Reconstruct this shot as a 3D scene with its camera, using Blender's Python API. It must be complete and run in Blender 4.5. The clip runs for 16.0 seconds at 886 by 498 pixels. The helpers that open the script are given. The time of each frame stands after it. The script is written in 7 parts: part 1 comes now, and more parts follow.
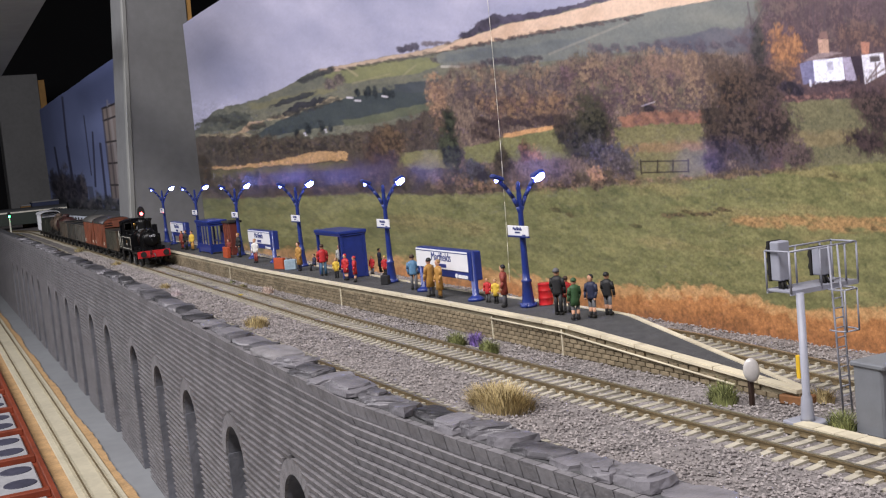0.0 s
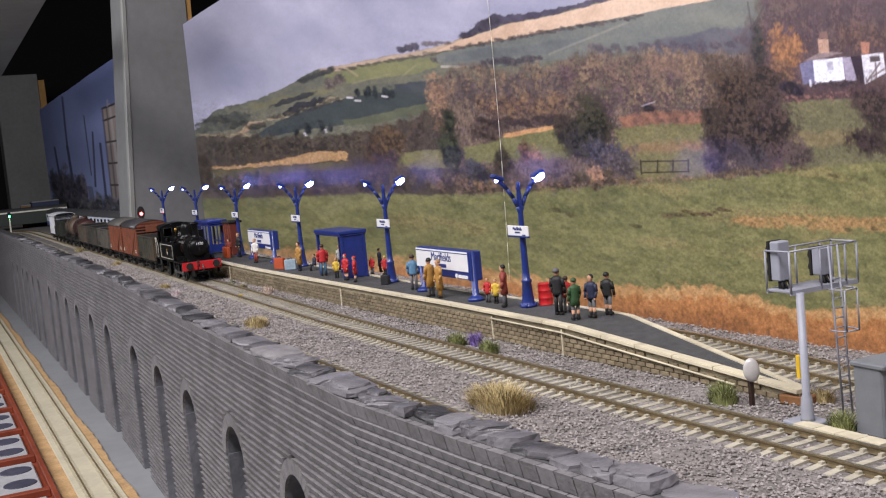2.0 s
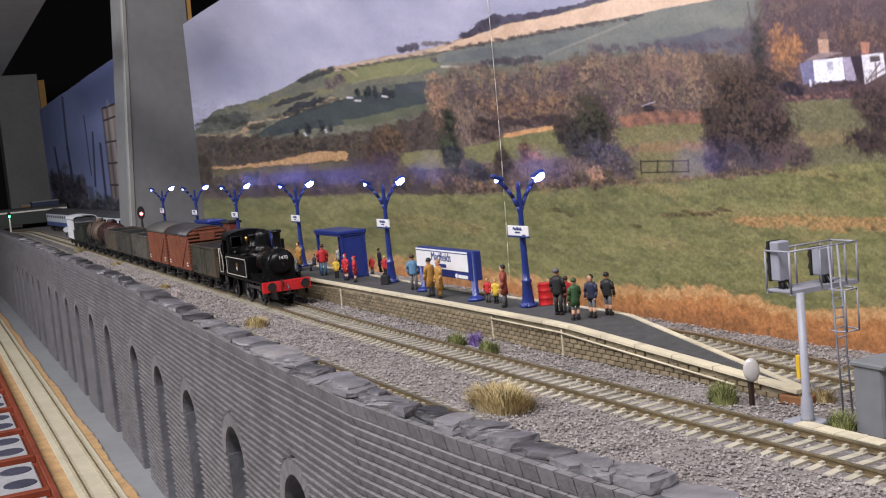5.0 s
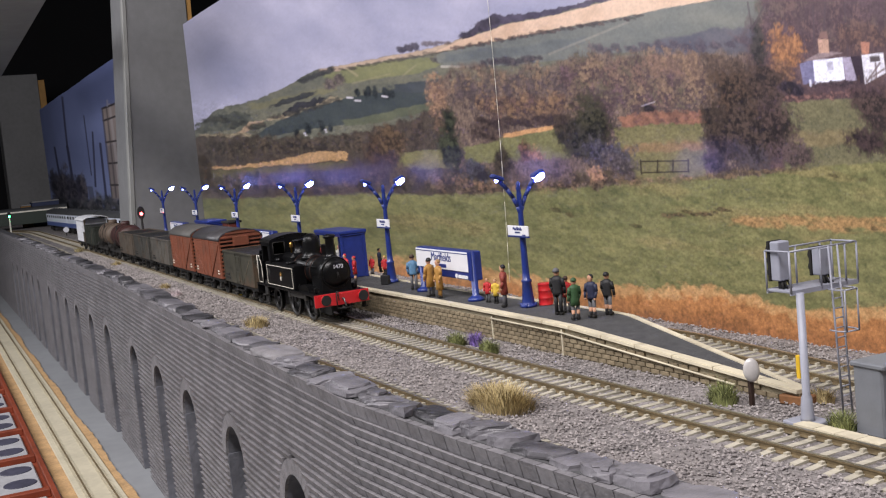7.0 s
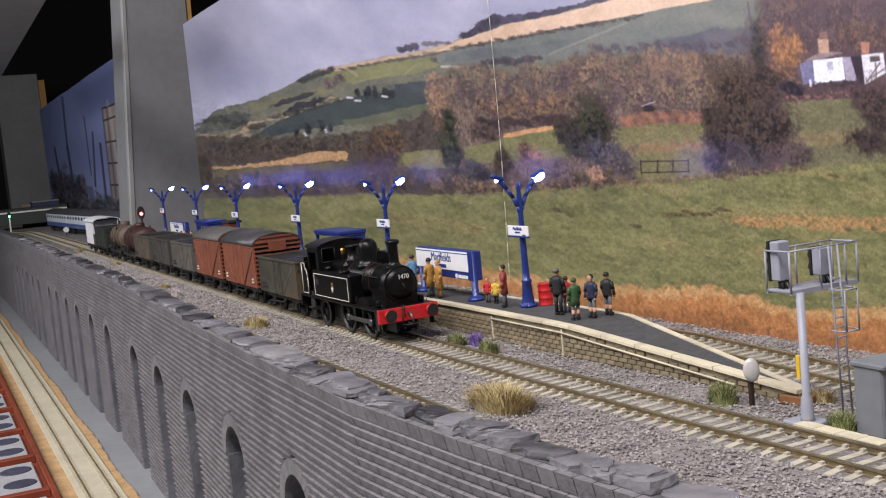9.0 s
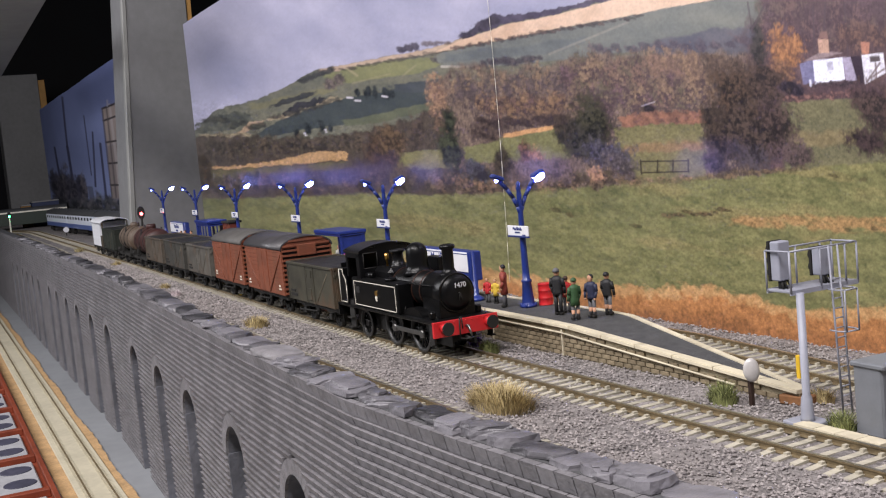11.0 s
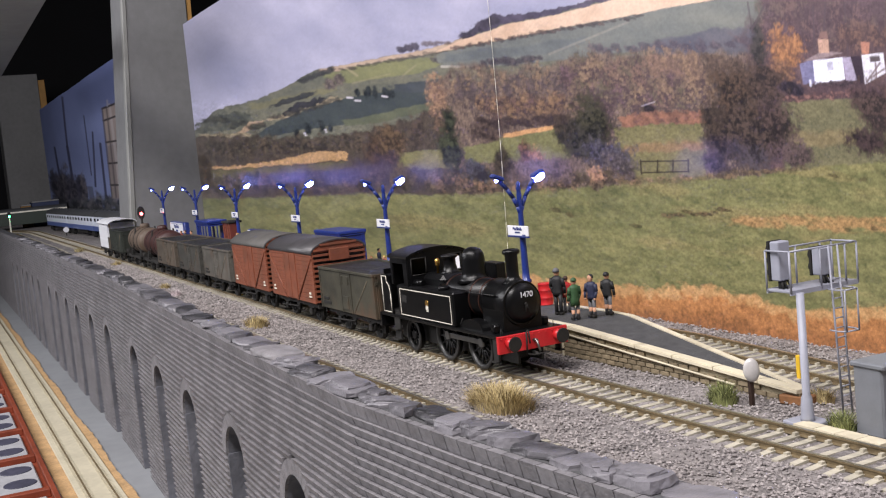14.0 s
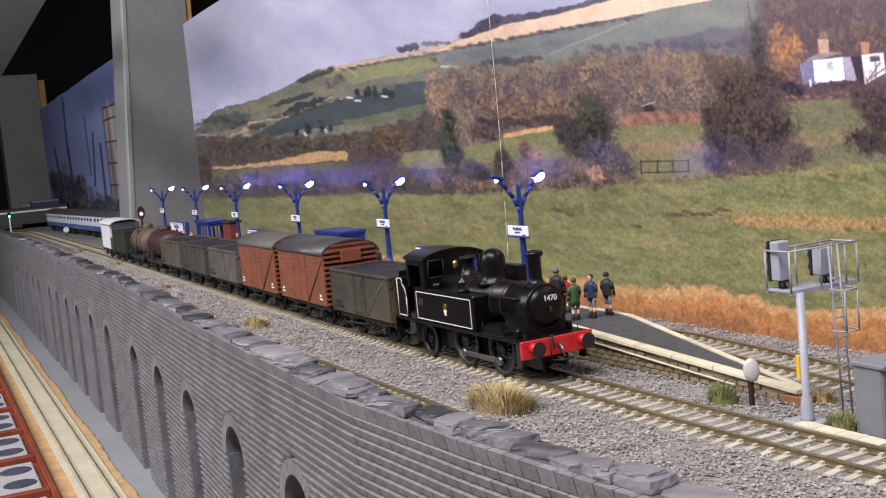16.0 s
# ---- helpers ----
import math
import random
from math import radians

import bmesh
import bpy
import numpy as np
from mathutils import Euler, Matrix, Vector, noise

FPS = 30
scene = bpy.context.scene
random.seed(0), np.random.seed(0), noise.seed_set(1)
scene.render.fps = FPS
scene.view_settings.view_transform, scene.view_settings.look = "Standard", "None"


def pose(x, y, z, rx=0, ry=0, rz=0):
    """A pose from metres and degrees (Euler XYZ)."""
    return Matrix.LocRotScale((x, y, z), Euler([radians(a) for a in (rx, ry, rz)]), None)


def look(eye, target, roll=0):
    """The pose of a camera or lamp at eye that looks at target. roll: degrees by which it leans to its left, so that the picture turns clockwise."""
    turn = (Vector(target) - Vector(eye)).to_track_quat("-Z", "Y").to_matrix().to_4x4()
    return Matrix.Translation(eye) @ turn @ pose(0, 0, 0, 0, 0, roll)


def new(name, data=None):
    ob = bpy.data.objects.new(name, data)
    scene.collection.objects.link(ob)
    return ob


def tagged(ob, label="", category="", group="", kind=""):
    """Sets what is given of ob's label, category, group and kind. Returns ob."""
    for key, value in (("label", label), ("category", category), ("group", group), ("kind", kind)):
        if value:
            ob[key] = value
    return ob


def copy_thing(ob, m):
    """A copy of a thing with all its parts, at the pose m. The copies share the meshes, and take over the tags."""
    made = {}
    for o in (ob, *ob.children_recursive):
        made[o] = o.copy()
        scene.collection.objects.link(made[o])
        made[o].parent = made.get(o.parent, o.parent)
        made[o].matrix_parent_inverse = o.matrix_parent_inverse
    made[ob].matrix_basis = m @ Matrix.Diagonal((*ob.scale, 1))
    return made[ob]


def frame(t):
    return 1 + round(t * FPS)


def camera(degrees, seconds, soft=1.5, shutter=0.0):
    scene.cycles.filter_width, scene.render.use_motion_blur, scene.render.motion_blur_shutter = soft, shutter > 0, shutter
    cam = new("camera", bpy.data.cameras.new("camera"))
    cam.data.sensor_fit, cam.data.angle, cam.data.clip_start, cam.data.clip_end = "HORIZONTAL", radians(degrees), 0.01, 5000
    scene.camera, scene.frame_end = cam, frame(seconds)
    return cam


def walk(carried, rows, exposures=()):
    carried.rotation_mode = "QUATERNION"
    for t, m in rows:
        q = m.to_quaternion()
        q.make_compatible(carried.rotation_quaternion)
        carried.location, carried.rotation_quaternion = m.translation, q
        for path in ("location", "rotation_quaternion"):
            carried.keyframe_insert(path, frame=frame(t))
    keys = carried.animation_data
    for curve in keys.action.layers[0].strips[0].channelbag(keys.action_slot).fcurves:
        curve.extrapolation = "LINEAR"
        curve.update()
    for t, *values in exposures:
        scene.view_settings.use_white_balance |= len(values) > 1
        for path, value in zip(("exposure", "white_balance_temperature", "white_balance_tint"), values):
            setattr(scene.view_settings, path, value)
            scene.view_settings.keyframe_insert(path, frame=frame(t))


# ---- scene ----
M = 0.001  # the layout is built in millimetres
cam = camera(43.932, 16.0, soft=1.2)
EYE = (0.37166, -0.21883, 0.09476)
yaw, tilt = 0.44080, 0.09310
AIM = (EYE[0] - math.cos(yaw) * math.cos(tilt), EYE[1] + math.sin(yaw) * math.cos(tilt), EYE[2] - math.sin(tilt))
walk(cam, [(0.0, look(EYE, AIM, -5.489)), (16.0, look(EYE, AIM, -5.489))], exposures=[(0.0, -0.13), (9.0, -0.12), (12.5, 0.0), (16.0, 0.12)])

# ---- light: a dim room, a strip light out of view on the near side, an added fill ----
world = bpy.data.worlds.new("room_dark")
scene.world = world
world.use_nodes = True
world.node_tree.nodes["Background"].inputs[0].default_value = (0.55, 0.6, 0.75, 1)
world.node_tree.nodes["Background"].inputs[1].default_value = 0.015


def area_light(name, eye, target, power, sx, sy, color):
    d = bpy.data.lights.new(name, "AREA")
    d.shape, d.size, d.size_y, d.energy, d.color = "RECTANGLE", sx, sy, power, color
    ob = new(name, d)
    ob.matrix_world = look(eye, target)
    return ob


area_light("strip_light_near", (0.30, -0.60, 0.95), (-0.05, 0.0, 0.0), 25.0, 1.2, 0.14, (1.0, 0.95, 0.95))
# unseen lamp added to brighten the far end, low enough to pass under roof_board
area_light("strip_light_far", (-1.0, -0.95, 0.60), (-1.0, 0.0, 0.03), 10.6, 1.1, 0.34, (0.97, 0.96, 1.0))


# ---- materials ----
def mat(name, base, rough=0.6, metal=0.0, var=0.25, scale=250.0, bump=0.0, bscale=900.0, tint=None, spec=0.5, coat=0.0,
        island=0.0, rnd=0.0, emit=0.0, stains=0.0):
    """Colour varied at two scales, with fine relief; scale is per metre."""
    m = bpy.data.materials.new(name)
    m.use_nodes = True
    t = m.node_tree
    n, l = t.nodes, t.links
    b = n["Principled BSDF"]
    b.inputs["Roughness"].default_value, b.inputs["Metallic"].default_value = rough, metal
    b.inputs["Specular IOR Level"].default_value = spec
    b.inputs["Coat Weight"].default_value = coat
    tc = n.new("ShaderNodeTexCoord")
    n1, n2 = n.new("ShaderNodeTexNoise"), n.new("ShaderNodeTexNoise")
    n1.inputs["Scale"].default_value, n2.inputs["Scale"].default_value = scale, scale * 0.13
    n1.inputs["Detail"].default_value, n2.inputs["Detail"].default_value = 5, 3
    for k in (n1, n2):
        l.new(tc.outputs["Object"], k.inputs["Vector"])
    ad = n.new("ShaderNodeMath")
    ad.operation = "ADD"
    l.new(n1.outputs[0], ad.inputs[0])
    l.new(n2.outputs[0], ad.inputs[1])
    src = ad.outputs[0]
    for amount, node, out in ((island, "ShaderNodeNewGeometry", "Random Per Island"), (rnd, "ShaderNodeObjectInfo", "Random")):
        if amount:
            g = n.new(node)
            ma = n.new("ShaderNodeMath")
            ma.operation = "MULTIPLY_ADD"
            l.new(g.outputs[out], ma.inputs[0])
            ma.inputs[1].default_value = amount
            l.new(src, ma.inputs[2])
            sb = n.new("ShaderNodeMath")
            sb.operation = "SUBTRACT"
            l.new(ma.outputs[0], sb.inputs[0])
            sb.inputs[1].default_value = amount / 2
            src = sb.outputs[0]
    r = n.new("ShaderNodeValToRGB")
    tint = tint or base
    r.color_ramp.elements[0].position, r.color_ramp.elements[1].position = 0.35, 0.75
    r.color_ramp.elements[0].color = (*[c * (1 - var) for c in base], 1)
    r.color_ramp.elements[1].color = (*[min(1, c * (1 + var)) for c in tint], 1)
    half = n.new("ShaderNodeMath")
    half.operation = "MULTIPLY"
    half.inputs[1].default_value = 0.55
    l.new(src, half.inputs[0])
    l.new(half.outputs[0], r.inputs[0])
    col = r.outputs[0]
    if stains:
        n3 = n.new("ShaderNodeTexNoise")
        n3.inputs["Scale"].default_value, n3.inputs["Detail"].default_value = scale * 0.4, 8
        l.new(tc.outputs["Object"], n3.inputs["Vector"])
        r3 = n.new("ShaderNodeValToRGB")
        r3.color_ramp.elements[0].position, r3.color_ramp.elements[1].position = 0.52, 0.68
        r3.color_ramp.elements[0].color, r3.color_ramp.elements[1].color = (0, 0, 0, 1), (stains, stains, stains, 1)
        l.new(n3.outputs[0], r3.inputs[0])
        mx = n.new("ShaderNodeMixRGB")
        mx.inputs[2].default_value = (0.10, 0.055, 0.03, 1)
        l.new(r3.outputs[0], mx.inputs[0])
        l.new(col, mx.inputs[1])
        col = mx.outputs[0]
    l.new(col, b.inputs["Base Color"])
    if emit:
        b.inputs["Emission Color"].default_value = (*base, 1)
        b.inputs["Emission Strength"].default_value = emit
    if bump:
        nb = n.new("ShaderNodeTexNoise")
        nb.inputs["Scale"].default_value, nb.inputs["Detail"].default_value = bscale, 4
        l.new(tc.outputs["Object"], nb.inputs["Vector"])
        bp = n.new("ShaderNodeBump")
        bp.inputs["Strength"].default_value, bp.inputs["Distance"].default_value = bump, 0.0006
        l.new(nb.outputs[0], bp.inputs["Height"])
        l.new(bp.outputs[0], b.inputs["Normal"])
    return m


BALLAST = mat("ballast", (0.25, 0.226, 0.222), 0.9, var=0.36, scale=500, island=0.5, tint=(0.30, 0.272, 0.265))
BED = mat("ballast_bed", (0.20, 0.182, 0.177), 0.95, var=0.6, scale=700, bump=1.0, bscale=900)
SLEEPER = mat("concrete_sleeper", (0.385, 0.355, 0.285), 0.8, var=0.25, scale=400, rnd=0.4, island=0.4, bump=0.2)
RAIL = mat("rail_rust_side", (0.16, 0.12, 0.065), 0.6, 0.2, var=0.4, scale=600)
RAIL_TOP = mat("rail_polished_top", (0.42, 0.38, 0.30), 0.3, 0.9, var=0.2, scale=300)
TARMAC = mat("tarmac", (0.066, 0.066, 0.07), 0.9, var=0.4, scale=1500, bump=0.6, bscale=2500)
EDGING = mat("cream_edging_stone", (0.62, 0.56, 0.42), 0.75, var=0.15, scale=150, bump=0.2, rnd=0.3, stains=0.25)
BRICK = mat("platform_brick", (0.175, 0.138, 0.085), 0.85, var=0.3, scale=350, rnd=0.45, island=0.45, bump=0.4, tint=(0.225, 0.18, 0.115))
MORTAR = mat("platform_mortar", (0.36, 0.31, 0.215), 0.9, var=0.2, scale=300, bump=0.3)
STONE = mat("viaduct_stone", (0.192, 0.184, 0.195), 0.6, var=0.3, scale=420, rnd=0.25, island=0.25, bump=0.5, bscale=1100)
JOINT = mat("viaduct_joint", (0.075, 0.075, 0.08), 0.85, var=0.2, scale=300)
# blue-grey stone, darkened to stand in for shade inside the arches
ARCH_SHADE = mat("shaded_blue_grey_arch", (0.115, 0.118, 0.138), 0.7, var=0.4, scale=160, bump=0.9, bscale=350)
SLATE_PALE = mat("pale_slate", (0.22, 0.21, 0.22), 0.5, var=0.4, scale=170, bump=0.8, bscale=400)
SLATE = mat("slate", (0.07, 0.07, 0.078), 0.42, var=0.6, scale=170, rnd=0.8, bump=1.0, bscale=420, tint=(0.125, 0.12, 0.132))
GREY_FLOOR = mat("grey_painted_board", (0.25, 0.26, 0.275), 0.6, var=0.12, scale=60, bump=0.1)
CORK = mat("cork_strip", (0.46, 0.29, 0.14), 0.9, var=0.3, scale=500, bump=0.5)
PLASTER = mat("cream_track_base", (0.50, 0.455, 0.34), 0.8, var=0.12, scale=200, bump=0.2)
PILLAR = mat("grey_painted_timber", (0.20, 0.20, 0.205), 0.6, var=0.12, scale=90, bump=0.25, bscale=220)
PILLAR_PALE = mat("pale_grey_timber", (0.27, 0.27, 0.26), 0.6, var=0.15, scale=50, bump=0.1)
PINE = mat("pine_batten", (0.50, 0.27, 0.08), 0.6, var=0.25, scale=40)
BLACKROOM = mat("unlit_room_black", (0.004, 0.004, 0.006), 0.9, var=0.3, scale=5)
BLUE = mat("station_blue_paint", (0.012, 0.030, 0.19), 0.4, var=0.2, scale=300, coat=0.2)
WHITE = mat("white_enamel", (0.78, 0.78, 0.82), 0.4, var=0.05, scale=200)
RED = mat("red_paint", (0.55, 0.02, 0.025), 0.4, var=0.15, scale=200)
BLACK = mat("satin_black_paint", (0.004, 0.004, 0.0045), 0.33, spec=0.25, var=0.4, scale=200, bump=0.08, bscale=1500)
BLACK_MATT = mat("underframe_black", (0.011, 0.010, 0.009), 0.75, var=0.5, scale=400, bump=0.2)
STEEL = mat("oily_steel", (0.20, 0.20, 0.195), 0.4, 0.9, var=0.2, scale=200)
COPPER = mat("dull_copper_band", (0.05, 0.018, 0.011), 0.45, 0.3, var=0.3, scale=300)
BRASS = mat("brass_valve", (0.65, 0.38, 0.10), 0.3, 0.9, var=0.2, scale=300)
LINE = mat("cream_lining", (0.75, 0.72, 0.62), 0.5, var=0.05)
BAUXITE = mat("bauxite_paint", (0.20, 0.058, 0.028), 0.6, var=0.3, scale=150, bump=0.15, stains=0.3)
VANROOF = mat("weathered_van_roof", (0.055, 0.052, 0.056), 0.42, var=0.4, scale=120, bump=0.1)
MINERAL = mat("weathered_grey_wagon", (0.043, 0.040, 0.027), 0.6, var=0.55, scale=110, bump=0.2, stains=0.85)
MINERAL_B = mat("dark_grey_wagon", (0.042, 0.04, 0.034), 0.65, var=0.4, scale=150, bump=0.15, stains=0.5)
STRIPE = mat("worn_diagonal_stripe", (0.20, 0.17, 0.12), 0.7, var=0.5, scale=400, stains=0.8)
COAL = mat("coal_load", (0.012, 0.012, 0.013), 0.5, var=0.5, scale=600, bump=1.0, bscale=600)
TANK_RED = mat("weathered_maroon_tank", (0.05, 0.016, 0.014), 0.5, var=0.4, scale=120, stains=0.6)
TANK_RUST = mat("rust_streaked_tank", (0.11, 0.078, 0.056), 0.6, var=0.5, scale=120, stains=0.9)
SIG_GREY = mat("signal_grey_paint", (0.30, 0.31, 0.37), 0.45, var=0.1, scale=300)
GLASS_DARK = mat("dark_glass", (0.01, 0.012, 0.016), 0.08, var=0.1)
COACH_BLUE = mat("coach_blue", (0.07, 0.11, 0.30), 0.35, var=0.1, scale=60)
COACH_WHITE = mat("coach_grey_white", (0.66, 0.70, 0.80), 0.4, var=0.1, scale=60)
COACH_ROOF = mat("coach_roof", (0.05, 0.052, 0.055), 0.6, var=0.2, scale=80)
# green darkened to stand for weak light at the far end
COACH_GREEN = mat("coach_green", (0.005, 0.016, 0.009), 0.4, var=0.2, scale=60)
YELLOW = mat("yellow_paint", (0.75, 0.48, 0.03), 0.5, var=0.1)
LED = mat("blue_white_led", (0.22, 0.26, 1.0), 0.3, var=0.0, emit=60.0)
LED_DIM = mat("blue_led_dimmed", (0.2, 0.25, 1.0), 0.3, var=0.0, emit=16.0)
LED_RED = mat("red_signal_led", (1.0, 0.05, 0.05), 0.3, var=0.0, emit=25.0)
LED_GREEN = mat("green_signal_led", (0.05, 1.0, 0.2), 0.3, var=0.0, emit=25.0)


# ---- mesh helpers (all in millimetres) ----
def box(bm, x0, y0, z0, x1, y1, z1, bevel=0.0, mi=0):
    vs = [bm.verts.new((x, y, z)) for x in (x0, x1) for y in (y0, y1) for z in (z0, z1)]
    fs = [bm.faces.new([vs[i] for i in q]) for q in ((0, 1, 3, 2), (4, 6, 7, 5), (0, 4, 5, 1), (2, 3, 7, 6), (0, 2, 6, 4), (1, 5, 7, 3))]
    for f in fs:
        f.material_index = mi
    if bevel:
        es = list({e for f in fs for e in f.edges})
        bmesh.ops.bevel(bm, geom=es, offset=bevel, segments=1, affect="EDGES", profile=0.5, material=mi)
    return vs


def lathe(bm, prof, m=Matrix(), seg=16, mi=0, smooth=True, ring=False):
    """Turn a profile of (radius, height) about z, closed at both ends, or into a ring."""
    rings = [[bm.verts.new(m @ Vector((r * math.cos(6.28318 * i / seg), r * math.sin(6.28318 * i / seg), z))) for i in range(seg)] for r, z in prof]
    for a, b in zip(rings, rings[1:] + (rings[:1] if ring else [])):
        for i in range(seg):
            f = bm.faces.new((a[i], a[(i + 1) % seg], b[(i + 1) % seg], b[i]))
            f.smooth, f.material_index = smooth, mi
    if ring:
        return
    for r in (rings[0][::-1], rings[-1]):
        f = bm.faces.new(r)
        f.material_index = mi


def turn(ax, deg):
    return Matrix.Rotation(radians(deg), 4, ax)


def rod(bm, a, b, r, seg=8, mi=0):
    a, b = Vector(a), Vector(b)
    d = b - a
    m = Matrix.Translation(a) @ d.to_track_quat("Z", "Y").to_matrix().to_4x4()
    lathe(bm, [(r, 0), (r, d.length)], m, seg, mi)


def prism(bm, pts, y0, y1, axis="y", mi=0):
    """A polygon of (u, v) pulled along an axis: y takes (x, z), x takes (y, z), z takes (x, y)."""
    def at(u, v, w):
        return {"y": (u, w, v), "x": (w, u, v), "z": (u, v, w)}[axis]
    a = [bm.verts.new(at(u, v, y0)) for u, v in pts]
    b = [bm.verts.new(at(u, v, y1)) for u, v in pts]
    n = len(pts)
    fs = [bm.faces.new(a), bm.faces.new(b[::-1])]
    fs += [bm.faces.new((a[i], b[i], b[(i + 1) % n], a[(i + 1) % n])) for i in range(n)]
    for f in fs:
        f.material_index = mi
    return fs


def finish(bm, name, mats):
    bmesh.ops.recalc_face_normals(bm, faces=bm.faces)
    bmesh.ops.scale(bm, vec=(M, M, M), verts=bm.verts)
    me = bpy.data.meshes.new(name)
    bm.to_mesh(me)
    bm.free()
    for m in mats if isinstance(mats, (list, tuple)) else [mats]:
        me.materials.append(m)
    return me


def part(name, bm, material, parent=None, label="", at=None):
    """One mesh object under a thing or a part; at: its origin in millimetres."""
    ob = new(name, finish(bm, name, material))
    if at is not None:
        ob.location = Vector(at) * M
    ob.parent = parent
    if label:
        ob["label"] = label
    return ob


def share(name, mesh, parent, at, rz=0.0):
    ob = new(name, mesh)
    ob.parent = parent
    ob.matrix_basis = pose(at[0] * M, at[1] * M, at[2] * M, 0, 0, rz)
    return ob


def thing(name, x, y, z, label, category, group="", kind="", rz=0.0):
    ob = new(name)
    ob.empty_display_size = 0.01
    ob.matrix_basis = pose(x * M, y * M, z * M, 0, 0, rz)
    return tagged(ob, label, category, group, kind)


def nb():
    return bmesh.new()


def quick(name, verts, faces, mats):
    me = bpy.data.meshes.new(name)
    me.from_pydata(verts, [], faces)
    for m in mats if isinstance(mats, (list, tuple)) else [mats]:
        me.materials.append(m)
    me.update()
    return me


def many_boxes(name, boxes, material, lean=0.0):
    """Boxes given as centre, half sizes and a turn about z, joined into one mesh; lean: how far the top stands proud."""
    verts, faces = [], []
    for cx, cy, cz, hx, hy, hz, rz in boxes:
        c, s, o = math.cos(rz), math.sin(rz), len(verts)
        for sx, sy, sz in ((-1, -1, -1), (1, -1, -1), (1, 1, -1), (-1, 1, -1), (-1, -1, 1), (1, -1, 1), (1, 1, 1), (-1, 1, 1)):
            x, y = sx * hx, sy * hy - (lean if sy < 0 and sz > 0 else 0)
            verts.append(((cx + c * x - s * y) * M, (cy + s * x + c * y) * M, (cz + sz * hz) * M))
        faces += [[o + i for i in q] for q in ((0, 1, 5, 4), (1, 2, 6, 5), (2, 3, 7, 6), (3, 0, 4, 7), (4, 5, 6, 7), (0, 3, 2, 1))]
    return quick(name, verts, faces, material)


# ---- plan lines ----
def line_main(x):
    return -6.0 + (5.6e-5 * (x + 300) ** 2 if x > -300 else 0.0)


def lerp_line(pts):
    def f(x):
        if x <= pts[0][0]:
            return pts[0][1]
        for (a, b), (c, d) in zip(pts, pts[1:]):
            if x <= c:
                return b + (d - b) * (x - a) / (c - a)
        return pts[-1][1]
    return f


line_near = lerp_line([(-2200, -49), (-1320, -51), (-650, -69), (-160, -66), (300, -56)])
line_bay = lerp_line([(-1100, 79), (-300, 79), (-20, 82), (80, 74), (300, 62)])
wall_line = lerp_line([(-2200, -78), (-567, -80), (-110, -91), (30, -92), (103, -86), (163, -79), (330, -60)])
plat_front = lerp_line([(-1100, 17), (-480, 16), (-342, 20), (-145, 27), (-35, 29), (60, 35), (95, 37)])
plat_back = lerp_line([(-1100, 58), (-210, 55), (-40, 64), (95, 42)])
FLOOR_Z = -128.0


def plat_top(x):
    return 12.0 if x < -38 else max(2.5, 12.0 - (x + 38) * 0.071)


def curve_end(f, x, start=-2000.0, r=700.0):
    """Past its start a line swings towards the near side."""
    return f(x) if x > start else f(start) - (r - math.sqrt(max(1, r * r - (x - start) ** 2)))


# ---- the setting: boards, room, backdrop ----
def structure_mesh(name, bm, material, label, category):
    ob = part(name, bm, material)
    return tagged(ob, label, category, kind="structure")


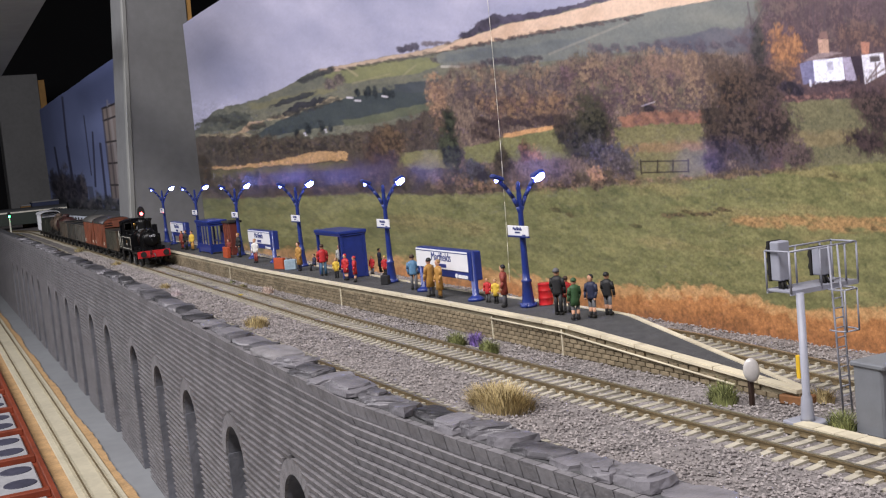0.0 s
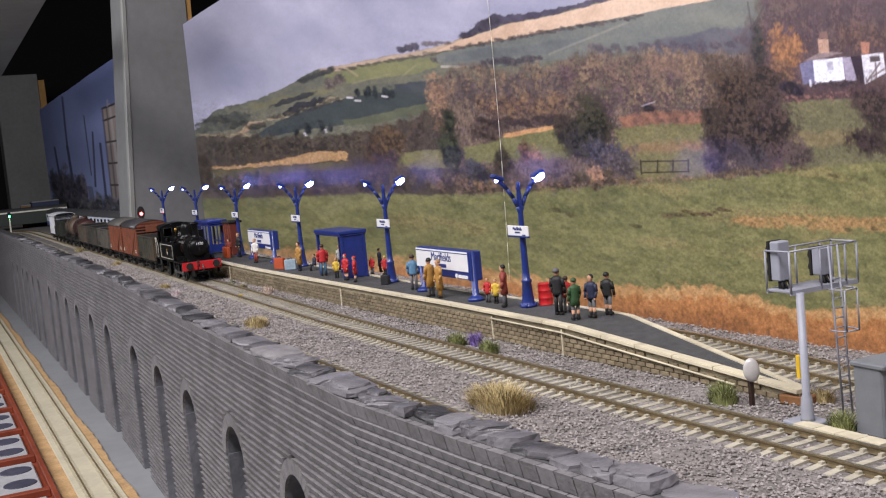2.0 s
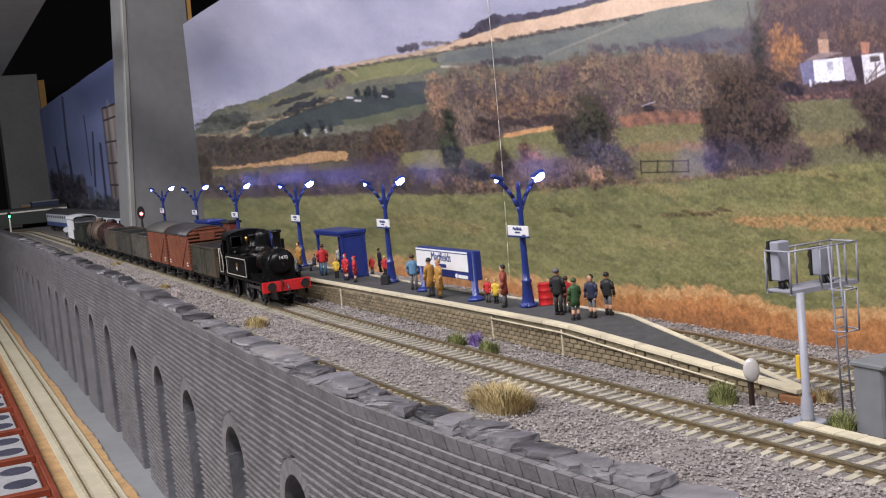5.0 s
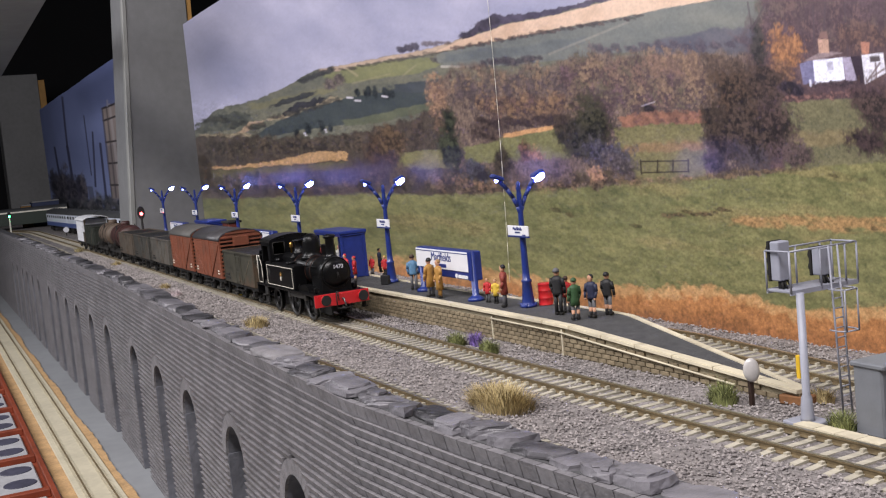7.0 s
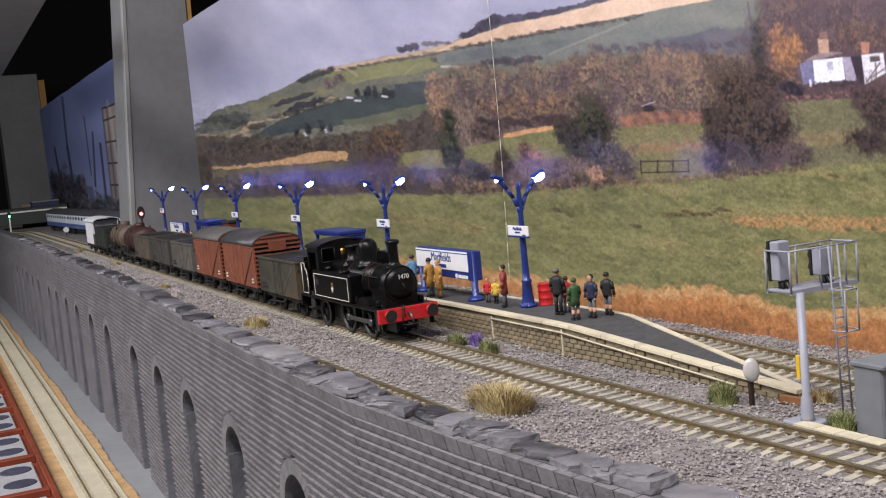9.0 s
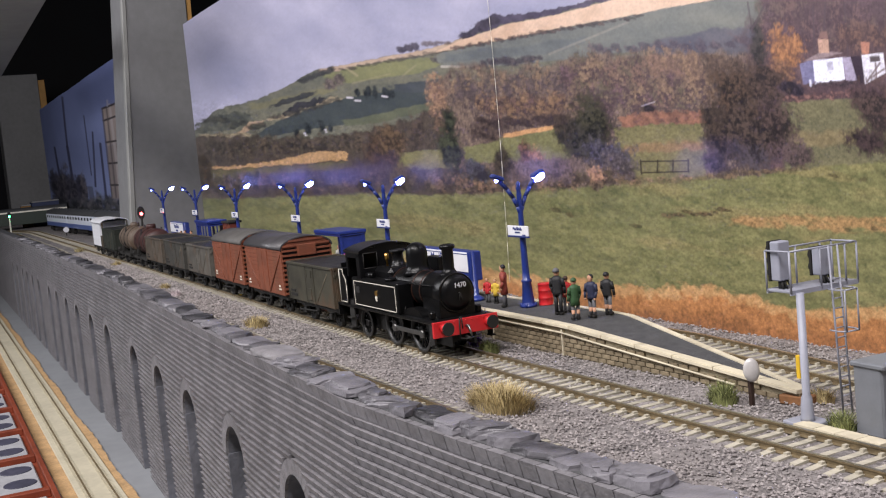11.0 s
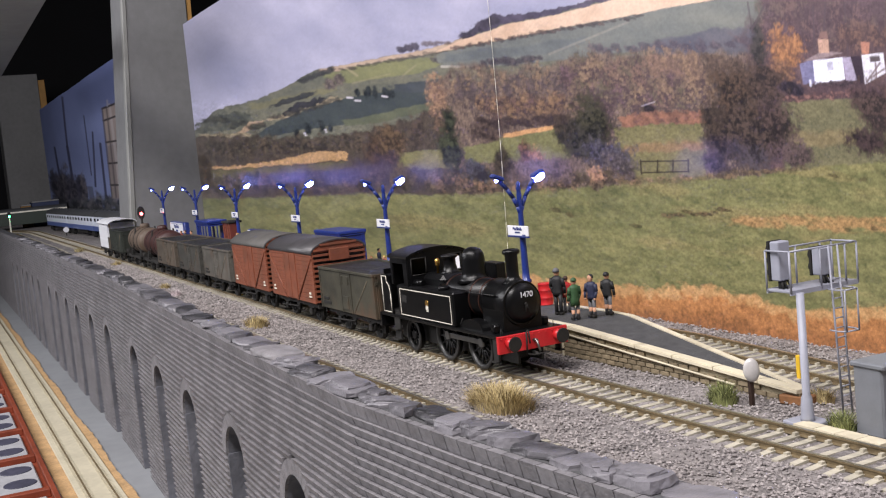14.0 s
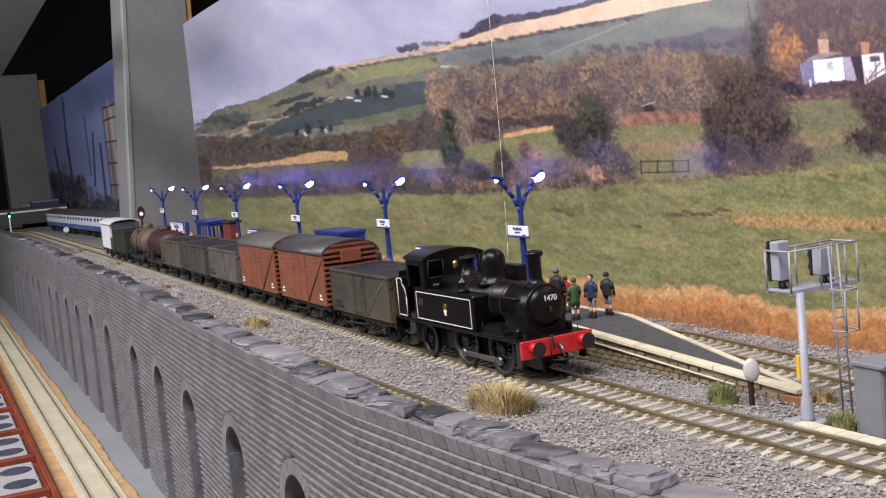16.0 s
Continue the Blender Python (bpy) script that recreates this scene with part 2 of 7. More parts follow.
def build_setting():
    # ballasted upper board from the viaduct to the backdrop, a ribbon with gentle relief
    xs = [-2900 + 25 * i for i in range(80)] + [-900 + 8 * i for i in range(165)]
    verts, faces, ny = [], [], 40
    for x in xs:
        y0, y1 = wall_line(x) + 5, 135.0
        for j in range(ny + 1):
            y = y0 + (y1 - y0) * j / ny
            z = -2.6 + 0.9 * noise.noise(Vector((x * 0.06, y * 0.06, 1))) + 0.5 * noise.noise(Vector((x * 0.2, y * 0.2, 4)))
            verts.append((x * M, y * M, z * M))
    for i in range(len(xs) - 1):
        for j in range(ny):
            a = i * (ny + 1) + j
            faces.append((a, a + ny + 1, a + ny + 2, a + 1))
    tagged(new("ground", quick("ground", verts, faces, BED)), "grey ballasted track bed on the upper baseboard", "track bed", kind="structure")
    bm = nb()
    box(bm, -3000, -60, -20, 600, 200, -4.5)
    structure_mesh("baseboard", bm, PILLAR, "grey baseboard carrying the upper tracks", "baseboard")
    bm = nb()
    box(bm, -3000, -700, FLOOR_Z - 18, 700, -40, FLOOR_Z)
    structure_mesh("floor", bm, GREY_FLOOR, "grey painted lower board along the viaduct foot", "floor")
    # room behind everything; BLACKROOM's near-black stands in for missing light
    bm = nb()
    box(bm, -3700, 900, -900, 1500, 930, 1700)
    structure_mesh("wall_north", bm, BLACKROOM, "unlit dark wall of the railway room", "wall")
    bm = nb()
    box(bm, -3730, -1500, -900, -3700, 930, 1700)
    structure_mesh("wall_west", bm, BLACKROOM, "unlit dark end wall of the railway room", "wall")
    bm = nb()
    box(bm, 1500, -1500, -900, 1530, 930, 1700)
    structure_mesh("wall_east", bm, PILLAR, "plain grey wall behind the camera", "wall")
    bm = nb()
    box(bm, -3730, -1530, -900, 1530, -1500, 1700)
    structure_mesh("wall_south", bm, PILLAR, "plain grey wall on the operator's side", "wall")
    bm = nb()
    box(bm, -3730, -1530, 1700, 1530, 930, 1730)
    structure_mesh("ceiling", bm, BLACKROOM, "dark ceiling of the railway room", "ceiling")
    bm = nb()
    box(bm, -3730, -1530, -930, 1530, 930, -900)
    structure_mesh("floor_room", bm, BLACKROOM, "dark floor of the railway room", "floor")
    # posts of the room
    def shear_to_view(bm):
        """Shears the post so its edges match the lens bow in the camera's view."""
        for v in bm.verts:
            v.co.y += (0.095 - 0.0005 * v.co.y) * v.co.z
    bm = nb()
    box(bm, -1262, 40, -4, -1160, 142, 760, 1.5)
    shear_to_view(bm)
    post = structure_mesh("pillar_1", bm, PILLAR, "grey painted boxed-in timber post beside the backdrop", "pillar")
    bm = nb()
    box(bm, -1172, 37.5, -4, -1158.5, 45, 760, 1.2)
    shear_to_view(bm)
    part("corner_strip", bm, PILLAR_PALE, post, "paler corner strip")
    bm = nb()
    box(bm, -1174, 142.2, -4, -1164, 151, 760, 0.8)
    shear_to_view(bm)
    part("batten", bm, PINE, post, "bare pine batten")
    bm = nb()
    # ends early to stand for shade over its top; set far back to dim it
    box(bm, -3420, 46, -900, -3300, 171, 440, 1.5)
    post = structure_mesh("pillar_2", bm, PILLAR, "grey painted post at the far end, cut short for shade", "pillar")
    bm = nb()
    box(bm, -3306, 171.2, -900, -3297, 190, 420, 1)
    part("batten", bm, PINE, post, "bare pine batten")
    # grey roof board overhead, shaped to the camera's view, lightened as if lit below
    bm = nb()
    v = [bm.verts.new(c) for c in ((-1950, -47, 300), (-800, -61, 300), (-800, -118, 300), (-1950, -53, 300), (-1950, -47, 318), (-800, -61, 318), (-800, -118, 318), (-1950, -53, 318))]
    for q in ((0, 1, 2, 3), (7, 6, 5, 4), (0, 4, 5, 1), (1, 5, 6, 2), (2, 6, 7, 3), (3, 7, 4, 0)):
        bm.faces.new([v[i] for i in q])
    structure_mesh("roof_board", bm, PILLAR_PALE, "grey board under the roof, lightened as if lit from below", "board")


def build_lower_line():
    """The pale plaster track on the lower level, its cork edging and the tray beside it."""
    t = thing("lower_track", 0, 0, FLOOR_Z, "unpainted cream plaster track with steel rails on cork", "railway track", kind="structure")
    bm = nb()
    rng = random.Random(8)
    torn = [(-2400 + 9 * i, -106.4 + rng.uniform(-0.8, 0.8) + 1.2 * math.sin(i * 0.23)) for i in range(301)]
    prism(bm, [(300, -113.0), (-2400, -113.0)] + torn, 0.05, 1.6, "z")
    part("cork_edge", bm, CORK, t, "torn tan cork strip")
    bm = nb()
    box(bm, -2400, -152, 0.03, 300, -114, 1.0, 0.3)
    part("cork_base", bm, CORK, t, "tan cork underlay")
    for x0, x1 in ((-2400, -809), (-808, 300)):
        bm = nb()
        box(bm, x0, -142.5, 1.0, x1, -113.0, 3.0, 0.5)
        part("track_base", bm, PLASTER, t, "cream plaster roadway")
    for y in (-119.4, -135.9):
        bm = nb()
        box(bm, -2400, y - 0.55, 3.0, 300, y + 0.55, 4.6)
        part("rail", bm, RAIL, t)
    boxes = []
    for i in range(240):
        x = -260 - i * 4.2
        for y in (-119.4, -135.9):
            boxes.append((x, y, 3.4, 1.0, 2.5, 0.55, 0))
    ob = new("rail_chair", many_boxes("rail_chair", boxes, PLASTER))
    ob.parent = t
    ob["kind"] = "stuff"
    # red-brown tray with round grey pads
    tray = thing("rolling_stock_tray", 0, 0, FLOOR_Z, "red-brown wooden tray holding grey pads with dark round discs", "tray")
    bm = nb()
    box(bm, -1500, -235, 0, -200, -154, 1.5)
    part("tray_bottom", bm, mat("tray_red_brown", (0.22, 0.045, 0.02), 0.5, var=0.3, scale=80), tray)
    for y in (-156.5, -233):
        bm = nb()
        box(bm, -1500, y - 2, 1.5, -200, y + 2, 8, 0.5)
        part("tray_side", bm, bpy.data.materials["tray_red_brown"], tray)
    pad = mat("grey_foam_pad", (0.33, 0.33, 0.35), 0.8, var=0.15, scale=200)
    hole = mat("dark_pad_disc", (0.05, 0.05, 0.08), 0.6, var=0.3)
    for i in range(9):
        x = -395 - i * 112.0
        bm = nb()
        box(bm, x - 44, -226, 1.5, x + 44, -162, 5, 1.0)
        p = part("pad", bm, pad, tray)
        for dx in (-21, 21):
            bm = nb()
            # flat dark disc laid on top of the pad
            lathe(bm, [(12, 0), (11.5, 0.5)], Matrix.Translation((x + dx, -176, 5.0)), 24)
            part("hole", bm, hole, p)
        bm = nb()
        box(bm, x + 52, -231, 1.5, x + 60, -158.6, 7.5, 0.5)
        part("divider", bm, bpy.data.materials["tray_red_brown"], tray)


# ---- the viaduct ----
ARCHES = [58, -45, -146, -255, -354, -458, -601, -697, -797, -886, -977, -1060, -1190, -1275, -1359, -1437, -1533, -1627]
A_HALF, A_SPRING = 17.0, -47.0


def face_y(x):
    return wall_line(x) - 5.0


def build_viaduct():
    wall = thing("viaduct", 0, 0, 0, "grey moulded stone viaduct wall with tall narrow arches", "viaduct wall", kind="structure")
    # core in stretches, open at each arch
    edges = sorted([360.0] + [a + s * A_HALF for a in ARCHES for s in (-1, 1)] + [-2200.0])
    bm = nb()

    def slab(x0, x1, z0, z1, thick=12.0):
        n = max(1, int((x1 - x0) / 40))
        for i in range(n):
            a, b = x0 + (x1 - x0) * i / n, x0 + (x1 - x0) * (i + 1) / n
            ya, yb = face_y(a) + 0.45, face_y(b) + 0.45
            vs = [bm.verts.new(c) for c in ((a, ya, z0), (b, yb, z0), (b, yb, z1), (a, ya, z1), (a, ya + thick, z0), (b, yb + thick, z0), (b, yb + thick, z1), (a, ya + thick, z1))]
            for q in ((0, 1, 2, 3), (5, 4, 7, 6), (4, 0, 3, 7), (1, 5, 6, 2), (3, 2, 6, 7), (4, 5, 1, 0)):
                bm.faces.new([vs[k] for k in q])
    for i in range(0, len(edges) - 1, 2):
        slab(edges[i], edges[i + 1], FLOOR_Z, A_SPRING + A_HALF + 2.0, 22.0)
    slab(-2200, 360, A_SPRING + A_HALF + 2.0, 14.0)
    part("wall_core", bm, JOINT, wall, "dark recessed joints")
    # spandrels: stepped fill between the round heads and the course above
    bm = nb()
    for a in ARCHES:
        for s in (-1, 1):
            n = 10
            arc = [(a + s * A_HALF * math.cos(1.5708 * k / n), A_SPRING + A_HALF * math.sin(1.5708 * k / n)) for k in range(n + 1)]
            for (u0, w0), (u1, w1) in zip(arc, arc[1:]):
                y = face_y(a) + 0.45
                prism(bm, [(u0, w0), (u1, w1), (u1, A_SPRING + A_HALF + 2.2), (u0, A_SPRING + A_HALF + 2.2)], y, y + 20)
    part("spandrel", bm, ARCH_SHADE, wall)
    bm = nb()
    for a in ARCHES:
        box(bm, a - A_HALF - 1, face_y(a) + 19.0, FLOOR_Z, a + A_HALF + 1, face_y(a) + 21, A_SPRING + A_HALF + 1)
    part("recess_back", bm, ARCH_SHADE, wall, "blue-grey back of the arch recesses, darkened for shade")
    # stones course by course
    ch, bl = 3.42, 7.2
    near, rest = [], []
    rng = random.Random(5)
    rows = int((9.0 - FLOOR_Z) / ch)
    for r in range(rows):
        z = FLOOR_Z + (r + 0.5) * ch
        x = -2195.0 + (r % 2) * bl / 2
        while x < 250:
            L = bl * (2 if x < -760 else 1)
            spans = [(x, x + L)]
            for arch in ARCHES:
                if abs(arch - x) > 45:
                    continue
                if z < A_SPRING:
                    hw = A_HALF + 0.3
                else:
                    hw = math.sqrt(max(0.0, (A_HALF + 6.4) ** 2 - (z - A_SPRING) ** 2))
                cut = []
                for p, q in spans:
                    if hw == 0 or q <= arch - hw or p >= arch + hw:
                        cut.append((p, q))
                        continue
                    if p < arch - hw:
                        cut.append((p, arch - hw))
                    if q > arch + hw:
                        cut.append((arch + hw, q))
                spans = cut
            for p, q in spans:
                if q - p < 0.9 or (z < -70 and x > -150):
                    continue
                c = (p + q) / 2
                rz = math.atan2(face_y(c + 3) - face_y(c - 3), 6)
                b = (c, face_y(c) + 0.1 + rng.uniform(-0.07, 0.07), z, (q - p) / 2 - 0.16, 0.6, ch / 2 - 0.13, rz)
                if q - p > bl - 0.01 and c > 30 and c < 190 and z > -25 and len(near) < 296:
                    near.append(b)
                else:
                    rest.append(b)
            x += L
    x = -2195.0
    while x < 250:
        c = x + bl / 2
        rest.append((c, face_y(c) - 0.25, (FLOOR_Z + rows * ch + 14.0) / 2, bl / 2 - 0.17, 0.6, (14.0 - FLOOR_Z - rows * ch) / 2 - 0.1, math.atan2(face_y(c + 3) - face_y(c - 3), 6)))
        x += bl
    ob = new("stone_courses", many_boxes("stone_courses", rest, STONE, 1.3))
    ob.parent = wall
    tagged(ob, "grey moulded stone blocks", kind="stuff")
    # arch ring stones
    ring = []
    for a in ARCHES:
        n = 15
        for k in range(n):
            t = math.pi * (k + 0.5) / n
            ring.append((a, t))
    verts, faces = [], []
    for a, t in ring:
        o = len(verts)
        r0, r1, dt = A_HALF + 0.1, A_HALF + 6.6, math.pi / 15 * 0.46
        y0 = face_y(a) - 0.9
        for y in (y0, y0 + 3):
            for rr, tt in ((r0, t - dt), (r1, t - dt), (r1, t + dt), (r0, t + dt)):
                verts.append(((a + rr * math.cos(tt)) * M, y * M, (A_SPRING + rr * math.sin(tt)) * M))
        faces += [[o + i for i in q] for q in ((0, 1, 2, 3), (7, 6, 5, 4), (0, 4, 5, 1), (1, 5, 6, 2), (2, 6, 7, 3), (3, 7, 4, 0))]
    ob = new("arch_ring", quick("arch_ring", verts, faces, STONE))
    ob.parent = wall
    tagged(ob, "grey radial arch stones", kind="stuff")
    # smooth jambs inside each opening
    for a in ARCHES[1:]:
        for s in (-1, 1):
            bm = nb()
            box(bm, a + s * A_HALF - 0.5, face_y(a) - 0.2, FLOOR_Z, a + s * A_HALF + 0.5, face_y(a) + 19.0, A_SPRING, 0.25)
            part("jamb", bm, ARCH_SHADE, wall, "blue-grey arch jamb, darkened for shade")
    # the joint between two castings
    bm = nb()
    box(bm, 101.6, face_y(102) - 0.35, -70, 102.6, face_y(102) + 1, 14)
    part("joint_strip", bm, STONE, wall)
    return wall, near


def build_slates():
    """Loose slate slivers laid end to end along the parapet: cleft plates with broken edges."""
    rng = random.Random(11)
    x, k = -1500.0, 0
    while x < 250:
        near = x > -320
        L = rng.uniform(13, 28) * (0.72 if x > 20 else 1.0 if near else 1.3)
        w = rng.uniform(5.0, 7.4) * (0.8 if x > 20 else 1.0)
        bm = nb()
        z = 0.0
        shear = rng.uniform(-4, 4)
        for layer in range(rng.choice((1, 1, 2))):
            h = rng.uniform(1.3, 2.8) if layer == 0 else rng.uniform(0.6, 1.4)
            shrink = 1.0 if layer == 0 else rng.uniform(0.6, 0.9)
            corners = [(-L / 2 + rng.uniform(-2, 2), -w), (L / 2 + rng.uniform(-2, 2), -w), (L / 2 + rng.uniform(-3, 3), w), (-L / 2 + rng.uniform(-3, 3), w)]
            outline = []
            for (ax, ay), (bx, by) in zip(corners, corners[1:] + corners[:1]):
                n = 4 if abs(bx - ax) > abs(by - ay) else 3
                for i in range(n):
                    t = (i + rng.uniform(-0.2, 0.2) * (i > 0)) / n
                    px, py = ax + (bx - ax) * t, ay + (by - ay) * t
                    cut = 0.9 if i == 0 else 1.0
                    outline.append(((px * cut + shear * py / w) * shrink, py * cut * shrink + rng.uniform(-0.7, 0.7)))
            n = len(outline)
            gx, gy = rng.uniform(-0.03, 0.03), rng.uniform(-0.05, 0.05)
            lo = [bm.verts.new((u + rng.uniform(-.3, .3), v + rng.uniform(-.3, .3), z)) for u, v in outline]
            mi = [bm.verts.new((u * 1.01 + rng.uniform(-.3, .3), v + rng.uniform(-.3, .3), z + h * rng.uniform(0.3, 0.7))) for u, v in outline]
            hi = [bm.verts.new((u * rng.uniform(0.93, 1.0), v * rng.uniform(0.92, 1.0), z + h + gx * u + gy * v + rng.uniform(-.12, .12))) for u, v in outline]
            for A, Bq in ((lo, mi), (mi, hi)):
                for i in range(n):
                    bm.faces.new((A[i], A[(i + 1) % n], Bq[(i + 1) % n], Bq[i]))
            bm.faces.new(lo[::-1])
            c = bm.verts.new((rng.uniform(-2, 2), rng.uniform(-2, 2), z + h + rng.uniform(0, 0.3)))
            for i in range(n):
                bm.faces.new((hi[i], hi[(i + 1) % n], c))
            z += h * 0.9
        xc = x + L / 2
        ang = math.degrees(math.atan2(wall_line(xc + 10) - wall_line(xc - 10), 20)) + rng.uniform(-9, 9)
        pale = -84 < xc < -66
        ob = part("slate_coping", bm, SLATE_PALE if pale else SLATE)
        ob.matrix_basis = pose(xc * M, (wall_line(xc) + 0.3 + rng.uniform(-1.0, 1.0)) * M, (13.7 + 0.25 * (k % 2)) * M, rng.uniform(-4, 3), rng.uniform(-4, 4), ang)
        tagged(ob, "pale slate sliver laid on the viaduct parapet" if pale else "rough grey slate sliver laid on the viaduct parapet", "slate", "slates on the parapet")
        x += L * 0.96
        k += 1


# ---- tracks ----
def track(name, line, x0, x1, label, parts_from, pitch=6.3, half=15.0, swing=True):
    """Rails and sleepers along a line; sleepers past parts_from are parts of their own."""
    t = thing(name, 0, 0, 0, label, "railway track", kind="structure")

    def y_at(x):
        return curve_end(line, x) if swing else line(x)
    for off in (-8.25, 8.25):
        bm = nb()
        n = int((x1 - x0) / 14)
        prof = ((-1.1, -2.3), (1.1, -2.3), (0.95, -1.9), (0.35, -1.7), (0.35, -0.8), (0.62, -0.55), (0.62, 0.0), (-0.62, 0.0), (-0.62, -0.55), (-0.35, -0.8), (-0.35, -1.7), (-0.95, -1.9))
        rings = []
        for i in range(n + 1):
            x = x0 + (x1 - x0) * i / n
            s = (y_at(x + 1) - y_at(x - 1)) / 2
            q = 1 / math.hypot(1, s)
            rings.append([bm.verts.new((x - s * q * (off + u), y_at(x) + q * (off + u), v)) for u, v in prof])
        for a, b in zip(rings, rings[1:]):
            for k in range(12):
                f = bm.faces.new((a[k], a[(k + 1) % 12], b[(k + 1) % 12], b[k]))
                f.material_index = 1 if k == 6 else 0
        part("rail", bm, [RAIL, RAIL_TOP], t)
    bm = nb()
    prof = [(-half, -4.2), (half, -4.2), (half, -2.2), (half - 5, -1.75), (5, -2.1), (-5, -2.1), (-half + 5, -1.75), (-half, -2.2)]
    prism(bm, prof, -1.3, 1.3, "x")
    for s in (-1, 1):
        for d in (-1, 1):
            box(bm, -0.65, s * 8.25 + d * 1.5 - 0.8, -2.0, 0.65, s * 8.25 + d * 1.5 + 0.8, -1.1)
    one = finish(bm, "sleeper", SLEEPER)
    far, x = [], x0
    while x < x1:
        rz = math.atan2(y_at(x + 2) - y_at(x - 2), 4)
        if x > parts_from:
            share("sleeper", one, t, (x, y_at(x), 0), math.degrees(rz))
        else:
            far.append((x, y_at(x), -3.0, 1.3, half, 1.0, rz))
        x += pitch
    if far:
        ob = new("far_sleepers", many_boxes("far_sleepers", far, SLEEPER))
        ob.parent = t
        tagged(ob, "pale concrete sleepers", kind="stuff")
    return t


def build_ballast():
    """Loose stone chippings, denser towards the near end."""
    rng = np.random.default_rng(3)
    n = 135000
    u = rng.random(n)
    x = 330 - 1500 * u ** 1.7
    y = np.empty(n)
    tz = np.zeros(n)
    for i in range(n):
        lo = wall_line(x[i]) + 6
        y[i] = lo + (118 - lo) * rng.random()
    keep = np.ones(n, bool)
    for i in range(n):
        if x[i] < 96 and plat_front(x[i]) + 1.5 < y[i] < plat_back(x[i]) - 1:
            keep[i] = False
        for ln in (line_main, line_near, line_bay):
            d = abs(y[i] - ln(x[i]))
            if d < 14.5:
                tz[i] = -0.55
                if abs(d - 8.25) < 1.9:
                    keep[i] = False
                k = (x[i] - (-1090.0 if ln is line_bay else -2600.0)) % 6.3
                if k < 2.1 or k > 4.2:
                    keep[i] = False
    x, y, tz = x[keep], y[keep], tz[keep]
    n = len(x)
    base = np.array([(1, 0, 0), (-1, 0, 0), (0, 1, 0), (0, -1, 0), (0.2, 0.1, 1), (-0.1, 0, -0.8)], float)
    tri = np.array([(0, 2, 4), (2, 1, 4), (1, 3, 4), (3, 0, 4), (2, 0, 5), (1, 2, 5), (3, 1, 5), (0, 3, 5)])
    size = rng.uniform(0.36, 0.72, n) * (1 + np.clip(-x / 900, 0, 1.2))
    v = base[None] * (1 + rng.uniform(-0.4, 0.4, (n, 6, 3))) + rng.uniform(-0.3, 0.3, (n, 6, 3))
    a = rng.uniform(0, 6.28, n)
    c, s = np.cos(a)[:, None], np.sin(a)[:, None]
    v = np.stack([c * v[..., 0] - s * v[..., 1], s * v[..., 0] + c * v[..., 1], v[..., 2] * 0.75], -1) * size[:, None, None]
    v += np.stack([x, y, -2.1 + tz + rng.uniform(-0.5, 0.4, n)], -1)[:, None]
    f = (tri[None] + 6 * np.arange(n)[:, None, None]).reshape(-1, 3)
    ob = new("ballast", quick("ballast", (v.reshape(-1, 3) * M).tolist(), f.tolist(), BALLAST))
    tagged(ob, "loose grey granite chippings between the tracks", "ballast", kind="stuff")


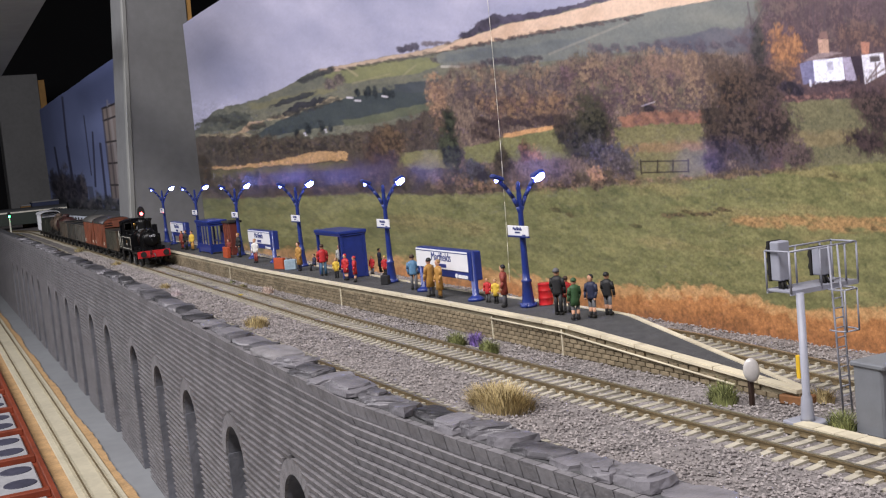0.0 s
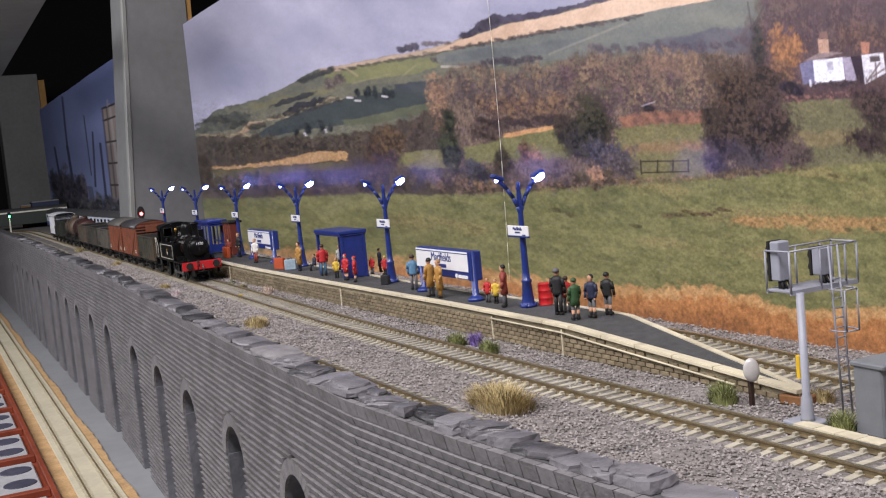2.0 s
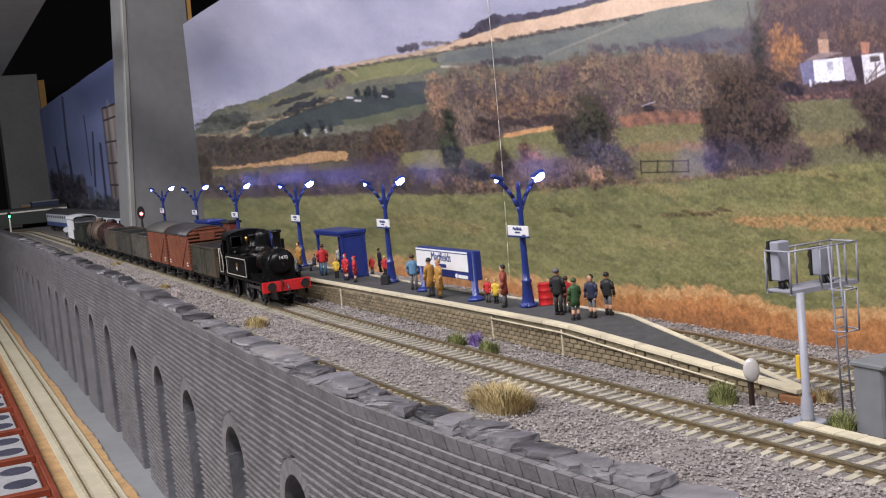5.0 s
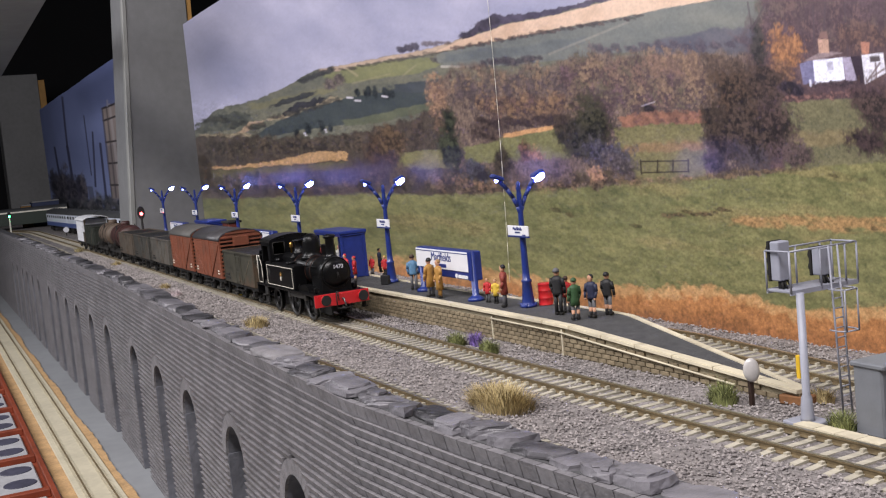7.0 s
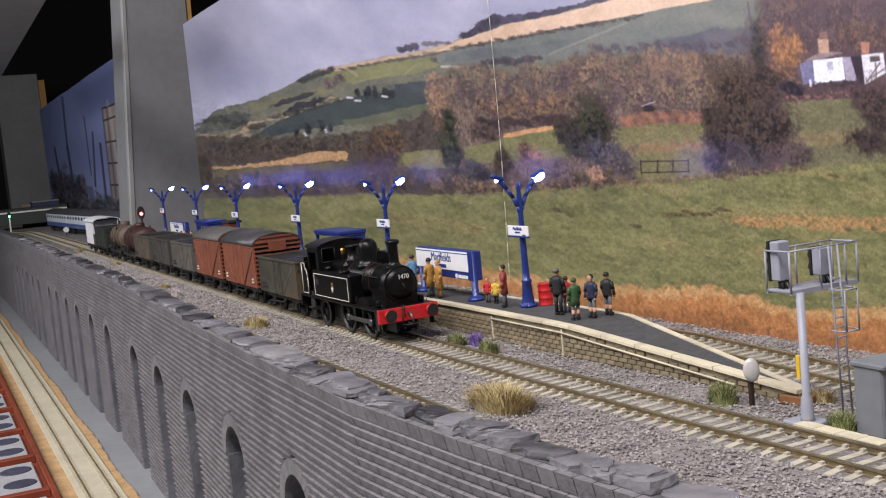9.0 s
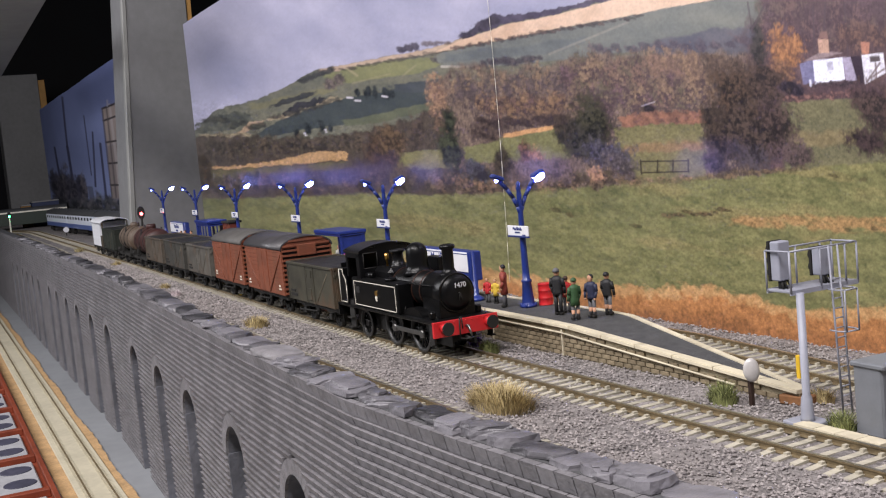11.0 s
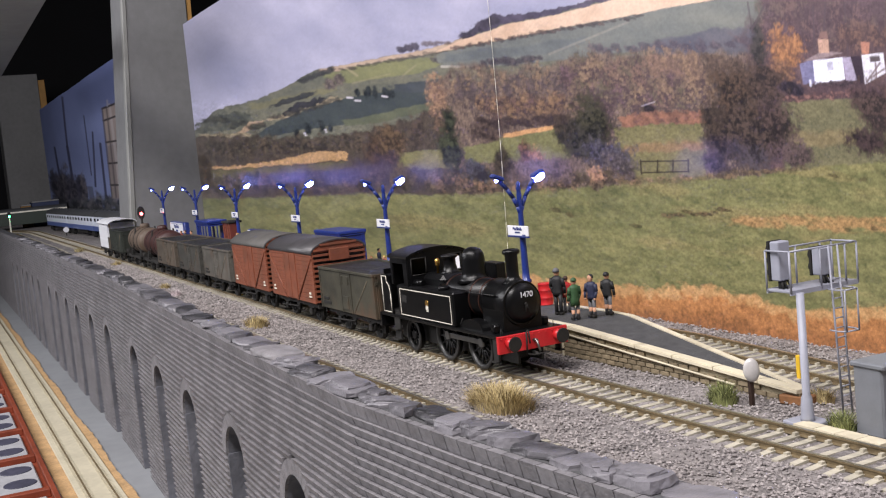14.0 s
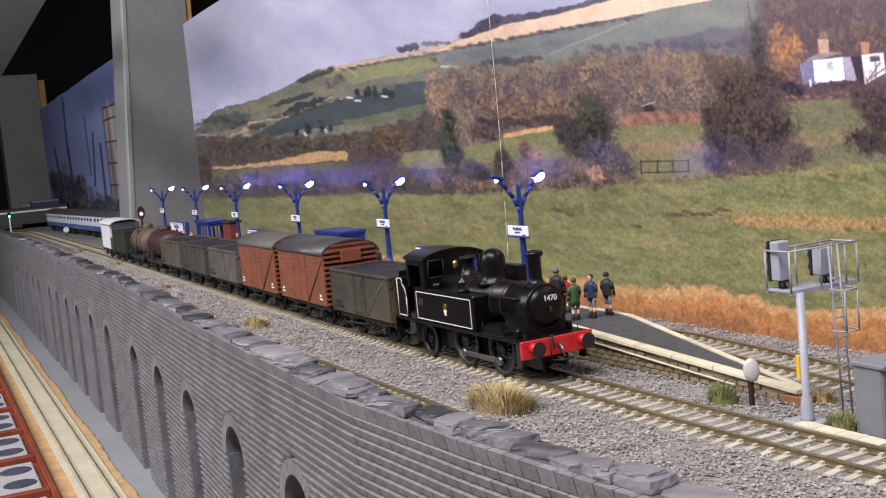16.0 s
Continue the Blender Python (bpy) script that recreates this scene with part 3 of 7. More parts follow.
# ---- the platform ----
def build_platform():
    p = thing("platform", 0, 0, 0, "island platform of dark tarmac with cream edging and brick face", "platform", kind="structure")
    xs = [-990] + [-950 + 50 * i for i in range(17)] + [-145, -120, -95, -70, -50, -38, -20, 0, 20, 40, 60, 80, 95]

    def ribbon(f0, f1, z0, z1, material, name, label=""):
        bm = nb()
        rings = [[bm.verts.new(c) for c in ((x, f0(x), z0(x)), (x, f1(x), z0(x)), (x, f1(x), z1(x)), (x, f0(x), z1(x)))] for x in xs]
        for a, b in zip(rings, rings[1:]):
            for k in range(4):
                bm.faces.new((a[k], a[(k + 1) % 4], b[(k + 1) % 4], b[k]))
        bm.faces.new(rings[0])
        bm.faces.new(rings[-1][::-1])
        return part(name, bm, material, p, label)
    ribbon(lambda x: plat_front(x) + 4, lambda x: max(plat_front(x) + 4.5, plat_back(x) - 2.5), lambda x: -4, lambda x: plat_top(x) - 0.3, TARMAC, "surface", "dark grey tarmac surface")
    ribbon(lambda x: plat_front(x) + 1.2, lambda x: plat_front(x) + 3.9, lambda x: -4, lambda x: plat_top(x) - 2.0, MORTAR, "face_backing", "pale mortar")
    ribbon(lambda x: plat_front(x) + 0.4, lambda x: plat_front(x) + 3.9, lambda x: plat_top(x) - 1.95, lambda x: plat_top(x) - 1.2, BRICK, "string_course")
    # edging slabs laid end to end
    x = -985.0
    while x < 94:
        L = 30.0 if x < -70 else 22.0
        L = min(L, 95 - x)
        bm = nb()
        for f, w0, w1 in ((plat_front, -0.6, 4.4),):
            a, b = x + 0.12, x + L - 0.12
            vs = [bm.verts.new(c) for c in ((a, f(a) + w0, plat_top(a) - 1.15), (b, f(b) + w0, plat_top(b) - 1.15), (b, f(b) + w1, plat_top(b) - 1.15), (a, f(a) + w1, plat_top(a) - 1.15),
                                            (a, f(a) + w0, plat_top(a) + 0.25), (b, f(b) + w0, plat_top(b) + 0.25), (b, f(b) + w1, plat_top(b) + 0.1), (a, f(a) + w1, plat_top(a) + 0.1))]
            fs = [bm.faces.new([vs[i] for i in q]) for q in ((3, 2, 1, 0), (4, 5, 6, 7), (0, 1, 5, 4), (1, 2, 6, 5), (2, 3, 7, 6), (3, 0, 4, 7))]
            bmesh.ops.bevel(bm, geom=[e for e in bm.edges if e.verts[0].co.z > plat_top(a) - 1 or e.verts[1].co.z > plat_top(a) - 1], offset=0.3, segments=2, affect="EDGES")
        part("edging_slab", bm, EDGING, p, "cream edging slab")
        bm = nb()
        a, b = x + 0.1, x + L - 0.1
        fb = plat_back
        vs = [bm.verts.new(c) for c in ((a, fb(a) - 2.6, -4), (b, fb(b) - 2.6, -4), (b, fb(b), -4), (a, fb(a), -4), (a, fb(a) - 2.6, plat_top(a) + 0.2), (b, fb(b) - 2.6, plat_top(b) + 0.2), (b, fb(b), plat_top(b) + 0.2), (a, fb(a), plat_top(a) + 0.2))]
        for q in ((3, 2, 1, 0), (4, 5, 6, 7), (0, 1, 5, 4), (1, 2, 6, 5), (2, 3, 7, 6), (3, 0, 4, 7)):
            bm.faces.new([vs[i] for i in q])
        part("back_edging", bm, EDGING, p, "cream edging slab")
        x += L
    # drain pipe strips on the face
    for x in (-103, -40, -300, -560):
        bm = nb()
        box(bm, x - 0.45, plat_front(x) - 0.1, -2, x + 0.45, plat_front(x) + 1, 9.6)
        part("face_strip", bm, EDGING, p, "pale upright strip")
    for x0, z0, x1, z1 in ((-103, 8.6, -40, 8.4), (-40, 8.4, 66, 0.4)):
        bm = nb()
        rod(bm, (x0, plat_front(x0) - 0.5, z0), (x1, plat_front(x1) - 0.5, z1), 0.42, 6)
        part("face_wire", bm, EDGING, p, "pale wire run along the face")
    # bricks
    ch, bl = 2.05, 5.6
    near, rest = [], []
    for r in range(6):
        z = -2.0 + (r + 0.5) * ch
        x = -900.0 + (r % 2) * bl / 2
        while x < 92:
            c = x + bl / 2
            if z + ch / 2 < plat_top(c) - 1.9:
                b = (c, plat_front(c) + 1.15, z, bl / 2 - 0.3, 0.75, ch / 2 - 0.22, math.atan2(plat_front(c + 3) - plat_front(c - 3), 6))
                (near if c > -230 else rest).append(b)
            x += bl
    ob = new("far_bricks", many_boxes("far_bricks", rest, BRICK))
    ob.parent = p
    tagged(ob, "brown platform bricks", kind="stuff")
    return p, near


def lay_pieces(name, rows, material, parent, lean=0.0):
    """Alike pieces on one mesh, each an object of its own."""
    b = rows[0]
    bm = nb()
    vs = box(bm, -b[3], -b[4], -b[5], b[3], b[4], b[5])
    for v in vs:
        if v.co.y < 0 and v.co.z > 0:
            v.co.y -= lean
    bmesh.ops.bevel(bm, geom=list(bm.edges), offset=0.12, segments=1, affect="EDGES")
    me = finish(bm, name, material)
    for r in rows[:300]:
        share(name, me, parent, r[:3], math.degrees(r[6]))
    if len(rows) > 300:
        ob = new(name + "_rest", many_boxes(name + "_rest", rows[300:], material))
        ob.parent = parent
        ob["kind"] = "stuff"


# ---- the goods train ----
RUN = [(-1.0, -873), (0.0, -772), (0.5, -721), (1.0, -669.5), (1.5, -617), (2.0, -563.5), (2.5, -511.5), (3.0, -464), (3.5, -421), (4.0, -381.5), (6.5, -245.5), (7.0, -221.5), (7.5, -198.5),
       (8.0, -174.8), (8.5, -151.5), (9.0, -130), (11.5, -54.5), (12.0, -44), (12.5, -34.7), (13.0, -26.2), (13.5, -18.6), (14.0, -11.8), (14.5, -5.3), (15.0, -0.6), (15.5, 3.3), (16.0, 6.0), (17.0, 8.0)]


def run_at(t):
    """Where the front of the engine stands at t seconds (Hermite curve through the timetable)."""
    for i in range(1, len(RUN) - 2):
        if t <= RUN[i + 1][0] or i == len(RUN) - 3:
            (ta, a), (tb, b), (tc, c), (td, d) = RUN[i - 1:i + 3]
            s0, s1, h = (c - a) / (tc - ta), (d - b) / (td - tb), tc - tb
            u = (t - tb) / h
            return (2 * u ** 3 - 3 * u * u + 1) * b + (u ** 3 - 2 * u * u + u) * h * s0 + (3 * u * u - 2 * u ** 3) * c + (u ** 3 - u * u) * h * s1


def on_track(x):
    return pose(x * M, line_main(x) * M, 0, 0, 0, math.degrees(math.atan2(line_main(x + 20) - line_main(x - 20), 40)))


def letters(body, size, material, parent, place, name="lettering", squash=1.0, thick=0.1):
    """Raised lettering in the built-in font; place: the pose of its centre (metres), letters lie in its x-y plane."""
    cu = bpy.data.curves.new("text", "FONT")
    cu.body, cu.size, cu.extrude, cu.align_x, cu.align_y = body, size * M, thick * M, "CENTER", "CENTER"
    tmp = bpy.data.objects.new("text", cu)
    scene.collection.objects.link(tmp)
    dg = bpy.context.evaluated_depsgraph_get()
    me = bpy.data.meshes.new_from_object(tmp.evaluated_get(dg))
    bpy.data.objects.remove(tmp)
    me.transform(Matrix.Diagonal((squash, 1, 1, 1)))
    me.materials.clear()
    me.materials.append(material)
    ob = new(name, me)
    ob.parent = parent
    ob.matrix_basis = place
    return ob


FACE_SIDE = Euler((radians(90), 0, 0)).to_matrix().to_4x4()  # letters that face -y
FACE_END = FACE_SIDE.copy()
FACE_END = turn("Z", 90) @ FACE_SIDE  # letters that face +x


def put(x, y, z, m):
    return Matrix.Translation((x * M, y * M, z * M)) @ m


def wheel_mesh(r, side, weight=False):
    bm = nb()
    ax = turn("X", 90)
    lathe(bm, [(r - 1.1, -1.2), (r, -1.2), (r, 0.9), (r + 0.7, 0.9), (r + 0.7, 1.4), (r - 1.1, 1.4)], turn("X", -90) if side > 0 else ax, 28, 1, True, True)
    lathe(bm, [(1.9, -1.3), (1.9, 1.3)], ax, 12)
    if weight:
        prism(bm, [((r - 1.3) * math.cos(a), (r - 1.3) * math.sin(a)) for a in np.linspace(0.6, 2.5, 9)], -0.8, 0.8)
    return bm


def spoke_wheel(name, t, r, spokes, side, weight=False):
    """A rim with tyre and hub, and each spoke a piece of its own."""
    w = part(name, wheel_mesh(r, side, weight), [WHEEL, TYRE], t)
    for i in range(spokes):
        a = 6.28318 * (i + 0.5) / spokes
        bm = nb()
        rod(bm, (1.2 * math.cos(a), 0, 1.2 * math.sin(a)), ((r - 1.2) * math.cos(a), 0, (r - 1.2) * math.sin(a)), 0.42, 5)
        part("spoke", bm, WHEEL, w)
    return w


def disc_wheels(r):
    """A pair of wheels on their axle."""
    bm = nb()
    for s in (-1, 1):
        m = Matrix.Translation((0, s * 8.2, 0)) @ turn("X", -90 * s)
        lathe(bm, [(r * 0.72, -1.0), (r * 0.72, 0.1), (r - 0.9, 0.3), (r - 0.8, 1.1), (r, 1.1), (r + 0.6, -0.6), (r + 0.6, -1.2)], m, 22)
        lathe(bm, [(1.6, -1), (1.6, 1.3)], m, 10)
        for i in range(4):
            a = 1.5708 * i
            lathe(bm, [(0.9, -0.2), (0.9, 0.45)], Matrix.Translation((2.9 * math.cos(a), s * 8.3, 2.9 * math.sin(a))) @ turn("X", -90 * s), 8)
    rod(bm, (0, -11, 0), (0, 11, 0), 0.8)
    return bm


# wheel black and tyre steel, both darkened for the shade under the engine
WHEEL = mat("shaded_wheel_black", (0.008, 0.008, 0.009), 0.5, var=0.3, scale=300)
TYRE = mat("shaded_tyre_steel", (0.05, 0.05, 0.05), 0.45, 0.6, var=0.3, scale=300)
WHEELS = []  # (part, radius, place) for the keys


def buffers(t, x, s, mat_shank, z=13.9):
    for y in (-11.4, 11.4):
        bm = nb()
        m = Matrix.Translation((x, y, z)) @ turn("Y", 90 * s)
        lathe(bm, [(2.3, 0), (2.1, 2.2), (1.5, 2.4), (1.5, 3.8)], m, 14)
        b = part("buffer", bm, mat_shank, t)
        bm = nb()
        lathe(bm, [(1.2, 3.6), (2.8, 3.9), (3.1, 4.4), (2.9, 4.7)], m, 18)
        part("buffer_head", bm, BLACK_MATT, b)


def coupling(t, x, s):
    bm = nb()
    rod(bm, (x, 0, 8.5), (x + s * 4, 0, 8.0), 0.7, 6)
    for y in (-3.5, 3.5):
        rod(bm, (x + s * 2, y, 8.2), (x + s * 6.5, y, 8.6), 0.35, 5)
    rod(bm, (x + s * 6.5, -3.5, 8.6), (x + s * 6.5, 3.5, 8.6), 0.35, 5)
    part("coupling", bm, BLACK_MATT, t)


def build_loco():
    t = thing("tank_engine", 5, line_main(5), 0, "black lined steam tank engine with red buffer beam", "locomotive")
    def P(name, mat_, fn, label="", parent=None):
        bm = nb()
        fn(bm)
        return part(name, bm, mat_, parent or t, label)

    P("footplate", BLACK, lambda b: box(b, -115, -15.8, 15.6, -0.5, 15.8, 17.0, 0.3))
    P("frames", BLACK_MATT, lambda b: (box(b, -112, -6.2, 4, -3, -5.2, 15.8), box(b, -112, 5.2, 4, -3, 6.2, 15.8), box(b, -100, -5, 5, -10, 5, 15.7)))
    P("buffer_beam", RED, lambda b: box(b, -1.6, -16.6, 9.8, 0, 16.6, 17.0, 0.25), "red buffer beam")
    P("rear_beam", BLACK, lambda b: box(b, -115.5, -16, 10, -114, 16, 17, 0.2))
    # side tanks, cab, bunker
    for s in (-1, 1):
        tank = P("side_tank", BLACK, lambda b: box(b, -94, min(s * 7, s * 15.6), 17.0, -37.5, max(s * 7, s * 15.6), 32.0, 0.7))
        y = s * 15.75

        def lining(b):
            for x0, z0, x1, z1 in ((-91, 30.0, -40, 30.35), (-91, 17.9, -40, 18.25), (-91, 17.9, -90.65, 30.3), (-40.35, 17.9, -40, 30.3)):
                box(b, x0, min(y, y - s * 0.3), z0, x1, max(y, y - s * 0.3), z1)
        P("tank_lining", LINE, lining, "cream lining", tank)
        # crest: lion over a wheel, as plain shapes
        P("crest", LINE, lambda b: (box(b, -64.0, min(y, y - s * .3), 21.6, -62.0, max(y, y - s * .3), 23.0), lathe(b, [(1.2, 0), (1.2, 0.3)], Matrix.Translation((-63, y - s * 0.15, 23.4)) @ turn("X", 90 * -s), 12)), "cream and gold crest", tank)
        P("crest_crown", BRASS, lambda b: lathe(b, [(1.5, 0), (1.5, 0.3)], Matrix.Translation((-63, y - s * 0.15, 25.4)) @ turn("X", 90 * -s), 10), "gold top of the crest", tank)
        P("works_plate", BLACK_MATT, lambda b: box(b, -89, min(y, y - s * .2), 24, -84, max(y, y - s * .2), 27.5), "", tank)
        # cab side with its doorway, and the bunker
        P("cab_side", BLACK, lambda b: (box(b, -98, min(s * 14.7, s * 15.5), 42.0, -81, max(s * 14.7, s * 15.5), 45.6, 0.2), box(b, -85.5, min(s * 14.7, s * 15.5), 31.5, -81, max(s * 14.7, s * 15.5), 45.5, 0.2), box(b, -99, min(s * 14.7, s * 15.5), 32, -97, max(s * 14.7, s * 15.5), 45.5, 0.2)))
        prof = [(-111, 17), (-100.5, 17), (-100.5, 27), (-101.5, 31), (-104, 33), (-104.5, 36), (-111, 36)]
        P("bunker_side", BLACK, lambda b: prism(b, prof, min(s * 14.9, s * 15.7), max(s * 14.9, s * 15.7)))

        def blining(b):
            inner = [(-110.2, 18), (-101.3, 18), (-101.3, 27), (-102.3, 30.6), (-104.8, 32.6), (-105.1, 35.2), (-110.2, 35.2)]
            for (a, c), (d, e) in zip(inner, inner[1:] + inner[:1]):
                rod(b, (a, y, c), (d, y, e), 0.22, 5)
        P("bunker_lining", LINE, blining, "cream lining")
    P("bunker", BLACK, lambda b: (box(b, -113.2, -15.2, 17, -106.5, 15.2, 35.5, 0.5), box(b, -113.4, -13, 35.5, -112.4, 13, 38, 0.2)))
    P("cab_floor", BLACK_MATT, lambda b: box(b, -107, -14.6, 17, -81, 14.6, 19))

    def cab_front(b):
        z0, z1 = 31.0, 46.0
        for y0, y1, a, c in ((-15.2, -13.2, z0, z1), (-5.6, 5.6, z0, z1 + 1.8), (13.2, 15.2, z0, z1), (-13.3, -5.5, z0, 36.5), (5.5, 13.3, z0, 36.5), (-13.3, -5.5, 44.2, z1 + 0.8), (5.5, 13.3, 44.2, z1 + 0.8)):
            box(b, -81.6, y0, a, -80.8, y1, c)
    P("cab_front", BLACK, cab_front)
    for s in (-1, 1):
        P("window_rim", BLACK_MATT, lambda b: [rod(b, (-80.7, s * a[0], a[1]), (-80.7, s * c[0], c[1]), 0.3, 5) for a, c in (((5.6, 36.5), (13.2, 36.5)), ((13.2, 36.5), (13.2, 44.2)), ((13.2, 44.2), (5.6, 44.2)), ((5.6, 44.2), (5.6, 36.5)))])
    arc = [(15.9 * math.sin(a), 45.4 + 12.5 * (math.cos(a * 0.75) - math.cos(0.75))) for a in np.linspace(-1, 1, 17)]
    arc = [(u / math.sin(1.0), v) for u, v in arc]
    P("cab_roof", BLACK, lambda b: prism(b, arc + [(u * 0.98, v - 0.9) for u, v in arc[::-1]], -101, -80.2, "x"))
    P("cab_back", BLACK, lambda b: box(b, -100.4, -14.9, 32, -99.6, 14.9, 46.4))
    # boiler
    bx = Matrix.Translation((0, 0, 28.0)) @ turn("Y", 90)
    P("boiler", BLACK, lambda b: lathe(b, [(8.6, -80), (8.6, -60), (8.6, -23)], bx, 32))
    P("firebox", BLACK, lambda b: box(b, -80.5, -8.6, 18, -60, 8.6, 37.2, 2.2))
    for x in (-27.5, -36.0, -58.5):
        P("boiler_band", COPPER, lambda b: lathe(b, [(8.85, x - 0.35), (8.85, x + 0.35)], bx, 32), "dull copper-coloured band")
    P("smokebox", BLACK, lambda b: (lathe(b, [(9.3, -24), (9.3, -6.8), (9.0, -6.2)], bx, 36), box(b, -24, -9.0, 17, -7, 9.0, 27)))
    door = P("smokebox_door", BLACK, lambda b: lathe(b, [(8.3, -6.3), (8.1, -5.6), (5.5, -4.5), (2.0, -4.0), (0.6, -3.9)], bx, 36))
    P("door_dart", BLACK_MATT, lambda b: (rod(b, (-4.0, 0, 28), (-2.8, 0, 28), 0.5), rod(b, (-3.2, 0, 28), (-3.2, -0.6, 24.6), 0.22, 5), rod(b, (-2.9, 0, 28), (-2.9, 1.0, 24.8), 0.22, 5)), "dark door handles", door)
    letters("1470", 3.3, WHITE, door, put(-3.7, 0.6, 31.6, FACE_END), "running_number", 0.95)
    P("chimney", BLACK, lambda b: lathe(b, [(5.2, 36.0), (4.0, 36.8), (3.0, 37.8), (2.6, 39), (2.65, 47.6), (3.6, 48.2), (3.75, 48.9), (3.5, 49.6), (2.9, 50.0), (2.2, 50.1), (2.0, 46)], Matrix.Translation((-12.0, 0, 0)), 28))
    P("dome", BLACK, lambda b: lathe(b, [(8.0, 34.6), (6.4, 36.2), (5.5, 37.6), (5.3, 39), (5.3, 44.2), (4.9, 46.8), (3.7, 48.6), (1.8, 49.6), (0.3, 49.8)], Matrix.Translation((-45, 0, 0)), 30))
    P("tool_box", BLACK, lambda b: box(b, -54, 9, 32, -41, 14, 41.5, 0.4))
    P("safety_valve", BLACK, lambda b: lathe(b, [(6.0, 36.2), (3.6, 38.0), (2.9, 41), (2.9, 43.6), (4.0, 44.4), (4.0, 45.2), (2.4, 45.3)], Matrix.Translation((-67.5, 0, 0)), 22))
    P("whistle", BRASS, lambda b: (lathe(b, [(0.6, 37), (0.6, 40.5), (1.1, 40.7), (1.1, 43.6), (0.3, 44)], Matrix.Translation((-71.5, -4.2, 0)), 10),), "brass whistle")
    # pipes, handrails, feed gear
    for s in (-1, 1):
        P("handrail", BLACK, lambda b: rod(b, (-60, s * 9.4, 31.8), (-12, s * 9.6, 31.8), 0.35, 6))
        P("feed_pipe", BLACK, lambda b: (rod(b, (-62, s * 8.2, 34.2), (-52, s * 9.2, 31.0), 0.7, 7), rod(b, (-80, s * 12.2, 33.2), (-74, s * 11, 33.2), 1.5, 10)))
        P("tank_filler", BLACK, lambda b: lathe(b, [(2.8, 31.8), (2.8, 33.2), (2.3, 33.6)], Matrix.Translation((-52, s * 12, 0)), 16))
        P("splasher", BLACK, lambda b: prism(b, [(-27 + 9.5 * math.cos(a), 17 + 4.2 * math.sin(a)) for a in np.linspace(0, 3.1416, 11)], min(s * 9, s * 13.5), max(s * 9, s * 13.5)))
        P("sandbox", BLACK, lambda b: box(b, -11.5, min(s * 10.4, s * 13.2), 17, -8, max(s * 10.4, s * 13.2), 20.5, 0.6))
        P("step", BLACK_MATT, lambda b: (box(b, -101, min(s * 14.4, s * 15.2), 5, -95, max(s * 14.4, s * 15.2), 16), box(b, -101, min(s * 14, s * 17), 5, -95, max(s * 14, s * 17), 5.6), box(b, -101, min(s * 14, s * 17), 10, -95, max(s * 14, s * 17), 10.6)))
        P("front_step", BLACK_MATT, lambda b: (box(b, -7, min(s * 14.4, s * 15.2), 6, -3, max(s * 14.4, s * 15.2), 16), box(b, -7, min(s * 14, s * 16.5), 6, -3, max(s * 14, s * 16.5), 6.6)))
        P("lamp_iron", BLACK_MATT, lambda b: (rod(b, (-4, s * 12.5, 17), (-4, s * 12.5, 19), 0.18, 5), rod(b, (-36.5, s * 13.8, 17), (-34.8, s * 13.2, 21), 0.18, 5)))
        P("sand_pipe", STEEL, lambda b: rod(b, (-9, s * 11.8, 16), (-14, s * 9.2, 3), 0.35, 5))
    P("vacuum_pipe", BLACK_MATT, lambda b: (rod(b, (0.6, -3.8, 8), (0.9, -3.8, 17.2), 0.36, 8), rod(b, (0.9, -3.8, 17.2), (1.2, -2.8, 18.0), 0.36, 8), rod(b, (1.2, -2.8, 18.0), (1.2, -2.6, 12.5), 0.32, 8)))
    P("hook_chain", STEEL, lambda b: (rod(b, (0, 0, 13.5), (2.6, 0, 13.5), 0.7, 6), rod(b, (2.4, 0, 13.6), (3.2, 0.8, 9), 0.5, 6)))
    P("rivet_row", RED, lambda b: [lathe(b, [(0.4, 0), (0.3, 0.3)], Matrix.Translation((0, yy, 15.9)) @ turn("Y", 90), 6) for yy in range(-15, 16, 3)])
    buffers(t, 0, 1, RED)
    buffers(t, -115.5, -1, BLACK_MATT)
    coupling(t, -1, 1)
    # wheels
    for s in (-1, 1):
        for x in (-27, -57):
            w = spoke_wheel("driving_wheel", t, 10.0, 14, s, True)
            WHEELS.append((w, 10.0, (x, s * 8.6, 10.0)))
        w = spoke_wheel("trailing_wheel", t, 7.0, 10, s)
        WHEELS.append((w, 7.0, (-92, s * 8.6, 7.0)))
    rods = []
    for s in (-1, 1):
        bm = nb()
        box(bm, -15, -0.5, -1.1, 15, 0.5, 1.1, 0.3)
        for x in (-15, 15):
            lathe(bm, [(1.9, -1.0), (1.9, 1.0)], Matrix.Translation((x, 0, 0)) @ turn("X", 90), 12)
        r = part("coupling_rod", bm, STEEL, t, "steel coupling rod")
        rods.append((r, 10.0, (-42, s * 11.4, 10.0)))
    return t, rods


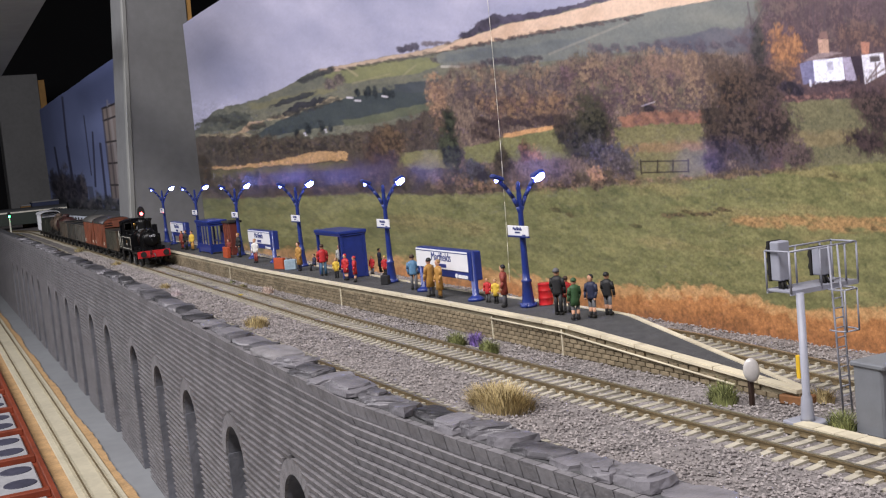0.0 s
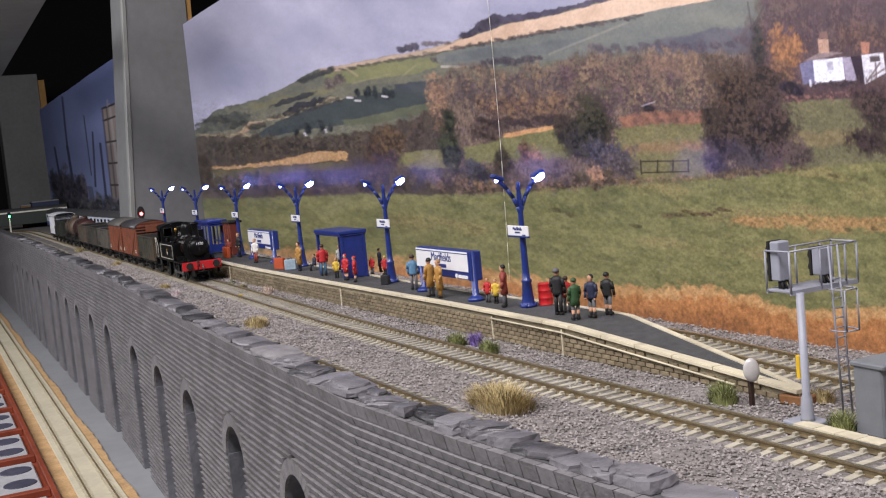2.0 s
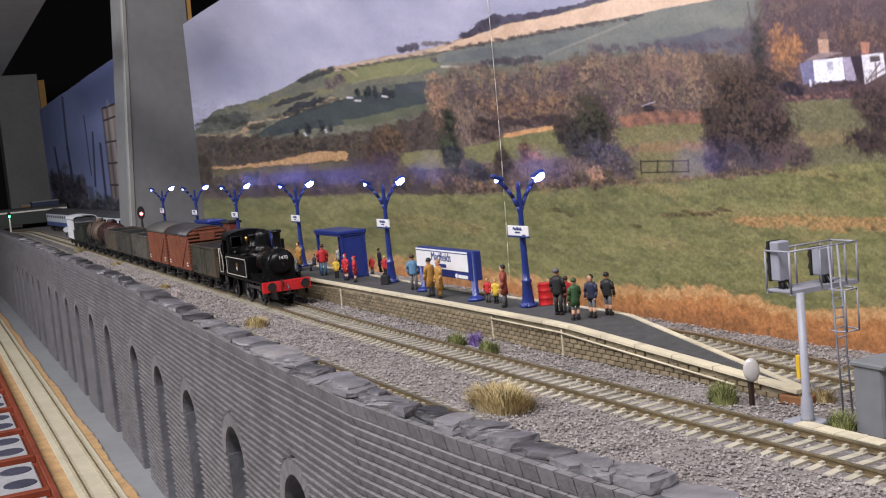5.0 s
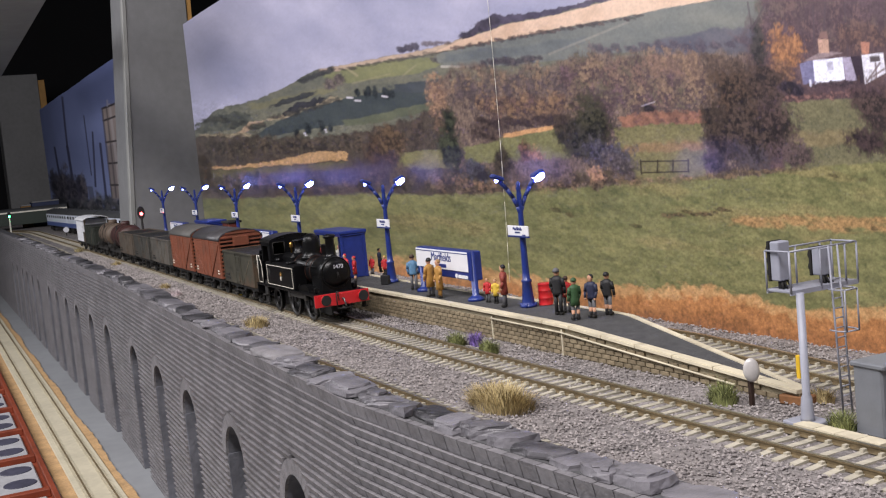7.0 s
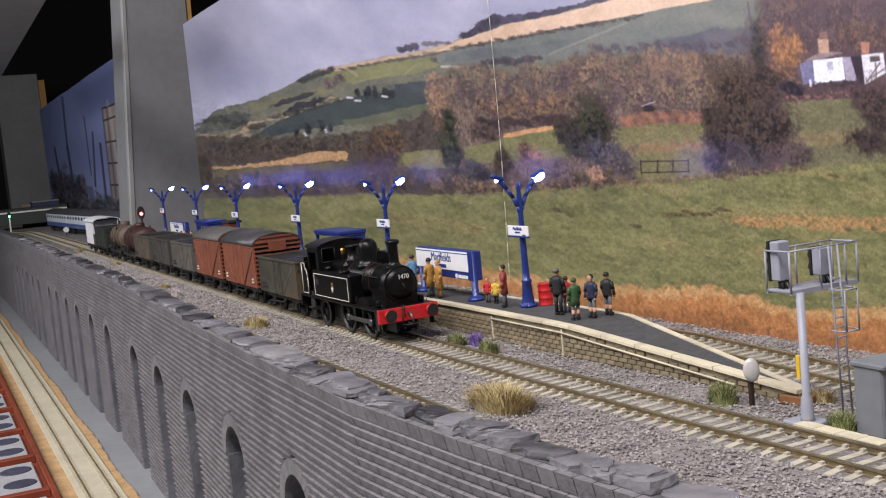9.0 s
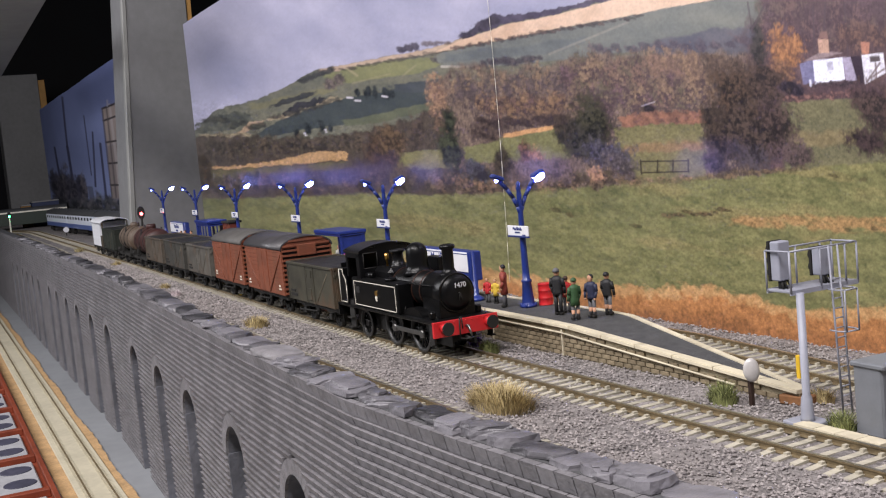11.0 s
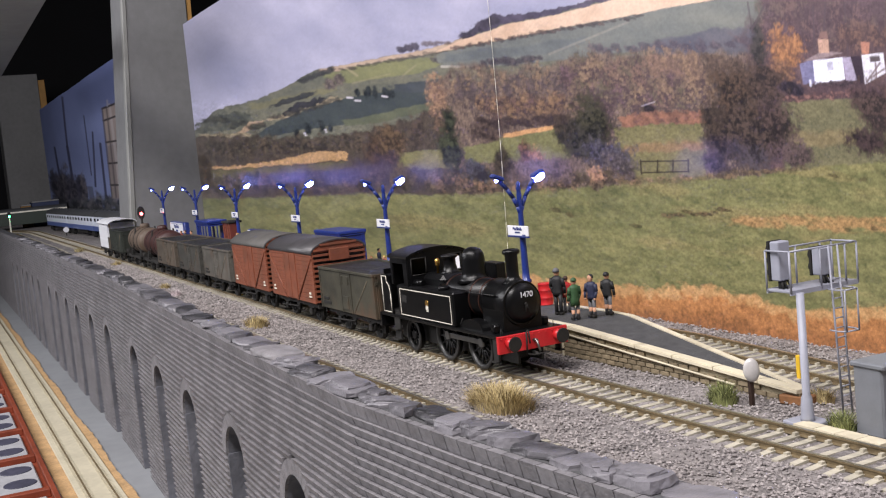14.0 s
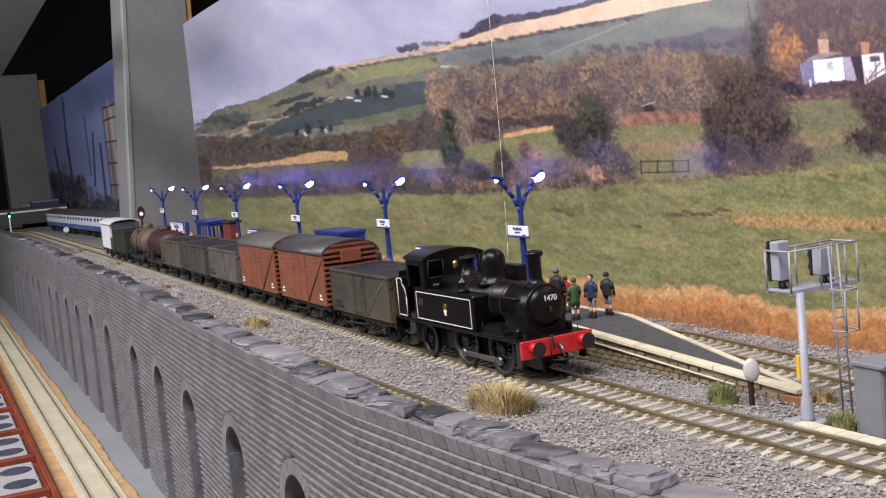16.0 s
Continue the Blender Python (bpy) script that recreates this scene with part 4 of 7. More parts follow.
def chassis(t, half, wb, mat_u=None):
    """Underframe, axle guards, brake gear, wheels, buffers and couplings of a four-wheeled wagon."""
    u = mat_u or BLACK_MATT
    bm = nb()
    for s in (-1, 1):
        box(bm, -half, s * 13.2 - 0.7, 9.6, half, s * 13.2 + 0.7, 12.4)
        box(bm, s * (half - 0.8) - 0.8, -15, 9.4, s * (half - 0.8) + 0.8, 15, 12.6)
    box(bm, -half + 1, -12, 11, half - 1, 12, 12.2)
    part("underframe", bm, u, t)
    for x in (-wb / 2, wb / 2):
        for s in (-1, 1):
            bm = nb()
            prism(bm, [(x - 5, 9.8), (x + 5, 9.8), (x + 2.2, 4.4), (x - 2.2, 4.4)], s * 12.2 - 0.4, s * 12.2 + 0.4)
            box(bm, x - 1.8, s * 13 - 1.2, 4.6, x + 1.8, s * 13 + 1.2, 8.0, 0.3)
            prism(bm, [(x - 7, 10), (x - 5, 9), (x, 8.2), (x + 5, 9), (x + 7, 10), (x + 5, 10), (x, 9.3), (x - 5, 10)], s * 13 - 0.7, s * 13 + 0.7)
            part("axle_guard", bm, u, t)
        w = part("wheelset", disc_wheels(6.2), BLACK_MATT, t)
        WHEELS.append((w, 6.2, (x, 0, 6.2)))
        bm = nb()
        for s in (-1, 1):
            for d in (-1, 1):
                box(bm, x + d * 7.4 - 0.8, s * 8.2 - 1, 3.4, x + d * 7.4 + 0.8, s * 8.2 + 1, 9)
        part("brake_blocks", bm, u, t)
    for s in (-1, 1):
        bm = nb()
        rod(bm, (-half * 0.75, s * 14.3, 6.4), (2, s * 14.3, 7.8), 0.45, 6)
        prism(bm, [(-3, 9.8), (3, 9.8), (0.8, 5.4), (-0.8, 5.4)], s * 13.4 - 0.3, s * 13.4 + 0.3)
        part("brake_lever", bm, u, t)
    for s in (-1, 1):
        buffers(t, s * half, s, u)
        coupling(t, s * half, s)


def mineral_wagon(label, body, half=39.0, top=35.0, rest=True):
    t = thing("mineral_wagon", 0, 0, 0, label, "wagon", "goods wagons of the train")
    chassis(t, half, 43)
    z0 = 12.4
    for s in (-1, 1):
        bm = nb()
        box(bm, -half, s * 16.2 - 0.6, z0, half, s * 16.2 + 0.6, top, 0.2)
        side = part("wagon_side", bm, body, t)
        bm = nb()
        yo = s * 16.9
        for x in (-half + 0.8, -6.8, 6.8, half - 0.8):
            box(bm, x - 0.7, yo - 0.35, z0, x + 0.7, yo + 0.35, top - 0.4, 0.15)
        box(bm, -half, yo - 0.55, top - 1.4, half, yo + 0.55, top, 0.2)
        part("stanchion", bm, body, side)
        bm = nb()
        box(bm, -5.6, yo - 0.3, z0 + 1.4, 5.6, yo + 0.2, top - 3.0, 0.15)
        box(bm, -3.6, yo - 0.75, z0 + 2.2, 3.6, yo + 0.5, z0 + 9, 0.2)
        box(bm, -4.6, yo - 0.7, top - 7.5, -3.4, yo + 0.4, top - 3.2, 0.1)
        box(bm, 3.4, yo - 0.7, top - 7.5, 4.6, yo + 0.4, top - 3.2, 0.1)
        part("side_door", bm, body, side)
        bm = nb()
        rod(bm, (9.5, yo, z0 + 1), (30, yo, top - 4), 0.22, 5)
        part("end_stripe", bm, STRIPE, side, "worn thin diagonal stripe")
        bm = nb()
        box(bm, -half + 4, yo - 0.25, z0 + 2.5, -half + 15, yo + 0.2, z0 + 4.0)
        box(bm, -half + 4, yo - 0.25, z0 + 5.0, -half + 12, yo + 0.2, z0 + 6.2)
        part("number_patch", bm, BLACK_MATT, side, "unreadable dark lettering patch")
        bm = nb()
        e = s * half
        box(bm, e - 0.6, -16, z0, e + 0.6, 16, top, 0.2)
        end = part("wagon_end", bm, body, t)
        for y in (-14.5, -5, 5, 14.5):
            bm = nb()
            box(bm, e + s * 0.9 - 0.5, y - 0.7, z0, e + s * 0.9 + 0.5, y + 0.7, top - 1)
            part("end_post", bm, body, end)
        for z in (top - 5.2, top - 1.2):
            bm = nb()
            box(bm, e + s * 0.8 - 0.6, -16.6, z, e + s * 0.8 + 0.6, 16.6, z + 1.2)
            part("end_rail", bm, body, end)
    # coal load, a low heap with a rough top
    bm = nb()
    nx, ny = 16, 9
    g = [[bm.verts.new((-half + 0.7 + (2 * half - 1.4) * i / nx, -15.6 + 31.2 * j / ny, top - 0.9 + (0.5 * noise.noise(Vector((i * 0.9, j * 0.9, half)))) + 0.3 * math.sin(3.14 * j / ny))) for j in range(ny + 1)] for i in range(nx + 1)]
    for i in range(nx):
        for j in range(ny):
            bm.faces.new((g[i][j], g[i + 1][j], g[i + 1][j + 1], g[i][j + 1]))
    part("coal_load", bm, COAL, t, "flat black coal load")
    return t


def goods_van(label, half=40.5, z_eave=41.5, planked=True, roof=None):
    t = thing("goods_van", 0, 0, 0, label, "wagon", "goods wagons of the train")
    chassis(t, half, 45)
    z0, n = 12.4, 11
    bm = nb()
    box(bm, -half + 0.6, -15.4, z0, half - 0.6, 15.4, z_eave)
    part("van_core", bm, BLACK_MATT, t)
    for s in (-1, 1):
        h = (z_eave - z0) / n
        bm = nb()
        box(bm, -half, s * 15.7 - 0.35, z0, half, s * 15.7 + 0.35, z_eave)
        side = part("van_side", bm, BAUXITE, t, "bauxite-brown planked side")
        bm = nb()
        box(bm, -half, -0.4, 0.07, half, 0.4, h - 0.07, 0.12)
        plank = finish(bm, "plank", BAUXITE)
        for i in range(n):
            share("plank", plank, side, (0, s * 16.15, z0 + i * h))
        bm = nb()
        yo = s * 16.8
        for x in (-10.3, 10.3):
            box(bm, x - 0.6, yo - 0.3, z0, x + 0.6, yo + 0.4, z_eave, 0.1)
        box(bm, -9.6, yo - 0.2, z0 + 0.8, 9.6, yo + 0.25, z_eave - 1.4, 0.1)
        box(bm, -0.35, yo - 0.45, z0 + 0.8, 0.35, yo + 0.35, z_eave - 1.4)
        part("van_door", bm, BAUXITE, side)
        for x0, x1 in ((-half + 1, -11), (half - 1, 11)):
            bm = nb()
            a, b = Vector((x0, yo, z_eave - 3)), Vector((x1, yo, z0 + 1))
            rod(bm, a, b, 0.45, 5)
            part("diagonal_brace", bm, BAUXITE, side)
        bm = nb()
        for x in (-half + 5, half - 9):
            box(bm, x, yo - 0.35, z0 + 3.4, x + 4, yo + 0.1, z0 + 4.3)
            box(bm, x + 0.6, yo - 0.35, z0 + 5.2, x + 3, yo + 0.1, z0 + 6.4)
        part("number_bar", bm, LINE, side, "small white lettering bars")
        bm = nb()
        e = s * half
        ce = [(16 * math.cos(a), z_eave - 0.2 + 6.4 * math.sin(a)) for a in np.linspace(0, 3.14159, 13)]
        prism(bm, ce, min(e, e - s * 0.8), max(e, e - s * 0.8), "x")
        box(bm, min(e, e + s * 2.0), -6, z_eave - 5.5, max(e, e + s * 2.0), 6, z_eave + 1.5, 0.3)
        end = part("van_end", bm, BAUXITE, t, "ribbed steel end with hooded ventilator")
        for i in range(n + 1):
            z = z0 + 0.6 + i * (z_eave - z0 + 3) / n
            w = 16 if z < z_eave else 16 * math.sqrt(max(0.1, 1 - (z - z_eave) / 7))
            bm = nb()
            prism(bm, [(-w, z), (w, z), (w, z + 1.2), (-w, z + 1.2)], min(e - s * 0.5, e + s * 0.9), max(e - s * 0.5, e + s * 0.9), "x")
            part("rib", bm, BAUXITE, end)
    arc = [(17.2 * math.cos(a), z_eave - 0.4 + 7.2 * math.sin(a)) for a in np.linspace(0, 3.14159, 21)]
    bm = nb()
    fs = prism(bm, arc + [(u * 0.97, v - 0.7) for u, v in arc[::-1]], -half - 0.8, half + 0.8, "x")
    for f in fs[2:]:
        f.smooth = True
    part("van_roof", bm, roof or VANROOF, t, "weathered grey arched roof")
    return t


def tank_wagon(label, body, figures=""):
    t = thing("tank_wagon", 0, 0, 0, label, "wagon", "goods wagons of the train")
    half = 38.5
    chassis(t, half, 43)
    m = Matrix.Translation((0, 0, 26.5)) @ turn("Y", 90)
    bm = nb()
    lathe(bm, [(3, -36.5), (11, -35.6), (13.3, -33.5), (13.6, -30), (13.6, 30), (13.3, 33.5), (11, 35.6), (3, 36.5)], m, 28)
    tank = part("tank_barrel", bm, body, t)
    for x in (-20, 0, 20):
        bm = nb()
        lathe(bm, [(13.9, x - 0.8), (13.9, x + 0.8)], m, 28)
        part("tank_strap", bm, BLACK_MATT, tank)
    bm = nb()
    lathe(bm, [(5, 38.5), (5, 43), (4, 44)], Matrix(), 16)
    part("filler_dome", bm, body, tank)
    for s in (-1, 1):
        bm = nb()
        box(bm, s * 24 - 3, -12, 12.4, s * 24 + 3, 12, 18.5, 0.4)
        part("saddle", bm, BLACK_MATT, t)
        bm = nb()
        rod(bm, (-6, s * 15, 12), (-1, s * 10, 40), 0.4, 5)
        rod(bm, (2, s * 15, 12), (3, s * 10, 40), 0.4, 5)
        for k in range(7):
            rod(bm, (-6 + k * 0.7, s * (14.6 - k * 0.65), 14 + k * 3.8), (2.1 + k * 0.15, s * (14.6 - k * 0.65), 14 + k * 3.8), 0.3, 5)
        part("ladder", bm, BLACK_MATT, t)
    if figures:
        letters(figures, 6.5, LINE, tank, put(36.9, 0, 31.5, FACE_END), "end_number")
    return t


def brake_van():
    t = thing("brake_van", 0, 0, 0, "white-bodied goods brake van with grey end veranda", "wagon", "goods wagons of the train")
    half = 42.0
    chassis(t, half, 48)
    white = mat("weathered_white_body", (0.62, 0.63, 0.66), 0.6, var=0.15, scale=150, bump=0.2)
    bm = nb()
    box(bm, -34, -15.6, 12.4, 25, 15.6, 42, 0.3)
    part("van_body", bm, white, t)
    bm = nb()
    box(bm, -0.25, -0.35, 13, 0.25, 0.35, 41)
    batten = finish(bm, "plank_batten", white)
    for x in np.arange(-33, 25, 4.0):
        for s in (-1, 1):
            share("plank_batten", batten, t, (float(x), s * 15.8, 0))
    bm = nb()
    box(bm, 25, -15.6, 12.4, half, 15.6, 14, 0.2)
    for s in (-1, 1):
        box(bm, 25, s * 15.2 - 0.5, 14, half, s * 15.2 + 0.5, 26, 0.2)
        box(bm, half - 1.2, s * 14.8 - 0.8, 14, half, s * 14.8 + 0.8, 42)
    box(bm, half - 1, -15.6, 14, half, 15.6, 26, 0.2)
    part("veranda", bm, MINERAL, t, "grey veranda panels")
    arc = [(17 * math.cos(a), 41.5 + 5 * math.sin(a)) for a in np.linspace(0, 3.14159, 15)]
    bm = nb()
    prism(bm, arc + [(u * 0.97, v - 0.7) for u, v in arc[::-1]], -half, half + 0.5, "x")
    part("van_roof", bm, white, t)
    return t


def build_train():
    engine, rods = build_loco()
    cars = [mineral_wagon("weathered olive-grey steel mineral wagon loaded with coal", MINERAL),
            goods_van("bauxite-brown goods van with ribbed ends and grey roof"),
            goods_van("bauxite-brown goods van with paler dusty roof", roof=mat("dusty_van_roof", (0.085, 0.08, 0.075), 0.65, var=0.3, scale=120)),
            mineral_wagon("pale weathered grey steel mineral wagon loaded with coal", mat("pale_grey_wagon", (0.085, 0.078, 0.066), 0.65, var=0.4, scale=150, stains=0.5)),
            mineral_wagon("dark grey steel mineral wagon loaded with coal", MINERAL_B),
            mineral_wagon("brownish grey steel mineral wagon loaded with coal", mat("brown_grey_wagon", (0.075, 0.06, 0.045), 0.65, var=0.4, scale=150, stains=0.6)),
            tank_wagon("weathered maroon tank wagon with end number", TANK_RED, "128"),
            tank_wagon("rust-streaked grimy tank wagon", TANK_RUST),
            mineral_wagon("short black-green open wagon", mat("black_green_wagon", (0.018, 0.022, 0.016), 0.65, var=0.4, scale=150), 38, 36),
            brake_van()]
    train = [(engine, 0.0)] + [(c, -158.0 - 91.0 * i) for i, c in enumerate(cars)]
    return train, rods


def motions():
    step = [i * 0.1 for i in range(161)]
    for ob, off in TRAIN:
        walk(ob, [(t, on_track(run_at(t) + off)) for t in step])
    spin = [i / 15.0 for i in range(241)]
    for ob, r, (x, y, z) in WHEELS:
        rows = spin if r < 8 else step
        walk(ob, [(t, pose(x * M, y * M, z * M, 0, math.degrees((run_at(t) - run_at(0)) / r), 0)) for t in rows])
    for k, (ob, r, (x, y, z)) in enumerate(RODS):
        rows = []
        for t in spin:
            a = (run_at(t) - run_at(0)) / r + k * 1.5708 + 0.6
            rows.append((t, pose((x + 4.6 * math.sin(a)) * M, y * M, (z + 4.6 * math.cos(a)) * M)))
        walk(ob, rows)


# ---- the printed backdrop: one flat sheet, its picture made from noise and shapes ----
def lattice(ix, iz, seed):
    h = (ix * 374761393 + iz * 668265263 + seed * 974634777) & 0x7FFFFFFF
    h = ((h ^ (h >> 13)) * 1274126177) & 0x7FFFFFFF
    return ((h ^ (h >> 16)) & 0xFFFF) / 65535.0


def fbm(x, z, size, octaves=4, seed=0):
    """Layered value noise from 0 to 1; size: the width of its largest blobs."""
    out, amp, tot = 0.0, 1.0, 0.0
    for o in range(octaves):
        u, v = x / size + 31.7 * o + 500, z / size + 17.3 * o + 500
        iu, iv = np.floor(u).astype(np.int64), np.floor(v).astype(np.int64)
        fu, fv = u - iu, v - iv
        fu, fv = fu * fu * (3 - 2 * fu), fv * fv * (3 - 2 * fv)
        s = seed * 13 + o
        a = lattice(iu, iv, s) * (1 - fu) + lattice(iu + 1, iv, s) * fu
        b = lattice(iu, iv + 1, s) * (1 - fu) + lattice(iu + 1, iv + 1, s) * fu
        out = out + amp * (a * (1 - fv) + b * fv)
        tot += amp
        amp *= 0.55
        size *= 0.5
    return out / tot


class Print:
    """A printed picture built up layer by layer on a grid of the sheet; u runs along it, v up it, in units fitted to
    the camera's view.
    """

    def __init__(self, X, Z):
        D = np.maximum(527.0 - X, 150.0)  # scaled with distance so the units match the camera's view
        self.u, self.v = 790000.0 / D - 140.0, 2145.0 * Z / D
        self.c = np.zeros(X.shape + (3,))
        self.kept = {}

    def grain(self, size, flat=1.0, seed=0, octaves=4):
        """Shared noise fields from 0 to 1, spread over their full range."""
        key = (size, flat, seed)
        if key not in self.kept:
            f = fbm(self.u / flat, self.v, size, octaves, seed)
            self.kept[key] = np.clip((f - 0.5) * 1.9 + 0.5, 0, 1)
        return self.kept[key]

    def lay(self, mask, colour, dark=None, n=None):
        col = np.array([(v / 255.0) ** 2.2 for v in colour])
        if dark is not None:
            d = np.array([(v / 255.0) ** 2.2 for v in dark])
            col = d + (col - d) * n[..., None]
        m = np.clip(mask, 0, 1)[..., None]
        self.c = self.c * (1 - m) + INK * col * m

    def under(self, line, rough=0.0, size=9.0, soft=1.6, seed=0):
        """Everything below a line of (u, v) points, with an uneven upper edge."""
        us, vs = zip(*line)
        top = np.interp(self.u, us, vs)
        if rough:
            top = top + rough * (self.grain(size, 1.0, 90 + seed) - 0.5) * 2
        return np.clip((top - self.v) / soft + 0.5, 0, 1)

    def band(self, upper, lower, rough=0.0, size=9.0, soft=1.6, seed=0, fade=6.0):
        wob = 16.0 * (self.grain(9.0, 1.0, 92) - 0.5)
        ends = np.clip((self.u + wob - upper[0][0]) / fade, 0, 1) * np.clip((upper[-1][0] - self.u + wob) / fade, 0, 1)
        return self.under(upper, rough, size, soft, seed) * (1 - self.under(lower, rough, size, soft, seed)) * ends

    def stroke(self, a, b, width, colour, strength=1.0):
        """A straight mark from a to b: a track, a rail, a trunk."""
        du, dv = b[0] - a[0], b[1] - a[1]
        t = np.clip(((self.u - a[0]) * du + (self.v - a[1]) * dv) / (du * du + dv * dv), 0, 1)
        d = np.hypot(self.u - a[0] - t * du, self.v - a[1] - t * dv)
        self.lay(np.clip((width - d) / 1.4 + 0.5, 0, 1) * strength, colour)

    def quad(self, corners, colour, strength=1.0):
        """A flat convex patch, corners clockwise."""
        m = np.ones(self.u.shape)
        for (a, b), (c, d) in zip(corners, corners[1:] + corners[:1]):
            L = math.hypot(c - a, d - b)
            m = m * np.clip((-(self.u - a) * (d - b) + (self.v - b) * (c - a)) / -L / 1.5 + 0.5, 0, 1)
        self.lay(m * strength, colour)

    def crown(self, at, w, h, colour, dark, seed, ragged=0.6, thick=0.9, fine=5.0, twig=0.5):
        """A tree or bush: lobed outline, fine twigs that thin out at the edge, lit from the upper left."""
        x, z = at
        near = (np.abs(self.u - x) < 1.7 * w) & (np.abs(self.v - z) < 1.7 * h)
        ii, jj = np.flatnonzero(near.any(1)), np.flatnonzero(near.any(0))
        if len(ii) < 3 or len(jj) < 3:
            return
        S = (slice(ii[0], ii[-1] + 1), slice(jj[0], jj[-1] + 1))
        U, V = self.u[S], self.v[S]
        p, q = (U - x) / w, (V - z) / h
        lobes = fbm(U, V, max(10.0, w * 0.55), 4, seed) - 0.5
        r = np.sqrt(p * p + q * q) + ragged * lobes * 1.6
        tw = fbm(U * 1.6, V * 0.7, fine, 3, seed + 5)
        leaf = fbm(U, V, fine, 3, seed + 9)
        edge = np.clip((1.1 - r) / 0.75, 0, 1)
        m = np.clip(edge * 1.7 - 0.25 + (tw * twig + leaf * (1 - twig) - 0.5) * 3.2 * (1 - edge * 0.7), 0, 1) * np.clip((1.2 - r) / 0.3, 0, 1) * thick
        big = fbm(U, V, max(12.0, w * 0.4), 3, seed + 3)
        n = np.clip(0.42 + 1.3 * (big - 0.5) + 2.2 * (leaf - 0.5) + 1.6 * (tw - 0.5) + 0.18 * q - 0.14 * p, 0, 1)
        whole, self.c = self.c, self.c[S]
        self.lay(m, colour, dark, n)
        whole[S] = self.c
        self.c = whole

    def row(self, a, b, count, w, h, tones, dark, seed, ragged=0.8, thick=0.9, twig=0.6, scatter=6.0):
        """Trees side by side along a line."""
        rng = random.Random(seed)
        for k in range(count):
            t = (k + rng.random()) / count
            s = rng.uniform(0.7, 1.35)
            at = (a[0] + (b[0] - a[0]) * t, a[1] + (b[1] - a[1]) * t + rng.uniform(-scatter, scatter))
            self.crown(at, w * s, h * rng.uniform(0.75, 1.3), tones[k % len(tones)], dark, seed * 50 + k, ragged, thick, 4.5, twig)


INK = np.array((0.88, 0.90, 1.08))


def paint_valley(P):
    rough, fine, mid = P.grain(9.0, 1.0, 1), P.grain(4.0, 1.0, 2), P.grain(22.0, 1.6, 3)
    streak = P.grain(6.0, 0.4, 4) * 0.6 + P.grain(12.0, 0.35, 6) * 0.4
    # overcast sky
    cloud = P.grain(170.0, 1.5, 5, 5)
    puff = P.grain(60.0, 1.3, 8)
    P.lay(np.ones(P.u.shape), (212, 206, 212), (146, 147, 164), np.clip(0.75 * cloud + 0.35 * puff - 0.12 + 0.0003 * (P.u - 500), 0, 1))
    # far hill
    skyline = [(353, 192), (374, 203), (402, 236), (428, 250), (479, 270), (531, 298), (561, 320), (594, 342), (635, 356), (686, 373), (736, 391), (782, 406), (838, 430), (864, 446), (940, 480), (1042, 522), (1123, 559), (1611, 687)]
    P.lay(P.under(skyline, 1.5, 9, 1.6), (134, 130, 106), (104, 106, 92), np.clip(mid * 0.7 + fine * 0.3, 0, 1))
    P.lay(P.band([(594, 342), (635, 356), (686, 373), (736, 391), (782, 406), (838, 430), (869, 447)], [(594, 338), (634, 346), (685, 367), (736, 384), (781, 397), (836, 416), (867, 429)], 1.0), (208, 182, 150), (186, 160, 132), mid)
    P.lay(P.band([(603, 334), (654, 355), (715, 376), (775, 391), (836, 408)], [(601, 315), (652, 329), (712, 348), (773, 365), (835, 397)], 1.5), (146, 144, 100), (124, 126, 92), mid)
    P.stroke((646, 353), (663, 343), 2.2, (200, 180, 140), 0.45)
    P.stroke((654, 328), (723, 356), 1.5, (176, 164, 126), 0.35)
    P.stroke((745, 356), (769, 378), 1.5, (178, 166, 130), 0.35)
    P.lay(P.band([(469, 262), (509, 275), (550, 291), (591, 306), (631, 322)], [(467, 250), (508, 263), (549, 279), (590, 296), (630, 312)], 2), (140, 134, 100), (118, 116, 92), mid)
    P.lay(P.band([(365, 208), (407, 233), (447, 244), (476, 244)], [(363, 190), (403, 204), (444, 215), (475, 233)], 3, 12), (104, 104, 88), (74, 78, 74), rough)
    P.lay(P.band([(447, 209), (467, 230), (500, 240)], [(446, 201), (465, 214), (500, 234)], 2), (196, 168, 132), (170, 142, 112), mid)
    P.lay(P.band([(373, 193), (463, 210)], [(372, 187), (462, 204)], 1.5), (176, 158, 122), (140, 128, 100), fine)
    P.lay(P.band([(495, 239), (537, 257), (573, 279), (630, 304)], [(495, 235), (536, 249), (572, 271), (629, 294)], 2), (186, 166, 130), (150, 138, 110), mid)
    P.lay(P.band([(506, 266), (550, 289), (590, 304)], [(506, 260), (548, 277), (590, 300)], 2.5), (84, 84, 78), (62, 64, 64), rough)
    P.lay(P.band([(527, 256), (558, 279), (599, 295), (611, 299)], [(526, 250), (557, 263), (598, 285), (611, 293)], 4), (76, 74, 74), (54, 56, 58), rough)
    # dark plain below the farm
    P.lay(P.band([(478, 212), (515, 238), (567, 266), (629, 296), (730, 328), (820, 351)], [(477, 204), (512, 214), (563, 232), (624, 250), (726, 288), (817, 317)], 1.5), (86, 92, 86), (68, 74, 74), np.clip(mid * 0.6 + 0.2, 0, 1))
    P.lay(P.band([(721, 337), (761, 347), (832, 367)], [(720, 325), (760, 329), (830, 345)], 1.5), (88, 92, 90), (76, 80, 80), mid)
